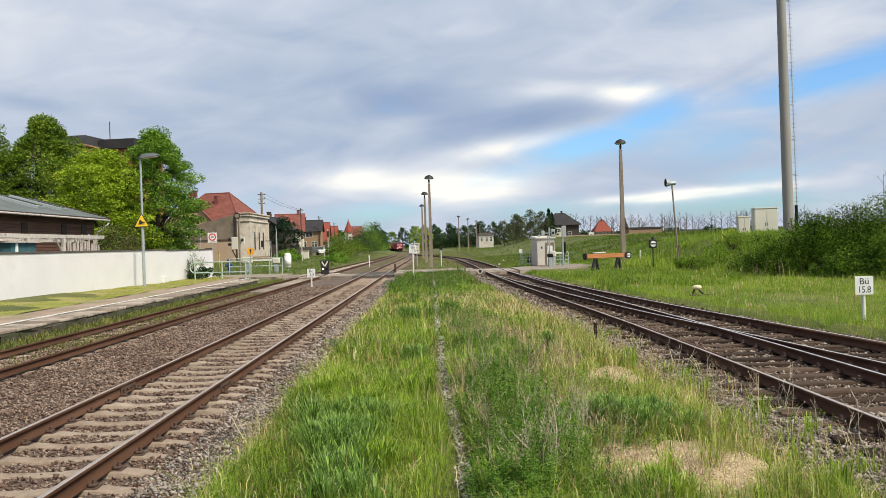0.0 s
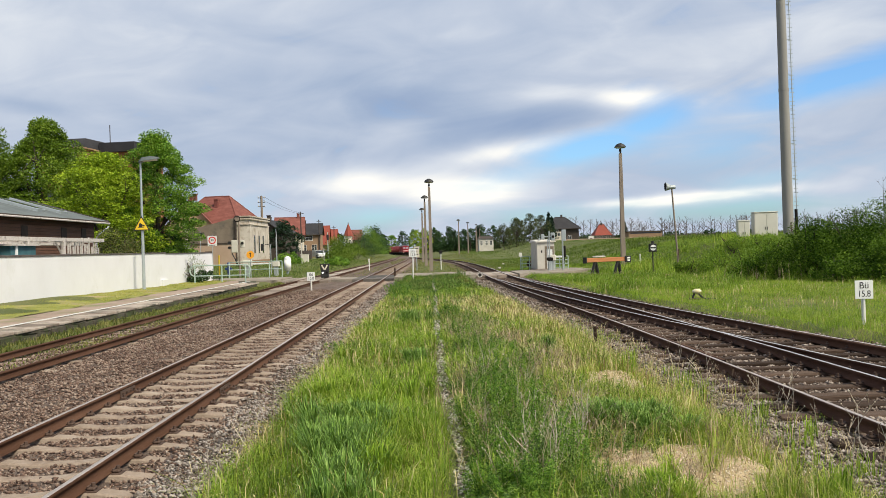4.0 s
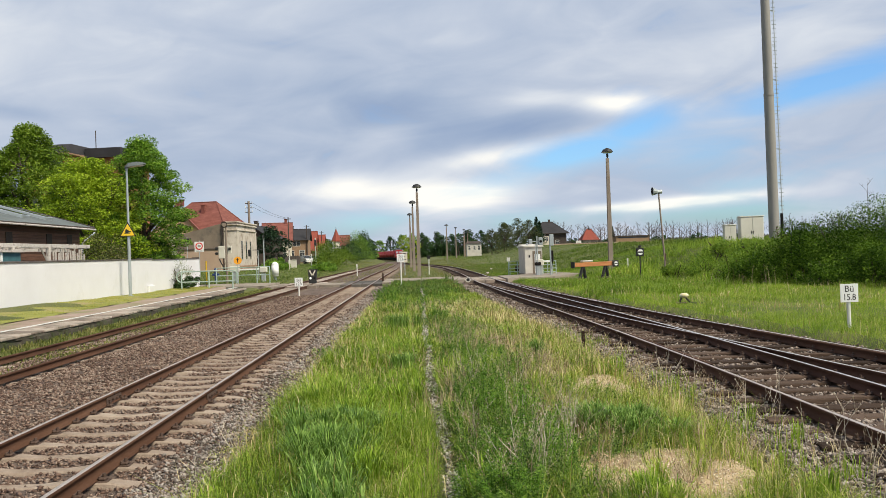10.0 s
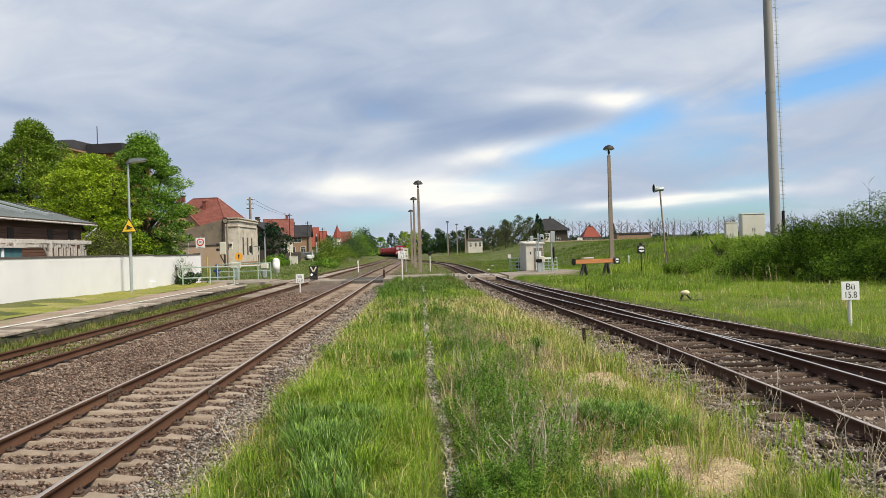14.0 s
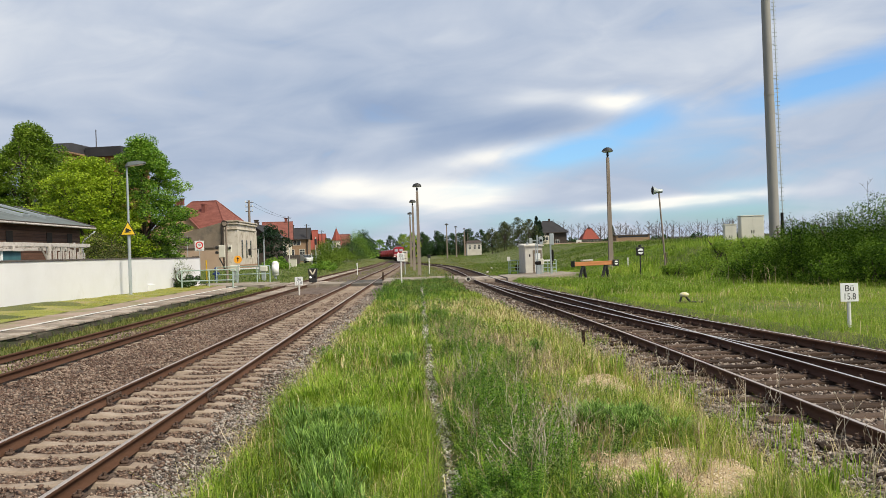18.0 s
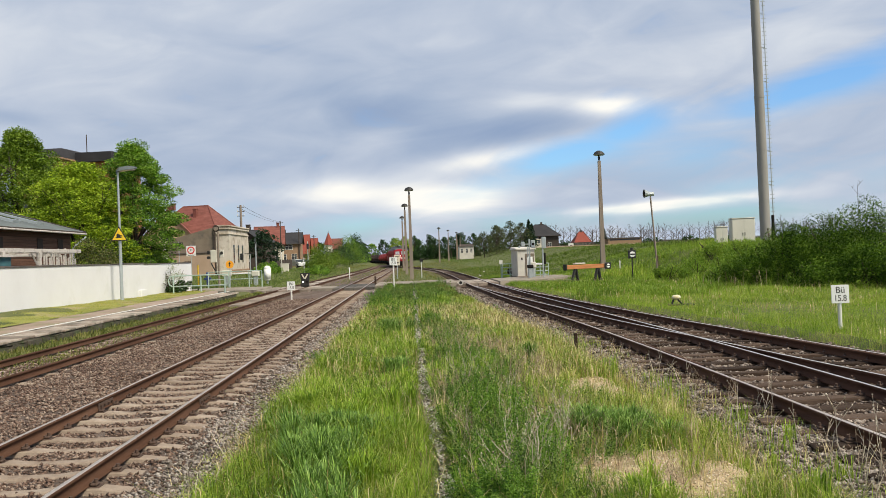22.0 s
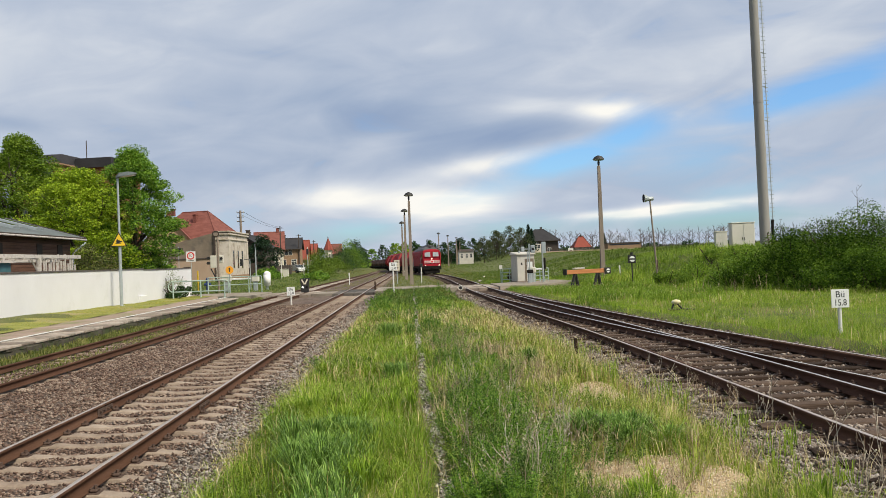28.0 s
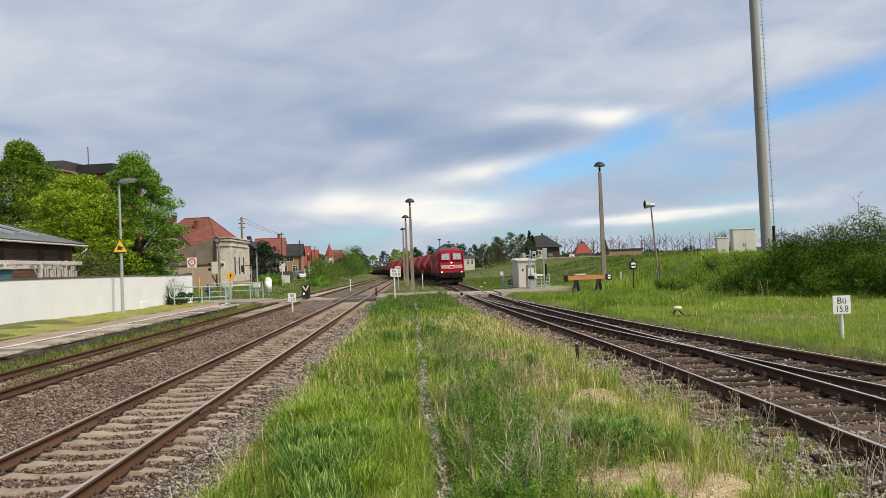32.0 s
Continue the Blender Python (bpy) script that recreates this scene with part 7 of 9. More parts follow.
def hopper(material, label):
    """Bogie hopper wagon with slanted sides and a rounded roof."""
    t = thing("hopper_wagon", 0, 0, 0, 0, label, "freight wagon", "wagons of the freight train")
    prof = [(0.0, 1.25), (0.80, 1.25), (1.40, 2.05), (1.47, 2.25), (1.47, 2.50), (1.43, 2.62), (0.72, 3.80), (0.42, 4.0), (0, 4.06)]
    full = prof + [(-x, z) for x, z in prof[-2:0:-1]]

    def ring(y, slope):
        out = []
        for x, z in full:
            d = (z - 2.3) * slope * 2.0 if z > 2.3 else (2.3 - z) * slope * 1.0
            out.append((x, y + (d if y < 0 else -d), z))
        return out

    bm = B()
    hull(bm, [ring(-5.55, 0.42), ring(-5.42, 0.38), ring(5.42, 0.38), ring(5.55, 0.42)])
    part("body", bm, material, t)
    bm = B()
    hull(bm, [[(x, y, z) for x, z in ((0.70, 3.86), (0.44, 4.08), (0, 4.14), (-0.44, 4.08), (-0.70, 3.86), (-0.4, 3.9), (0.4, 3.9))] for y in (-3.0, 3.0)])
    part("roof_hatch", bm, material, t)
    for s in (-1, 1):
        for k in range(6):
            y = -2.9 + k * 1.16
            bm = B()
            pts = [(x * 1.0, z) for x, z in prof[1:7]]
            for (xa, za), (xb, zb) in zip(pts, pts[1:]):
                rod(bm, (s * xa, y, za), (s * xb, y, zb), 0.04, seg=4)
            part("side_rib", bm, material, t)
        bm = B()
        box(bm, s * 1.05 - 0.09, s * 1.05 + 0.09, -6.0, 6.0, 0.95, 1.22, 0.02)
        part("sole_bar", bm, M["underframe"], t)
        bm = B()
        box(bm, s * 1.485 - 0.01, s * 1.485 + 0.01, -0.35, 0.35, 2.36, 2.62)
        part("data_panel", bm, M["underframe"], t)
    for e in (-1, 1):
        bm = B()
        box(bm, -1.25, 1.25, e * 6.0 - 0.1, e * 6.0 + 0.1, 0.85, 1.2, 0.02)
        part("headstock", bm, M["underframe"], t)
        buffers(t, e * 6.0, e)
        bm = B()
        for s in (-0.25, 0.25):
            rod(bm, (0.85 + s, e * 5.75, 1.1), (0.85 + s, e * 5.6, 2.3), 0.02, seg=5)
        for k in range(8):
            f = k / 8 + 0.06
            rod(bm, (0.6, e * (5.75 - 0.15 * f), 1.1 + 1.2 * f), (1.1, e * (5.75 - 0.15 * f), 1.1 + 1.2 * f), 0.014, seg=5)
        part("ladder", bm, M["galv"], t)
        bm = B()
        box(bm, -1.1, 1.1, min(e * 5.9, e * 5.3), max(e * 5.9, e * 5.3), 1.2, 1.26)
        for s in (-1, 1):
            rod(bm, (s * 1.0, e * 5.8, 1.2), (s * 0.9, e * 4.9, 2.4), 0.05, seg=5)
        part("end_platform", bm, M["underframe"], t)
        bogie(t, e * 4.1, 1.4, (-0.9, 0.9), 0.46)
    bm = B()
    for y in (-2.2, 2.2):
        hull(bm, [[(-0.75, y - 1.2, 1.3), (0.75, y - 1.2, 1.3), (0.75, y + 1.2, 1.3), (-0.75, y + 1.2, 1.3)], [(-1.0, y - 0.4, 0.5), (1.0, y - 0.4, 0.5), (1.0, y + 0.4, 0.5), (-1.0, y + 0.4, 0.5)]])
    part("discharge_chute", bm, M["underframe"], t)
    return t


TRAIN = []
loco = locomotive()
TRAIN.append((loco, 10.3, 6.2))
first = hopper(M["red_wagon"], "dusty red hopper wagon with slanted sides")
brown = hopper(M["brown_wagon"], "dark brown hopper wagon with slanted sides")
reach = 20.6
for k in range(27):
    if k in (0, 13):
        w = first if k == 0 else brown
    else:
        w = copy_thing(first if k < 13 else brown, Matrix.Identity(4))
    TRAIN.append((w, reach + 6.55, 4.1))
    reach += 13.1

# length along the freight track, counted from y = 0
_fy = np.arange(0.0, 740.0, 1.0)
_fx = at(FREIGHT, _fy)
_fs = np.concatenate(([0], np.cumsum(np.hypot(np.diff(_fx), np.diff(_fy)))))


def on_track(s):
    y = float(np.interp(s, _fs, _fy))
    return float(at(FREIGHT, y)), y


def vehicle_pose(s, half):
    xa, ya = on_track(s - half)
    xb, yb = on_track(s + half)
    return pose((xa + xb) / 2, (ya + yb) / 2, float(dip((ya + yb) / 2)), 0, 0, math.degrees(math.atan2(-(xb - xa), yb - ya)))


NOSE = [(0, 381), (2, 362), (3.5, 348), (6, 325), (8, 307), (10, 289), (12, 271), (14, 253), (17, 226), (19, 208), (21, 190), (24, 163), (25, 154), (28, 127), (30, 109.5), (32, 91)]


def motions():
    times = [0.5 * i for i in range(65)]
    for ob, behind, half in TRAIN:
        rows = []
        for t in times:
            y = float(np.interp(t, [n[0] for n in NOSE], [n[1] for n in NOSE]))
            s = float(np.interp(y, _fy, _fs)) + behind
            rows.append((t, vehicle_pose(s, half)))
        walk(ob, rows)


# ------------------------------------------------------------------ vegetation
def blades(name, x, y, z, h, w, bend, material, label, category, seed, kind="stuff", thin=False, out=None):
    """Grass: each blade a narrow bent strip that tapers to a point."""
    r = np.random.default_rng(seed)
    n = len(x)
    a = r.uniform(0, 6.283, n) if out is None else out - 1.57 + r.normal(0, 0.6, n)
    side = np.stack([np.cos(a), np.sin(a), np.zeros(n)], 1) * (w / 2)[:, None]
    lean_a = a + 1.57 + r.normal(0, 0.5, n)
    lean = np.stack([np.cos(lean_a), np.sin(lean_a), np.zeros(n)], 1) * (h * bend * r.uniform(0.1, 1.0, n))[:, None]
    P = np.stack([x, y, z - 0.02], 1)
    up = np.zeros((n, 3))
    up[:, 2] = h
    if thin:
        V = np.stack([P - side, P + side, P + up * np.sqrt(np.clip(1 - (bend * 0.5) ** 2, 0.3, 1)) + lean], 1)
        F = [np.arange(n * 3).reshape(n, 3)]
    else:
        mid = P + up * 0.62 + lean * 0.30
        droop = np.clip(1 - 0.42 * bend * r.uniform(0.0, 1.25, n), 0.35, 1)
        V = np.stack([P - side, P + side, mid + side * 0.8, mid - side * 0.8, P + up * droop[:, None] + lean], 1)
        i = np.arange(n)[:, None] * 5
        F = [np.concatenate([i, i + 1, i + 2, i + 3], 1), np.concatenate([i + 3, i + 2, i + 4], 1)]
    me = fast_mesh(name, V.reshape(-1, 3), F)
    me.materials.append(material)
    return tagged(new(name, me), label, category, kind=kind)


def strip_edges(y):
    return at(MAIN, y) + 1.52 - 0.30 * (1 - step(7.0, 12.0, y)) + 0.10 * np.sin(y * 1.3) + 0.08 * np.sin(y * 2.9), at(FREIGHT, y) - 1.50 + 0.45 * np.sin(y * 1.7 + 1) * np.sin(y * 0.63)


def trough_x(y):
    return 0.075 + 0.14 * np.exp(-(np.asarray(y, float) - 7.0) / 5.0) + 0.02 * np.sin(np.asarray(y, float) * 0.9)


def bare(x, y):
    """How bare the ground is, 0 to 1: the sandy patch and the stony shoulders."""
    rag = 0.38 * wobble(x, y, 3.4, 2) + 0.22 * wobble(x, y, 8.0, 6)
    patch = (1.05 + rag) * np.exp(-(((x - 2.0 + 0.10 * (y - 7)) / 0.80) ** 2 + ((y - 6.9) / 0.85) ** 2)) + (0.95 + rag) * np.exp(-(((x - 2.6) / 0.75) ** 2 + ((y - 11.3) / 1.3) ** 2))
    l, r_ = strip_edges(y)
    edge = (1 - step(0.0, 0.55, x - l)) + (1 - step(0.0, 0.9, r_ - x)) * 0.8
    lid = (1.05 + 0.25 * wobble(x, y, 1.1, 1)) * np.exp(-((x - trough_x(y)) / 0.12) ** 4)
    return np.clip(patch * 1.15 + edge + lid, 0, 1)


def scatter(x0, x1, y0, y1, n, seed, keep=None):
    r = np.random.default_rng(seed)
    x, y = r.uniform(x0, x1, n), r.uniform(y0, y1, n)
    if keep is not None:
        ok = r.random(n) < keep(x, y)
        x, y = x[ok], y[ok]
    return x, y, r


def in_strip(x, y):
    l, r_ = strip_edges(y)
    return ((x > l) & (x < r_)) * (1 - bare(x, y)) * (0.45 + 0.55 * (wobble(x, y, 1.1, 7) > -0.45))


def clumps(x0, x1, y0, y1, count, per, radius, seed, keep):
    """Roots gathered in clumps: places, outward directions and a height factor for each blade."""
    cx, cy, r = scatter(x0, x1, y0, y1, count, seed, keep)
    n = len(cx)
    size = r.uniform(0.6, 1.5, n)
    k = np.repeat(np.arange(n), per)
    a, q = r.uniform(0, 6.283, len(k)), np.abs(r.normal(0, 0.6, len(k)))
    d = q * radius * size[k]
    return cx[k] + np.cos(a) * d, cy[k] + np.sin(a) * d, a, size[k] * (1.1 - 0.25 * np.clip(q, 0, 1.5)), r


def grass_kinds(x, y, far):
    """Which blades are deep green, which fresh, which yellowing, in ragged patches."""
    edge = (x > 1.75 + 0.6 * wobble(x, y, 0.9, 2)) | (x < strip_edges(y)[0] + 0.55 + 0.25 * wobble(x, y, 1.9, 5))
    deep = (wobble(x, y, 1.5, 11) + 0.5 * wobble(x, y, 4.0, 3) > 0.12) & ~edge
    pale = edge | ((wobble(x, y, 1.2, 17) > 0.45) & ~deep)
    fresh = ~deep & ~pale
    return ((fresh, "grass" if not far else "far_weed", "bright green long grass between the tracks"), (deep, "grass_lush" if not far else "far_weed", "deep green grass in patches between the tracks"),
            (pale, "grass_pale" if not far else "moss_blade", "yellowing thin grass on the strip"))


for y0, y1, count, per, radius, h, w, seed in ((4.8, 11, 1500, 54, 0.10, 0.33, 0.0046, 71), (11, 20, 1700, 44, 0.13, 0.31, 0.0075, 72), (20, 36, 1500, 34, 0.18, 0.28, 0.013, 73), (36, 56, 1700, 22, 0.16, 0.26, 0.016, 74)):
    x, y, a, f, r = clumps(-2.8, 4.6, y0, y1, count, per, radius, seed, in_strip)
    ok = np.abs(x - trough_x(y)) > 0.10
    x, y, a, f = x[ok], y[ok], a[ok], f[ok]
    hh, ww = h * f * r.uniform(0.45, 1.15, len(x)) * (0.85 + 0.4 * wobble(x, y, 1.3, 21)) * (0.35 + 0.65 * step(0.1, 0.85, x - strip_edges(y)[0])), np.full(len(x), w) * r.uniform(0.6, 1.4, len(x))
    for side, m, lab in grass_kinds(x, y, y0 > 30):
        blades("grass", x[side], y[side], ground_z(x[side], y[side]), hh[side], ww[side], 1.2, M[m], lab, "grass", seed, out=a[side])
for y0, y1, n, h0, h1, w, seed in ((4.8, 11, 62000, 0.05, 0.22, 0.0045, 21), (11, 20, 48000, 0.07, 0.22, 0.0075, 22), (20, 36, 34000, 0.08, 0.24, 0.014, 23), (36, 56, 26000, 0.08, 0.24, 0.016, 24)):
    x, y, r = scatter(-2.9, 4.8, y0, y1, n, seed, in_strip)
    h = r.uniform(h0, h1, len(x)) * (0.75 + 0.45 * wobble(x, y, 0.7, 4)) * (0.35 + 0.65 * step(0.1, 0.85, x - strip_edges(y)[0]))
    ww = np.full(len(x), w) * r.uniform(0.6, 1.4, len(x))
    for side, m, lab in grass_kinds(x, y, y0 > 30):
        blades("grass", x[side], y[side], ground_z(x[side], y[side]), h[side], ww[side], 1.15, M[m], lab, "grass", seed)
x, y, r = scatter(-2.4, 4.3, -13, 4.8, 30000, 25, in_strip)
blades("grass", x, y, ground_z(x, y), r.uniform(0.08, 0.26, len(x)), np.full(len(x), 0.012), 1.0, M["grass"], "long grass of the strip behind the viewpoint", "grass", 26, thin=True)
# dry stalks among it
x, y, r = scatter(-2.6, 4.6, 4.8, 30, 34000, 31, lambda x, y: np.clip(in_strip(x, y) * (0.45 + 0.55 * step(0.2, 2.5, x)), 0, 1) + 0.14 * (bare(x, y) > 0.3) * (np.abs(x - trough_x(y)) > 0.3) * (x > strip_edges(y)[0]) * (x < strip_edges(y)[1] + 0.3))
blades("dry_grass", x, y, ground_z(x, y), r.uniform(0.12, 0.45, len(x)), np.full(len(x), 0.004) * (1 + y / 12), 0.9, M["grass_dry"], "pale dry grass stalks", "grass", 32)
x, y, r = scatter(-2.75, -1.5, 5.0, 40, 16000, 131, lambda x, y: np.exp(-((x - strip_edges(y)[0] - 0.35) / 0.35) ** 2))
blades("dry_grass", x, y, ground_z(x, y), r.uniform(0.05, 0.28, len(x)), np.full(len(x), 0.004) * (1 + y / 12), 1.0, M["grass_dry"], "straw-coloured grass along the ballast shoulder", "grass", 132)
x, y, r = scatter(-2.6, -1.5, 5.2, 26, 30000, 133, lambda x, y: step(-2.6, -2.0, x + 0.22 * wobble(x, y, 2.2, 4) + 0.12 * step(10, 20, y)) * np.clip(0.55 + 0.9 * wobble(x, y, 2.6, 9), 0, 1))
fz = np.maximum(ground_z(x, y), bed(x, y))
for side, m in ((r.random(len(x)) < 0.55, "grass_pale"), (r.random(len(x)) < 0.3, "grass_dry")):
    blades("grass", x[side], y[side], fz[side], r.uniform(0.03, 0.14, int(side.sum())), np.full(int(side.sum()), 0.004) * (1 + y[side] / 16), 1.1, M[m], "sparse yellowish grass creeping over the ballast shoulder", "grass", 134)
# grass fringe along the platform line
x, y, r = scatter(-10.12, -9.25, 8, 54, 26000, 33)
blades("grass", x, y, verge(x, y), r.uniform(0.04, 0.18, len(x)), np.full(len(x), 0.016), 0.7, M["moss_blade"], "grass growing under the platform edge", "grass", 34)
x, y, r = scatter(-9.2, -7.8, 12, 54, 16000, 35, lambda x, y: 0.30 + 0.75 * (wobble(x, y, 0.5, 1) > 0.0))
blades("grass", x, y, np.full(len(x), -0.22), r.uniform(0.05, 0.16, len(x)), np.full(len(x), 0.022), 0.7, M["moss_blade"], "weeds between the rusty rails", "grass", 36)
# turf on the platform
x, y, r = scatter(-15.45, -12.8, 16, 53, 60000, 37, lambda x, y: np.clip(0.7 + 0.5 * wobble(x, y, 0.8, 3), 0, 1))
blades("grass", x, y, turf(x, y), r.uniform(0.02, 0.07, len(x)), np.full(len(x), 0.014), 0.9, leafy("short_turf", [(0.21, 0.22, 0.03), (0.33, 0.33, 0.05), (0.45, 0.41, 0.10)], 0.7, 0.7, 0.6, 0.2), "short yellowish turf", "grass", 38, thin=True)
# meadow right of the siding
def in_meadow(x, y):
    return (x > np.maximum(at(BRANCH, np.minimum(y, 59)), at(FREIGHT, y)) + 1.75) * 1.0


for x0, x1, y0, y1, n, h0, h1, w, seed in ((7, 22, 12, 26, 130000, 0.05, 0.22, 0.006, 41), (6, 24, 26, 44, 150000, 0.07, 0.26, 0.009, 42), (5, 30, 44, 75, 190000, 0.10, 0.30, 0.014, 43), (6, 60, 75, 120, 90000, 0.12, 0.30, 0.03, 44), (6, 80, 120, 320, 130000, 0.06, 0.18, 0.06, 49)):
    x, y, r = scatter(x0, x1, y0, y1, n, seed, lambda a, b: in_meadow(a, b) * ~((b > 55) & (b < 66) & (a < 11.5)))
    blades("grass", x, y, ground_z(x, y), r.uniform(h0, h1, len(x)) * (0.8 + 0.4 * wobble(x, y, 0.4, 9)), np.full(len(x), w) * r.uniform(0.7, 1.3, len(x)), 0.7, M["grass_deep"] if y0 < 40 else M["grass_bank"] if y0 < 70 else M["grass_far"], "lush meadow grass beside the siding", "grass", seed, thin=True)
for x0, x1, y0, y1, count, per, radius, h, w, m, seed in ((8, 20, 14, 30, 260, 40, 0.25, 0.24, 0.006, "grass_bank", 241), (7, 26, 34, 60, 1500, 40, 0.5, 0.42, 0.012, "grass_bank", 242), (9, 24, 14, 34, 400, 30, 0.25, 0.32, 0.006, "grass_pale", 243), (8, 50, 60, 120, 1200, 24, 0.8, 0.45, 0.03, "grass_far", 244)):
    x, y, a, f, r = clumps(x0, x1, y0, y1, count, per, radius, seed, lambda p, q: in_meadow(p, q) * ~((q > 54) & (q < 67) & (p < 12)) * (wobble(p, q, 0.5, 31) > -0.1))
    blades("grass", x, y, ground_z(x, y), h * f * r.uniform(0.5, 1.1, len(x)), np.full(len(x), w), 1.1, M[m], "darker rank clumps in the meadow" if m != "grass_pale" else "pale flowering grass in the meadow", "grass", seed, out=a)
x, y, r = scatter(7, 24, 12, 55, 9000, 145, lambda x, y: in_meadow(x, y) * (0.15 + 0.85 * (wobble(x, y, 0.7, 8) > 0.15)))
blades("dry_grass", x, y, ground_z(x, y), r.uniform(0.15, 0.42, len(x)), np.full(len(x), 0.005) * (1 + y / 18), 0.8, M["grass_dry"], "dry stalks standing in the meadow", "grass", 146)
# verge beyond the crossing
x, y, r = scatter(-14, 9, 64, 210, 52000, 45, lambda x, y: ((np.abs(x - at(MAIN, y)) > 1.35) & (np.abs(x - at(PLATFORM_LINE, y)) > 1.3) & (np.abs(x - at(FREIGHT, y)) > 1.35)) * (0.75 + 0.25 * (x > -3)))
blades("grass", x, y, np.maximum(ground_z(x, y), -0.21 + dip(y)), r.uniform(0.05, 0.2, len(x)), np.full(len(x), 0.04), 0.7, M["moss_blade"], "thin grass beyond the crossing", "grass", 46, thin=True)
x, y, r = scatter(-40, -10.5, 64, 150, 60000, 47, lambda x, y: 1.0 * (y < 100 + 0 * x) + 0.6 * (x > -20))
blades("grass", x, y, ground_z(x, y), r.uniform(0.10, 0.32, len(x)), np.full(len(x), 0.035), 0.7, M["far_weed"], "rough grass beside the street", "grass", 48, thin=True)


def leaf_cloud(centres, radii, per, size, seed, flat=0.7, shell=0.55, slim=0.55, level=0.5):
    """Leaf quads filling a cluster of blobs, thicker towards their skins."""
    r = np.random.default_rng(seed)
    C, R = np.repeat(centres, per, 0), np.repeat(radii, per, 0)
    n = len(C)
    d = r.normal(size=(n, 3))
    d /= np.linalg.norm(d, axis=1)[:, None]
    P = C + d * R * (shell + (1 - shell) * r.random(n) ** 0.6)[:, None] + r.normal(0, 0.06, (n, 3)) * R
    s = size * r.uniform(0.6, 1.4, n)
    u = r.normal(size=(n, 3))
    u[:, 2] *= flat
    u /= np.linalg.norm(u, axis=1)[:, None]
    k = r.normal(size=(n, 3))
    v = np.cross(u, k)
    v[:, 2] *= level
    v /= np.linalg.norm(v, axis=1)[:, None] + 1e-9
    u, v = u * s[:, None], v * (s * slim)[:, None]
    V = np.stack([P - u * 0.5, P + v * 0.5 - u * 0.05, P + u * 0.5, P - v * 0.5 - u * 0.05], 1).reshape(-1, 3)
    return V, np.arange(n * 4).reshape(n, 4)


def limbs(bm, base, r, height, spread, n, rnd, trunk=0.25, fork=0.35):
    top = Vector((0, 0, height * fork))
    rod(bm, (0, 0, -0.3), top, trunk, trunk * 0.75, 9)
    ends = []
    for i in range(n):
        a = 6.283 * i / n + rnd.uniform(-0.4, 0.4)
        e = rnd.uniform(0.55, 1.0)
        p = top + Vector((math.cos(a) * spread * e * 0.55, math.sin(a) * spread * e * 0.55, height * rnd.uniform(0.16, 0.36)))
        rod(bm, top - Vector((0, 0, rnd.uniform(0, height * 0.12))), p, trunk * 0.5, trunk * 0.28, 6)
        for j in range(3):
            q = p + Vector((rnd.uniform(-1, 1) * spread * 0.28, rnd.uniform(-1, 1) * spread * 0.28, height * rnd.uniform(0.06, 0.18)))
            rod(bm, p, q, trunk * 0.26, trunk * 0.08, 5)
            ends.append(q)
    rod(bm, top, (rnd.uniform(-.3, .3), rnd.uniform(-.3, .3), height * 0.86), trunk * 0.6, trunk * 0.12, 7)
    return ends


def tree(x, y, height, spread, leaves, material, label, seed, clumps=60, size=0.35, low=0.22, flat=0.7, wide=1.0, name="tree", clump_r=0.22, z=None, limb_n=6, trunk=None, squash=0.7):
    rnd = random.Random(seed)
    t = thing(name, x, y, float(ground_z(x, y)) if z is None else z, 0, label, "tree")
    bm = B()
    limbs(bm, (0, 0, 0), 0.2, height, spread, limb_n, rnd, trunk or height * 0.022)
    part("trunk", bm, M["bark"], t)
    C, R = [], []
    for i in range(clumps):
        f = (i + 0.5) / clumps
        zz = height * (low + (1 - low) * (f ** 0.9))
        g = (zz / height - low) / (1 - low)
        prof = math.sin(math.pi * min(1, 0.16 + 0.84 * g) ** 0.85) ** 0.7
        a = i * 2.39996 + rnd.uniform(-0.5, 0.5)
        rad = spread * prof * rnd.uniform(0.35, 1.0) ** 0.7
        C.append((math.cos(a) * rad, math.sin(a) * rad * wide, zz - height * 0.06 + rnd.uniform(-0.3, 0.3)))
        k = spread * clump_r * rnd.uniform(0.7, 1.5)
        R.append((k, k, k * squash))
    V, F = leaf_cloud(np.array(C), np.array(R), leaves // clumps, size, seed, flat)
    me = fast_mesh("crown", V, [F])
    me.materials.append(M[material])
    part_mesh("crown", me, t)
    return t


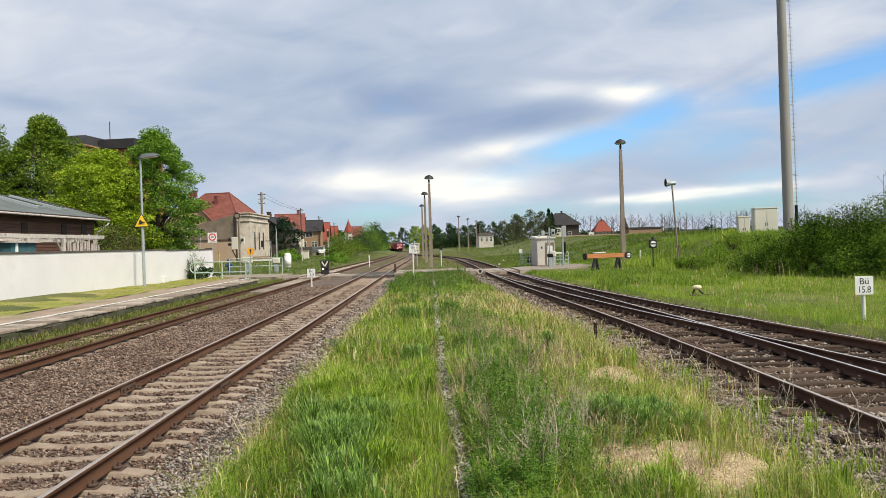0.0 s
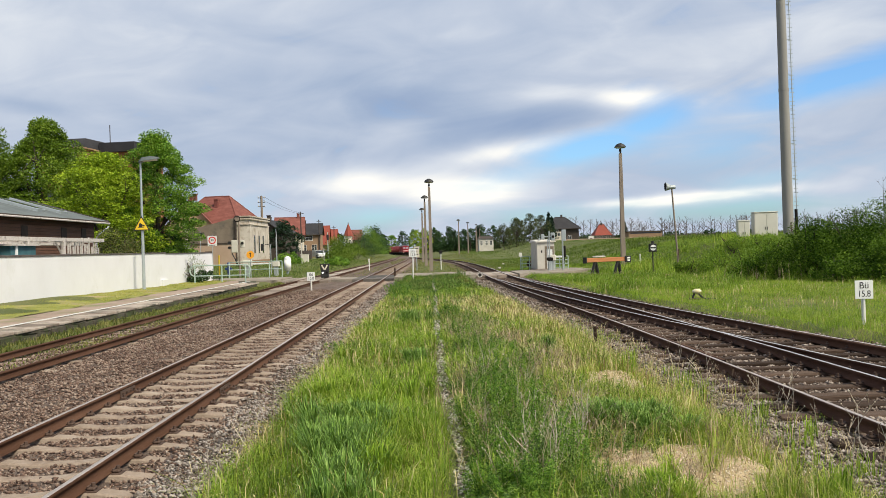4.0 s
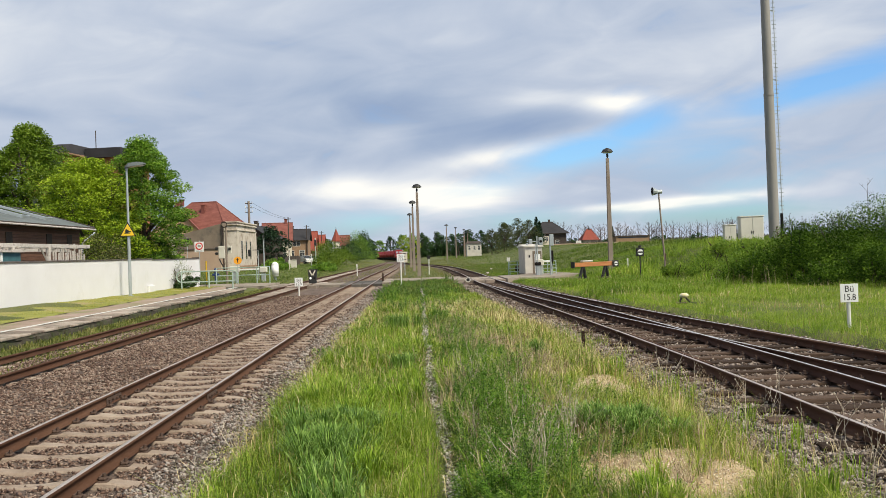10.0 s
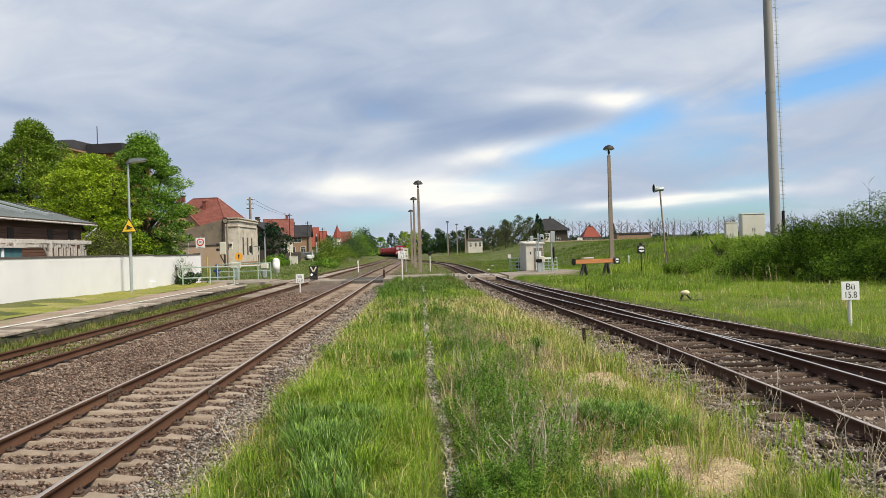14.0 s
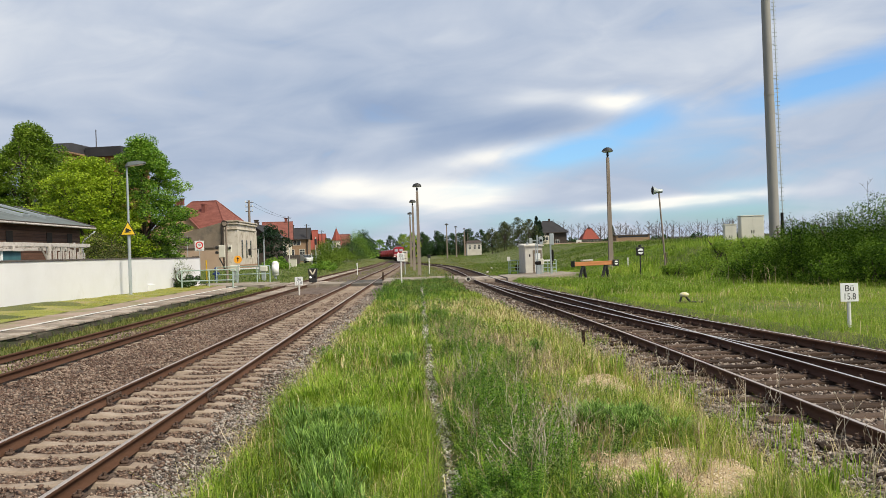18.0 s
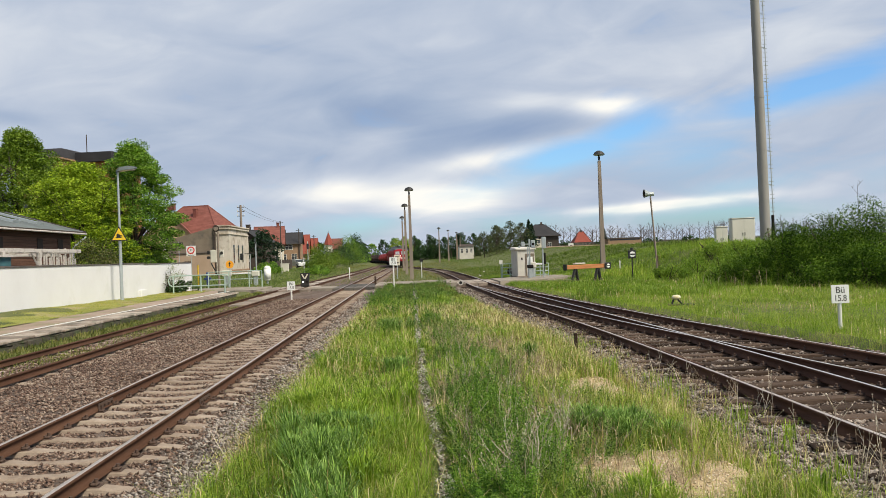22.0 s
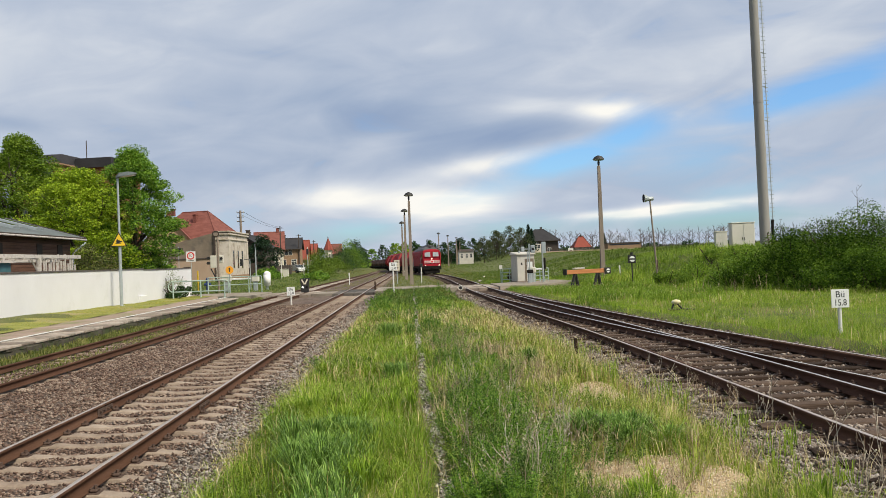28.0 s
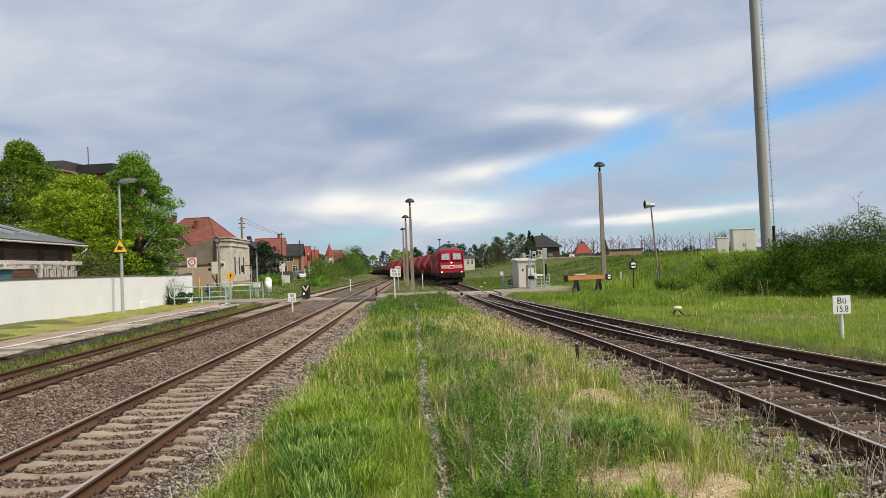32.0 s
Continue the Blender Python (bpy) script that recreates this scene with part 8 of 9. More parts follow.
def bush(x, y, w, d, h, leaves, material, label, seed, clumps=26, size=0.25, z=None, name="bush"):
    rnd = random.Random(seed)
    zz = float(ground_z(x, y)) if z is None else z
    t = thing(name, x, y, zz, 0, label, "shrub")
    C, R = [], []
    for i in range(clumps):
        a, q = rnd.uniform(0, 6.283), rnd.random() ** 0.6
        px, py = math.cos(a) * q * w / 2, math.sin(a) * q * d / 2
        top = h * (1 - 0.55 * q * q) * rnd.uniform(0.6, 1.05)
        k = min(w, d, h) * rnd.uniform(0.16, 0.30)
        C.append((px, py, max(0.2 * h, top - k)))
        R.append((k, k, k * 0.85))
    V, F = leaf_cloud(np.array(C), np.array(R), leaves // clumps, size, seed)
    me = fast_mesh("foliage", V, [F])
    me.materials.append(M[material])
    part_mesh("foliage", me, t)
    bm = B()
    for i in range(7):
        rod(bm, (rnd.uniform(-w, w) * 0.15, rnd.uniform(-d, d) * 0.15, -0.1), (rnd.uniform(-w, w) * 0.38, rnd.uniform(-d, d) * 0.38, h * rnd.uniform(0.5, 0.85)), 0.04, 0.015, 5)
    tagged(part("stem", bm, M["bark"], t), kind="stuff")
    return t


# trees and shrubs of the town side
tree(-22.9, 57.6, 9.5, 3.8, 78000, "leaf_light", "broad chestnut tree in fresh light green leaf", 1, 150, 0.145, 0.16, 0.4, clump_r=0.27, squash=0.36)
tree(-19.9, 60.0, 11.2, 3.15, 78000, "leaf_mid", "dark green chestnut behind the platform lamp", 2, 150, 0.135, 0.20, 0.5, clump_r=0.25, squash=0.45)
tree(-32.6, 70, 13.9, 4.9, 84000, "leaf_lime", "tall round-crowned lime tree", 3, 150, 0.18, 0.10, clump_r=0.2)
tree(-37.2, 68, 13.7, 5.0, 52000, "leaf_lime", "tall lime tree at the edge of the yard", 4, 120, 0.18, 0.12, clump_r=0.2)
tree(-28.8, 72, 9.4, 3.8, 16000, "leaf_lime", "full green tree behind the barn", 5, 70, 0.24, 0.05)
bush(-18.1, 47.0, 3.6, 3.0, 3.7, 9000, "leaf_olive", "weeping olive-green shrub leaning over the wall", 6, 36, 0.10, 0.3)
bush(-15.1, 52.4, 1.3, 2.6, 2.1, 1500, "leaf_silver", "twiggy shrub with silvery young leaves at the end of the wall", 7, 30, 0.07, 0.2)
bush(-14.85, 52.6, 2.2, 3.4, 1.0, 5200, "leaf_dark", "low dark shrub at the foot of the wall", 17, 20, 0.08, 0.2)
# two dark bushes added below the crowns to stand in for shade
bush(-20.6, 60.6, 6.0, 3.0, 4.8, 8000, "leaf_dark", "dark bush added for the shade below the chestnuts", 18, 34, 0.14)
bush(-24.0, 57.0, 5.0, 3.0, 3.6, 5000, "leaf_dark", "dark bush added for the shade below the chestnuts", 19, 30, 0.14)
tree(-22.6, 126, 6.2, 2.7, 6000, "conifer", "dark spreading pine beside the street", 8, 50, 0.24, 0.3, name="pine_tree")
for x, y, w, d, h, n, m, s in ((-13.4, 120, 4, 12, 3.0, 2600, "leaf_hedge", 61), (-15.5, 138, 5, 12, 4.4, 2600, "leaf_hedge", 62), (-14.2, 152, 5, 14, 3.6, 2400, "leaf_hedge", 63), (-15.0, 172, 6, 14, 6.6, 2600, "leaf_dark", 64),
                               (-14.5, 190, 6, 14, 6.6, 2600, "leaf_hedge", 65), (-16.0, 208, 6, 14, 7.8, 2600, "leaf_mid", 66), (-15.4, 226, 6, 16, 8.4, 2600, "leaf_dark", 67), (-18.0, 250, 7, 18, 7.4, 2600, "leaf_mid", 68),
                               (-19.5, 285, 8, 22, 7.6, 2600, "leaf_mid", 69), (-23.5, 320, 8, 24, 7.4, 2400, "leaf_dark", 70), (-28.0, 350, 9, 24, 8.0, 2200, "leaf_dark", 71), (-12.2, 104, 3.4, 8, 1.5, 1400, "leaf_mid", 72), (-16.8, 96, 3.0, 6, 1.7, 1400, "leaf_mid", 73)):
    bush(x, y, w, d, h, n * 4 if y < 215 else n * 2, "leaf_bank" if m == "leaf_hedge" else m, "overgrown green bushes beside the line", s, 54, 0.14 if y < 215 else 0.28)
# thicket that follows the curve on the town side, and the woods behind it
rq = random.Random(76)
for i in range(17):
    y = 236 + i * 15
    x = float(at(FREIGHT, y)) - rq.uniform(10.0, 12.5)
    bush(x, y, 7, 17, rq.uniform(5.6, 7.4), 2600, "leaf_dark" if i % 3 else "leaf_mid", "tall overgrown thicket beside the curve", 740 + i, 34, 0.36, 0.0)
for i in range(26):
    x, y = -150 + i * 6.4 + rq.uniform(-2, 2), 545 + rq.uniform(-15, 15) - i * 3
    tree(x, y, rq.uniform(9, 13), 5.0, 1500, "leaf_dark" if i % 2 else "leaf_mid", "tree of the far wood", 1500 + i, 26, 0.8, 0.02, z=0.0)
# woods behind the yard
rr = random.Random(77)
for i in range(20):
    x, y = -8 + i * 2.9 + rr.uniform(-1, 1), 330 + rr.uniform(-14, 20) - i * 1.6
    if i < 2:
        tree(x + 1.5, y, 9.5 + rr.uniform(-0.8, 1.2), 3.4, 3500, "leaf_light", "light green tree behind the yard", 300 + i, 30, 0.36, 0.08, z=0.0)
    else:
        tree(x, y, rr.uniform(8.5, 10.8), 3.4, 3200, "leaf_dark", "dark tree in the wood behind the yard", 300 + i, 30, 0.40, 0.02, z=0.0)
for i, (x, y, h) in enumerate(((20.5, 232, 7.2), (24.5, 236, 8.8), (29.0, 240, 9.0), (33.0, 246, 8.2), (26.8, 252, 8.2))):
    tree(x, y, h, 3.4, 7000, "leaf_pale", "sparse tree just coming into leaf", 400 + i, 60, 0.20, 0.10, clump_r=0.2, limb_n=10, trunk=0.12)
for i, (x, y, h) in enumerate(((36.0, 250, 9.0), (37.8, 256, 7.8), (17.2, 300, 9.0), (80.0, 340, 8.4), (81.6, 344, 7.0))):
    t = thing("spruce_tree", x, y, float(ground_z(x, y)), 0, "dark narrow spruce on the plateau", "tree")
    bm = B()
    rod(bm, (0, 0, -0.3), (0, 0, h * 0.9), 0.16, 0.04, 7)
    part("trunk", bm, M["bark"], t)
    C, R = [], []
    for k in range(34):
        f = k / 34
        a = k * 2.4
        rad = h * 0.22 * (1 - f)
        C.append((math.cos(a) * rad * 0.7, math.sin(a) * rad * 0.7, h * (0.12 + 0.86 * f)))
        R.append((0.25 + rad * 0.5, 0.25 + rad * 0.5, 0.35))
    V, F = leaf_cloud(np.array(C), np.array(R), 40, 0.45, 500 + i)
    me = fast_mesh("crown", V, [F])
    me.materials.append(M["conifer"])
    part_mesh("crown", me, t)


def bare_tree(x, y, z, h, label, seed, material="twig", n=9, slim=1.0):
    rnd = random.Random(seed)
    t = thing("bare_tree", x, y, z, 0, label, "tree", "leafless trees on the plateau")
    bm = B()
    rod(bm, (0, 0, -0.3), (0, 0, h * 0.85), h * 0.018 * slim, h * 0.004 * slim, 6)
    for i in range(n):
        f = 0.25 + 0.65 * i / n
        a = i * 2.4 + rnd.uniform(-0.5, 0.5)
        L = h * 0.34 * (0.45 + 0.55 * slim) * (1.15 - f)
        p = Vector((math.cos(a) * L, math.sin(a) * L, h * f + L * rnd.uniform(0.7, 1.2)))
        rod(bm, (0, 0, h * f), p, h * 0.008 * slim, h * 0.003 * slim, 4)
        for j in range(3):
            q = Vector((0, 0, h * f)).lerp(p, rnd.uniform(0.4, 0.9))
            rod(bm, q, q + Vector((rnd.uniform(-1, 1), rnd.uniform(-1, 1), rnd.uniform(0.4, 1.2))) * L * 0.5, h * 0.004 * slim, h * 0.0015 * slim, 3)
    part("trunk", bm, M[material], t)
    return t


rr = random.Random(78)
for i in range(150):
    bare_tree(66 + i * 0.80 + rr.uniform(-0.8, 0.8), 338 + rr.uniform(-12, 12) - i * 0.4, 2.9, rr.uniform(5.0, 9.6), "thin leafless tree in a row on the horizon", 600 + i, "twig_dark", 8)
for i in range(9):
    bare_tree(47 + i * 2.6 + rr.uniform(-0.7, 0.7), 352 + rr.uniform(-6, 6), 2.7, rr.uniform(9.5, 13), "leafless tree behind the houses", 700 + i, "twig_dark", n=12)
bare_tree(39.0, 70, 2.0, 5.8, "slender bare tree behind the hedge", 790, "twig_dark", 6, 0.4)
x, y, r = scatter(40, 220, 318, 340, 26000, 79)
blades("scrub", x, y, np.full(len(x), 2.7), r.uniform(0.8, 2.6, len(x)), np.full(len(x), 0.35), 0.5, M["twig_dark"], "brown bare scrub along the horizon", "scrub", 80, thin=True)
for i in range(10):
    bush(46 + i * 13 + rr.uniform(-4, 4), 300 + rr.uniform(-15, 5), 7, 5, 2.6, 500, "leaf_dark", "low bush on the plateau", 800 + i, 14, 0.5)

# hedge in front of the mast: one long dense thicket in several shrubs
for i, (x, y, w, d, h, n) in enumerate(((16.6, 42.5, 2.4, 3, 1.2, 2000), (17.6, 41.5, 2.8, 4, 2.2, 5000), (19.0, 41.0, 3.2, 5, 3.3, 9000), (20.6, 40.0, 3.8, 6, 3.7, 11000), (22.6, 39.5, 4.8, 6, 4.3, 12000), (20.4, 36.0, 3.2, 4, 2.2, 7000),
                                        (22.0, 35.0, 4.2, 5, 3.3, 9000), (24.6, 36.5, 4.8, 6, 3.6, 9000), (26.6, 40.0, 5.4, 6, 3.9, 7000), (18.8, 37.2, 2.6, 3.4, 1.4, 4000), (23.0, 31.0, 4.2, 4, 2.8, 6000), (25.5, 32.5, 4, 4, 3.0, 5000))):
    bush(x, y, w, d, h, int(n * 2.3), "leaf_hedge", "dense wild hedge of fresh green shrubs", 900 + i, 64, 0.085, float(ground_z(x, y)), name="hedge_shrub")
for i, (x, y, h) in enumerate(((15.8, 50, 1.5), (17.5, 51, 2.0), (18.8, 53, 1.8), (20.5, 55, 1.8), (18.0, 46.0, 2.2), (19.4, 46.8, 2.4), (20.6, 47.5, 2.8), (22.6, 50, 2.4), (17.0, 48.4, 1.8), (21.6, 52.5, 2.2), (19.4, 50.0, 2.2))):
    bush(x, y, 2.4, 2.4, h * 0.75, 4200, "grass_bank", "rank green shrub on the bank", 950 + i, 30, 0.09)

# tall rank grass and dead stems on the bank beside the hedge
x, y, r = scatter(12.5, 24, 42, 60, 26000, 81, lambda x, y: (x > 27.5 - 0.28 * y) * np.clip(0.25 + wobble(x, y, 0.6, 3), 0, 1))
blades("grass", x, y, ground_z(x, y), r.uniform(0.35, 0.95, len(x)), np.full(len(x), 0.02), 0.8, M["grass_deep"], "tall rank grass on the bank", "grass", 82)
x, y, r = scatter(14, 27, 28, 46, 1100, 83, lambda x, y: np.exp(-((y - 37.5 + 0.7 * (x - 19)) / 1.6) ** 2))
blades("dry_grass", x, y, ground_z(x, y), r.uniform(0.5, 1.5, len(x)), np.full(len(x), 0.012), 0.8, M["twig"], "dead brown stems at the foot of the hedge", "grass", 84)
# undergrowth that closes the wood
for i in range(11):
    bush(0.5 + i * 2.3, 318 + rr.uniform(-5, 5), 5, 5, rr.uniform(5.0, 6.8), 1300, "leaf_dark", "dark undergrowth of the wood", 860 + i, 20, 0.42, 0.0)

# ------------------------------------------------------------------ plants of the foreground strip
def tuft(x, y, n, h, spread, material, label, seed, w=0.0035, arch=1.0):
    """Blades that fan out from one root, arching over at the tips."""
    r = np.random.default_rng(seed)
    a = r.uniform(0, 6.283, n)
    q = np.abs(r.normal(0, 0.5, n))
    out = np.stack([np.cos(a), np.sin(a), np.zeros(n)], 1)
    hearts = r.normal(0, spread * 0.75, (7, 2))[r.integers(0, 7, n)]
    root = out * (q * spread * 0.5)[:, None]
    root[:, :2] += hearts
    side = np.stack([-np.sin(a), np.cos(a), np.zeros(n)], 1) * (w * r.uniform(0.6, 1.2, n))[:, None]
    L = h * r.uniform(0.6, 1.1, n)
    reach = (0.15 + 0.75 * np.clip(q, 0, 1.3)) * L * 0.8 * arch
    up = np.zeros((n, 3))
    up[:, 2] = 1
    mid = root + out * (reach * 0.35)[:, None] + up * (L * 0.62)[:, None]
    far = root + out * (reach * 0.75)[:, None] + up * (L * 0.88)[:, None]
    tip = root + out * (reach * 1.1)[:, None] + up * (L * (0.96 - 0.25 * np.clip(q, 0, 1.2)))[:, None]
    V = np.stack([root - side, root + side, mid + side, mid - side, far + side * 0.7, far - side * 0.7, tip], 1)
    V[:, :2, 2] -= 0.03
    k = np.arange(n)[:, None] * 7
    F = [np.concatenate([np.concatenate([k, k + 1, k + 2, k + 3], 1), np.concatenate([k + 3, k + 2, k + 4, k + 5], 1)]), np.concatenate([k + 5, k + 4, k + 6], 1)]
    me = fast_mesh("grass_tuft", V.reshape(-1, 3), F)
    me.materials.append(M[material])
    ob = new("grass_tuft", me)
    ob.matrix_basis = pose(x, y, float(ground_z(x, y)))
    return tagged(ob, label, "grass", "grass tufts in the strip", kind="stuff")


for i, (x, y, n, h, s, m) in enumerate(((-0.85, 7.3, 700, 0.42, 0.15, "grass_dark"), (-0.62, 8.5, 600, 0.40, 0.14, "grass_dark"), (-0.85, 6.7, 500, 0.34, 0.18, "grass_dark"), (-0.75, 6.1, 400, 0.32, 0.16, "grass_dark"), (1.85, 8.5, 2200, 0.34, 0.26, "grass_dark"), (2.25, 8.2, 1200, 0.26, 0.20, "grass_dark"), (-0.95, 7.7, 1100, 0.42, 0.20, "grass_dark"), (-1.08, 8.7, 900, 0.40, 0.20, "grass_dark"),
                                        (-0.35, 13.6, 500, 0.34, 0.16, "grass_dark"), (-0.55, 20.5, 700, 0.46, 0.26, "grass_dark"), (2.0, 14.6, 260, 0.40, 0.08, "grass_dark"), (1.7, 6.2, 800, 0.22, 0.2, "grass"), (-0.3, 10.4, 600, 0.36, 0.2, "grass"), (-1.2, 10.6, 600, 0.34, 0.2, "grass"), (-0.8, 9.4, 500, 0.36, 0.16, "grass"), (-0.45, 7.0, 400, 0.34, 0.14, "grass"))):
    tuft(x, y, n, h, s, m, "tuft of lush blue-green grass" if m == "grass_dark" else "tuft of fresh grass blades", 1000 + i, 0.0045)
for i, (x, y, n, h) in enumerate(((3.35, 10.6, 70, 0.55), (3.75, 8.6, 60, 0.55), (3.6, 9.4, 60, 0.5), (3.9, 7.3, 60, 0.5), (3.0, 12.4, 80, 0.45), (4.0, 10.0, 50, 0.5), (3.5, 7.9, 60, 0.45), (3.7, 12.0, 60, 0.5), (3.4, 14.5, 60, 0.5), (3.2, 6.6, 60, 0.4), (3.55, 11.3, 70, 0.5), (3.9, 13.2, 60, 0.45), (3.35, 9.0, 80, 0.45), (3.8, 6.2, 80, 0.5), (3.6, 5.6, 80, 0.5), (4.1, 8.9, 50, 0.5), (3.3, 16.5, 70, 0.45), (3.1, 18.5, 70, 0.4), (2.9, 6.0, 80, 0.35))):
    tuft(x, y, n, h, 0.13, "grass", "upright tall grass beside the siding", 1050 + i, 0.004, 0.35)


def weed(x, y, h, spread, stems, seed, label="bushy green mugwort plant", leaf=0.03):
    """Many thin stems with small leaves set along them."""
    rnd = random.Random(seed)
    t = thing("weed_plant", x, y, float(ground_z(x, y)), 0, label, "weed", "weeds in the strip")
    bm = B()
    C, R = [], []
    for i in range(stems):
        a, q = rnd.uniform(0, 6.283), rnd.random() ** 0.5
        b = Vector((math.cos(a) * spread * q, math.sin(a) * spread * q, 0))
        e = b * 1.35 + Vector((rnd.uniform(-0.10, 0.10), rnd.uniform(-0.10, 0.10), h * rnd.uniform(0.45, 1.05) * (1.1 - 0.4 * q)))
        rod(bm, b - Vector((0, 0, 0.05)), e, 0.0045, 0.002, 3)
        for k in range(8):
            f = 0.12 + 0.88 * k / 7
            C.append(tuple(b.lerp(e, f)))
            g = 0.062 * (1.25 - 0.6 * f)
            R.append((g, g, g * 0.8))
    tagged(part("stem", bm, M["weed"], t), kind="stuff")
    V, F = leaf_cloud(np.array(C), np.array(R), 20 if y < 12 else 16, leaf, seed, 0.5, 0.2, 0.26)
    me = fast_mesh("leaves", V, [F])
    me.materials.append(M["weed" if seed % 3 else "weed_dull"])
    part_mesh("leaf_mass", me, t)
    return t


rr = random.Random(91)
spots = [(0.62, 6.0, 0.44, 0.22, 44), (0.85, 6.6, 0.48, 0.24, 48), (0.60, 7.2, 0.48, 0.22, 46), (1.0, 7.6, 0.46, 0.24, 44), (0.68, 8.1, 0.46, 0.22, 40), (0.62, 9.4, 0.48, 0.2, 40), (0.78, 10.4, 0.5, 0.24, 40), (0.50, 5.5, 0.34, 0.15, 26), (0.50, 6.1, 0.36, 0.15, 26), (0.50, 6.8, 0.36, 0.15, 26), (0.50, 7.6, 0.38, 0.16, 26), (0.75, 7.2, 0.36, 0.34, 44), (0.5, 6.3, 0.34, 0.3, 40), (1.05, 6.4, 0.32, 0.3, 36), (0.6, 8.3, 0.40, 0.3, 40), (0.9, 9.4, 0.44, 0.34, 40),
         (0.55, 10.8, 0.44, 0.32, 36), (1.2, 10.3, 0.36, 0.32, 30), (0.9, 12.4, 0.42, 0.34, 32), (0.7, 14.6, 0.42, 0.34, 30), (1.3, 13.4, 0.36, 0.32, 26), (0.5, 17.5, 0.44, 0.38, 30), (0.8, 20.4, 0.42, 0.4, 30), (-0.5, 16.6, 0.36, 0.32, 24)]
for i in range(14):
    spots.append((rr.choice((-1.0, 1.7)) + rr.gauss(0, 0.4), rr.uniform(7.5, 22), rr.uniform(0.24, 0.34), rr.uniform(0.26, 0.4), rr.randint(20, 26)))
for i in range(26):
    spots.append((max(0.45, rr.gauss(0.8, 0.3)), rr.uniform(5.6, 24), rr.uniform(0.36, 0.56), rr.uniform(0.22, 0.34), rr.randint(22, 34)))
for i in range(26):
    spots.append((rr.choice((rr.uniform(-2.0, -0.4), rr.gauss(0.9, 0.9))), rr.uniform(26, 55), rr.uniform(0.28, 0.55), rr.uniform(0.3, 0.6), rr.randint(16, 26)))
for i, (x, y, h, s, n) in enumerate(spots):
    weed(x, y, h, s, n, 1100 + i, leaf=0.026 if y < 12 else 0.028 if y < 22 else 0.042)


def twigs(x, y, h, spread, stems, seed, label="dry brown weed stalks", thick=1.0, material="twig"):
    """Dead stems that fork twice, with small buds at the ends."""
    rnd = random.Random(seed)
    t = thing("dry_stalks", x, y, float(ground_z(x, y)), 0, label, "weed", "dry stalks in the strip")
    bm = B()
    for i in range(stems):
        a, q = rnd.uniform(0, 6.283), rnd.random()
        out = Vector((math.cos(a), math.sin(a), 0))
        b = out * spread * q + Vector((0, 0, -0.03))
        L = h * rnd.uniform(0.55, 1.1)
        p = b
        d = (Vector((0, 0, 1)) + out * rnd.uniform(0.05, 0.55)).normalized()
        for k in range(3):
            e = p + d * L / 3
            rod(bm, p, e, (0.0036 - 0.0008 * k) * thick, (0.0028 - 0.0008 * k) * thick, 3)
            for j in range(2 if k else 1):
                m = p.lerp(e, rnd.uniform(0.2, 1.0))
                g = (d + Vector((rnd.uniform(-1, 1), rnd.uniform(-1, 1), rnd.uniform(-0.1, 0.7)))).normalized() * L * rnd.uniform(0.12, 0.3)
                rod(bm, m, m + g, 0.0017 * thick, 0.0009 * thick, 3)
                if rnd.random() < 0.6:
                    ball(bm, m + g, 0.005 * thick, seg=4)
            p = e
            d = (d + Vector((rnd.uniform(-0.3, 0.3), rnd.uniform(-0.3, 0.3), rnd.uniform(-0.1, 0.1)))).normalized()
    tagged(part("stalk", bm, M[material], t), kind="stuff")
    return t


for i in range(96):
    y = rr.uniform(5.6, 18) if i < 74 else rr.uniform(10, 30)
    x = rr.choice((rr.gauss(0.9, 0.4), rr.gauss(1.0, 0.5), rr.uniform(0.4, 3.6), rr.uniform(3.2, 4.4)))
    twigs(x, y, rr.uniform(0.30, 0.58), 0.20, rr.randint(7, 12), 1200 + i)
for i, (x, y, h, n) in enumerate(((0.92, 6.7, 0.72, 9), (0.75, 7.1, 0.62, 7), (1.12, 7.0, 0.66, 8), (1.25, 7.6, 0.6, 7), (0.62, 6.5, 0.5, 6), (1.45, 8.4, 0.62, 6), (0.9, 8.6, 0.5, 6), (0.45, 8.2, 0.5, 6), (1.1, 10.5, 0.6, 8), (0.7, 11.5, 0.6, 8))):
    twigs(x, y, h, 0.09, n, 1400 + i, "old pale branching weed skeleton", 1.25, "twig_pale")
for i, (x, y, h) in enumerate(((3.55, 6.4, 0.95), (3.9, 6.9, 0.95), (4.15, 7.4, 1.0), (4.05, 8.2, 0.85), (3.7, 9.0, 0.8), (4.3, 10.2, 0.8), (3.95, 11.8, 0.8), (4.2, 14.0, 0.8), (3.9, 16, 0.7), (3.6, 19, 0.7), (3.4, 22, 0.7), (-1.9, 7.2, 0.5), (-2.1, 9.5, 0.5), (-1.7, 12, 0.45))):
    twigs(x, y, h, 0.10, 4, 1300 + i, "tall bare dry stem with buds", 1.6, "twig_pale")


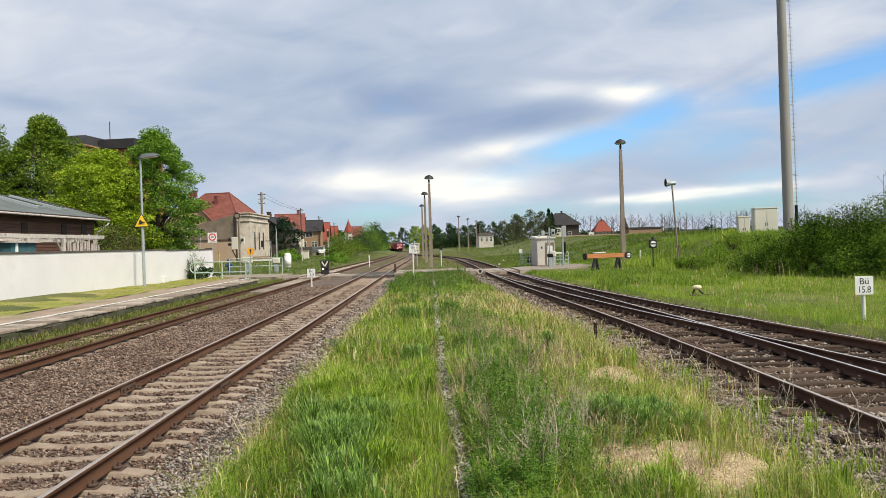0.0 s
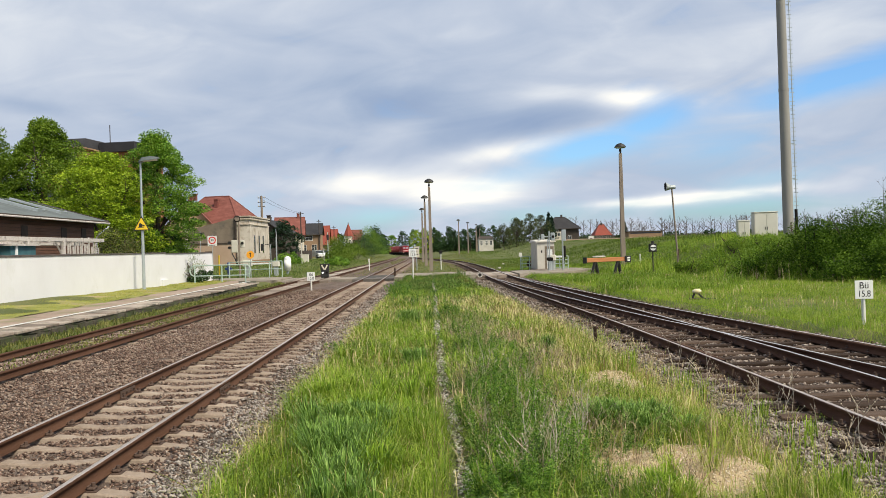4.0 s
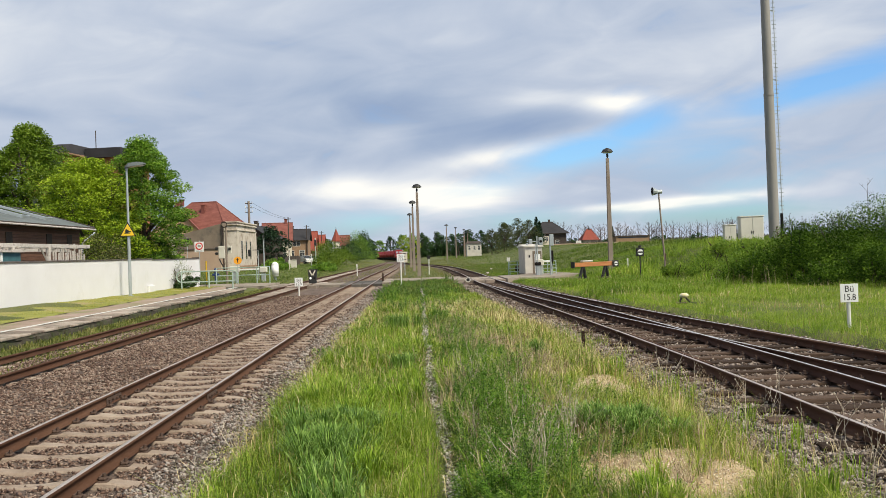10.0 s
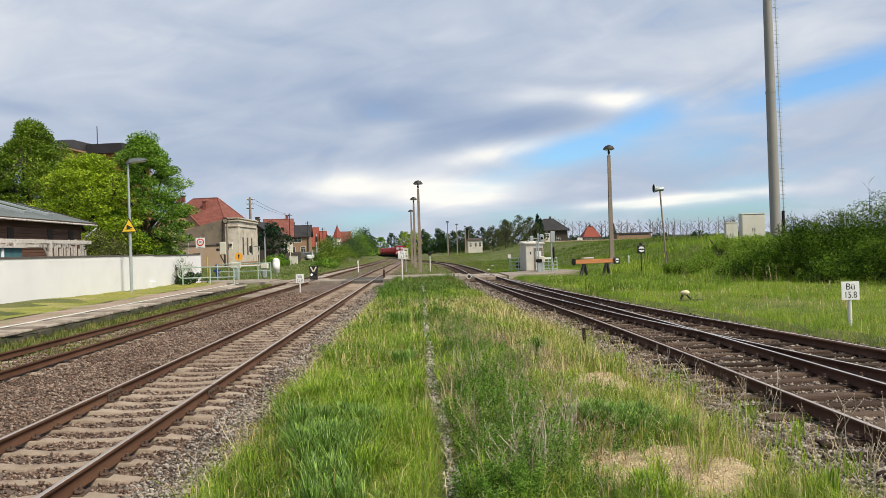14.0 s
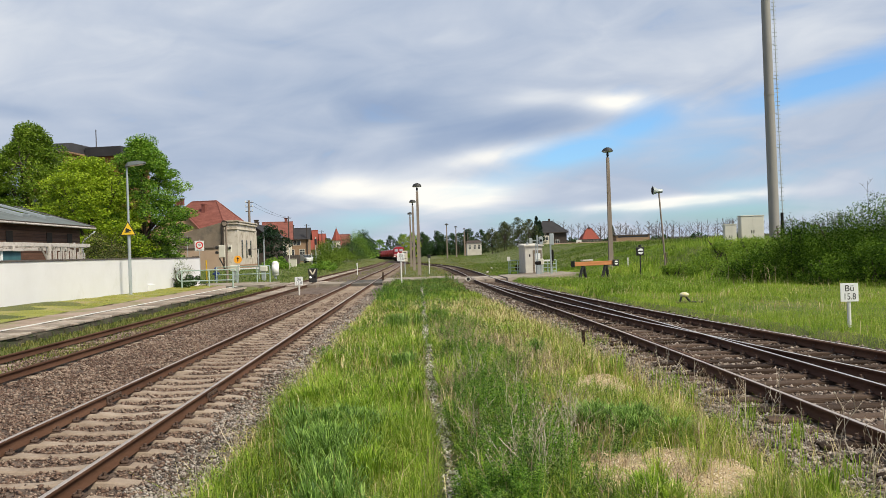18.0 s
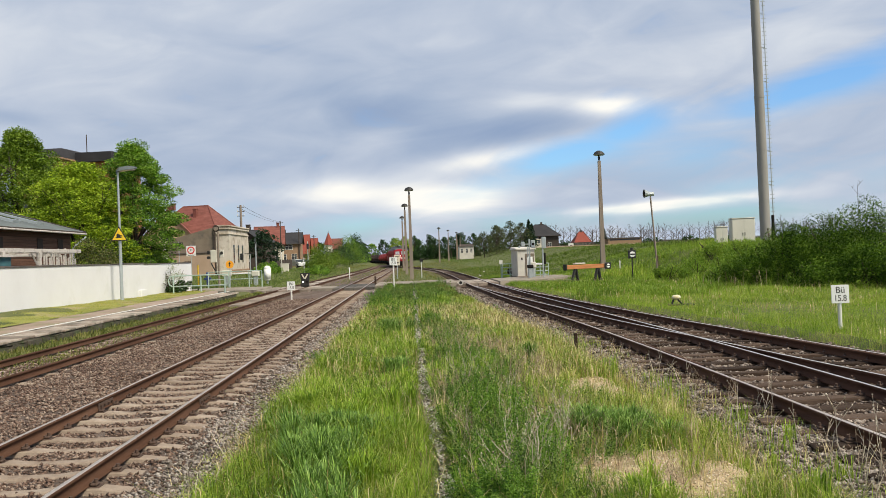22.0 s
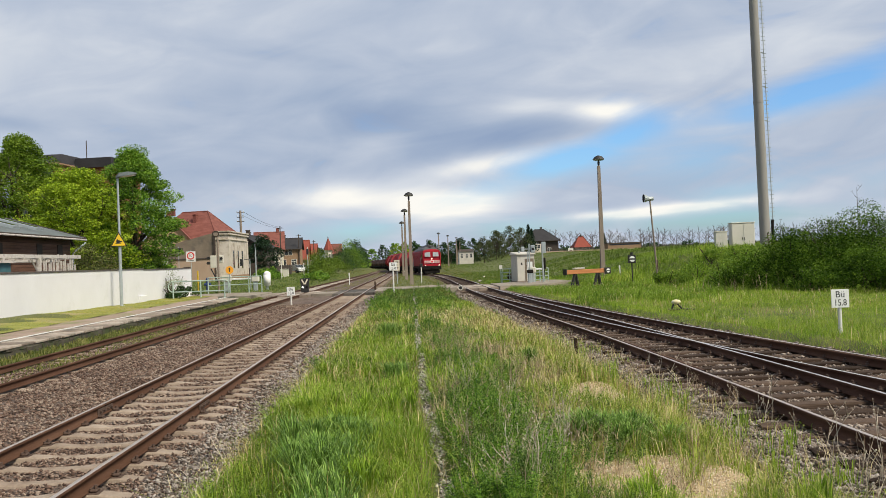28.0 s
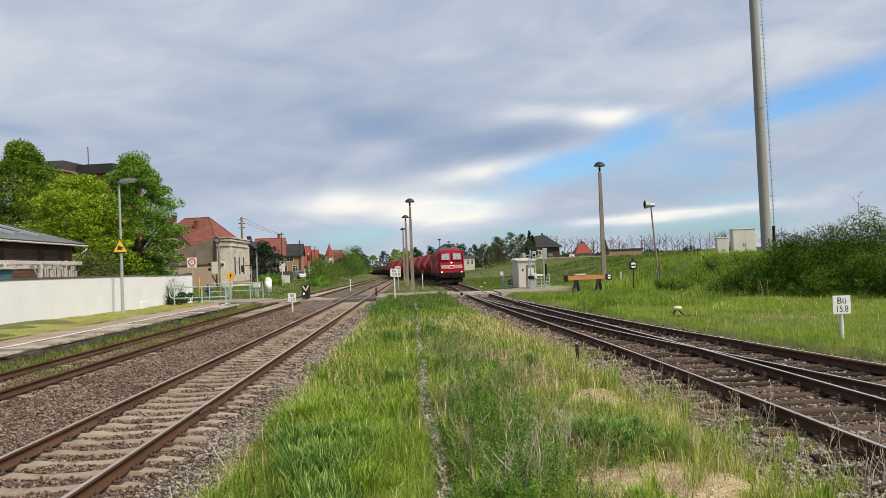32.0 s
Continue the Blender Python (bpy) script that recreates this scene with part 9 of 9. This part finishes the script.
def herbs(x0, x1, y0, y1, count, per, size, high, material, label, seed, keep):
    """Low broad-leaved plants: small rosettes of leaves in loose heaps."""
    cx, cy, r = scatter(x0, x1, y0, y1, count, seed, keep)
    n = len(cx)
    hh = high * r.uniform(0.4, 1.2, n)
    C = np.stack([cx, cy, ground_z(cx, cy) + hh * 0.5], 1)
    w = high * r.uniform(0.5, 1.3, n)
    V, F = leaf_cloud(C, np.stack([w, w, hh * 0.55], 1), per, size, seed, 0.35, 0.35, 0.5)
    me = fast_mesh("herbs", V, [F])
    me.materials.append(M[material])
    return tagged(new("herbs", me), label, "weeds", kind="stuff")


def herb_left(x, y):
    return in_strip(x, y) * (x < trough_x(y) - 0.1) * np.clip(0.42 + 0.9 * wobble(x, y, 1.7, 13), 0, 1)


def herb_right(x, y):
    return in_strip(x, y) * (x > trough_x(y) + 0.1) * (x < 1.9) * np.clip(0.45 + 0.8 * wobble(x, y, 1.4, 8), 0, 1)


herbs(-2.4, 0.2, 5.0, 12, 1500, 26, 0.024, 0.17, "herb_leaf", "small leafy herbs among the grass", 171, herb_left)
herbs(-2.4, 0.2, 12, 24, 1300, 20, 0.036, 0.19, "herb_leaf", "small leafy herbs among the grass", 172, herb_left)
herbs(0.2, 1.9, 5.0, 12, 800, 30, 0.028, 0.14, "weed_dull", "leafy weeds matted between the stalks", 173, herb_right)
herbs(0.2, 2.2, 12, 26, 900, 22, 0.042, 0.17, "weed_dull", "leafy weeds matted between the stalks", 174, herb_right)
herbs(-2.4, 4.0, 24, 54, 1500, 22, 0.07, 0.22, "weed", "bushy weeds towards the crossing", 175, lambda x, y: in_strip(x, y) * (wobble(x, y, 0.8, 5) > 0.0))
x, y, r = scatter(0.3, 2.2, 7.0, 20, 9000, 176, lambda x, y: np.clip(0.2 + wobble(x, y, 1.2, 19), 0, 1) * in_strip(x, y))
blades("dry_grass", x, y, ground_z(x, y), r.uniform(0.18, 0.46, len(x)), np.full(len(x), 0.0032) * (1 + y / 14), 0.9, M["twig"], "haze of dead brown stems", "grass", 177)

# ------------------------------------------------------------------ cable trough lids and bare sandy patch
def sand_z(x, y):
    return ground_z(x, y) - 0.06 + 0.085 * step(0.2, 0.5, bare(x, y)) * step(0.9, 1.2, x) * (1 - step(3.3, 3.7, x)) + 0.012 * wobble(x, y, 6, 2) + 0.006 * wobble(x, y, 17, 4)


tagged(sheet("sandy_patch", axis((0.9, 3.7, 0.1)), axis((4.6, 14.0, 0.1)), sand_z, M["sand"]), "bare sandy gravel patch in the grass", "bare ground", kind="structure")
trough = thing("cable_trough", 0, 0, 0, 0, "weathered concrete cable trough sunk in the grass", "cable trough", kind="structure")
r = random.Random(14)
y = 4.8
while y < 54:
    L = r.uniform(0.22, 0.48)
    x = float(trough_x(y + L / 2))
    bm = B()
    w0, w1 = r.uniform(0.035, 0.075), r.uniform(0.035, 0.07)
    slab(bm, [(-w0, -L / 2), (w1, -L / 2 + r.uniform(-0.05, 0.05)), (w1 * r.uniform(0.7, 1.2), r.uniform(-0.05, 0.05)), (w1, L / 2 + r.uniform(-0.05, 0.03)), (-w0 * r.uniform(0.7, 1.1), L / 2 + r.uniform(-0.06, 0.03)), (-w0 * r.uniform(0.8, 1.3), 0)], -0.07, 0.0)
    ob = part("trough_lid", bm, M["trough"], trough)
    ob.matrix_basis = pose(x + r.uniform(-0.02, 0.02), y + L / 2, float(ground_z(x, y)) + 0.0 + r.uniform(-0.04, 0.02), r.uniform(-4, 4), r.uniform(-7, 7), r.uniform(-5, 5))
    y += L + r.uniform(0.02, 0.16)


def keep_sand(x, y, r):
    return r.random(len(x)) < np.clip(bare(x, y) * 1.3 - 0.25, 0, 1) * (x > 0.9) * (x < 3.6)


stones("gravel", [(0.9, 3.6, 4.8, 8.5, 1700, 0.010, 0.028), (0.9, 3.6, 8.5, 13.5, 900, 0.012, 0.03)], lambda x, y: sand_z(x, y), keep_sand, M["gravel"], "pale loose gravel on the bare patch", 15)
stones("rubble", [(-0.15, 0.45, 4.8, 14, 1500, 0.018, 0.055), (-0.12, 0.3, 14, 48, 640, 0.03, 0.08)], lambda x, y: ground_z(x, y) + 0.012,
       lambda x, y, r: (np.abs(x - trough_x(y)) < 0.06 + 0.05 * wobble(x, y, 3.0, 2)) & (r.random(len(x)) < 0.65 + 0.5 * wobble(x, y, 2.0, 4)), M["rubble"], "broken stones and crumbs along the cable trough", 16)
x, y, r = scatter(3.0, 5.0, 5.0, 24, 15000, 161, lambda x, y: np.exp(-((x - at(FREIGHT, y) + 1.55) / 0.32) ** 2) * np.clip(0.35 + wobble(x, y, 1.5, 6), 0, 1))
blades("grass", x, y, ground_z(x, y), r.uniform(0.15, 0.55, len(x)), np.full(len(x), 0.005) * (1 + y / 16), 0.5, M["grass"], "upright grass on the stony shoulder of the siding", "grass", 162)
x, y, r = scatter(2.8, 5.0, 5.0, 26, 6000, 163, lambda x, y: np.exp(-((x - at(FREIGHT, y) + 1.8) / 0.5) ** 2))
blades("dry_grass", x, y, ground_z(x, y), r.uniform(0.2, 0.6, len(x)), np.full(len(x), 0.004) * (1 + y / 14), 0.9, M["grass_dry"], "straw stalks on the shoulder of the siding", "grass", 164)

motions()
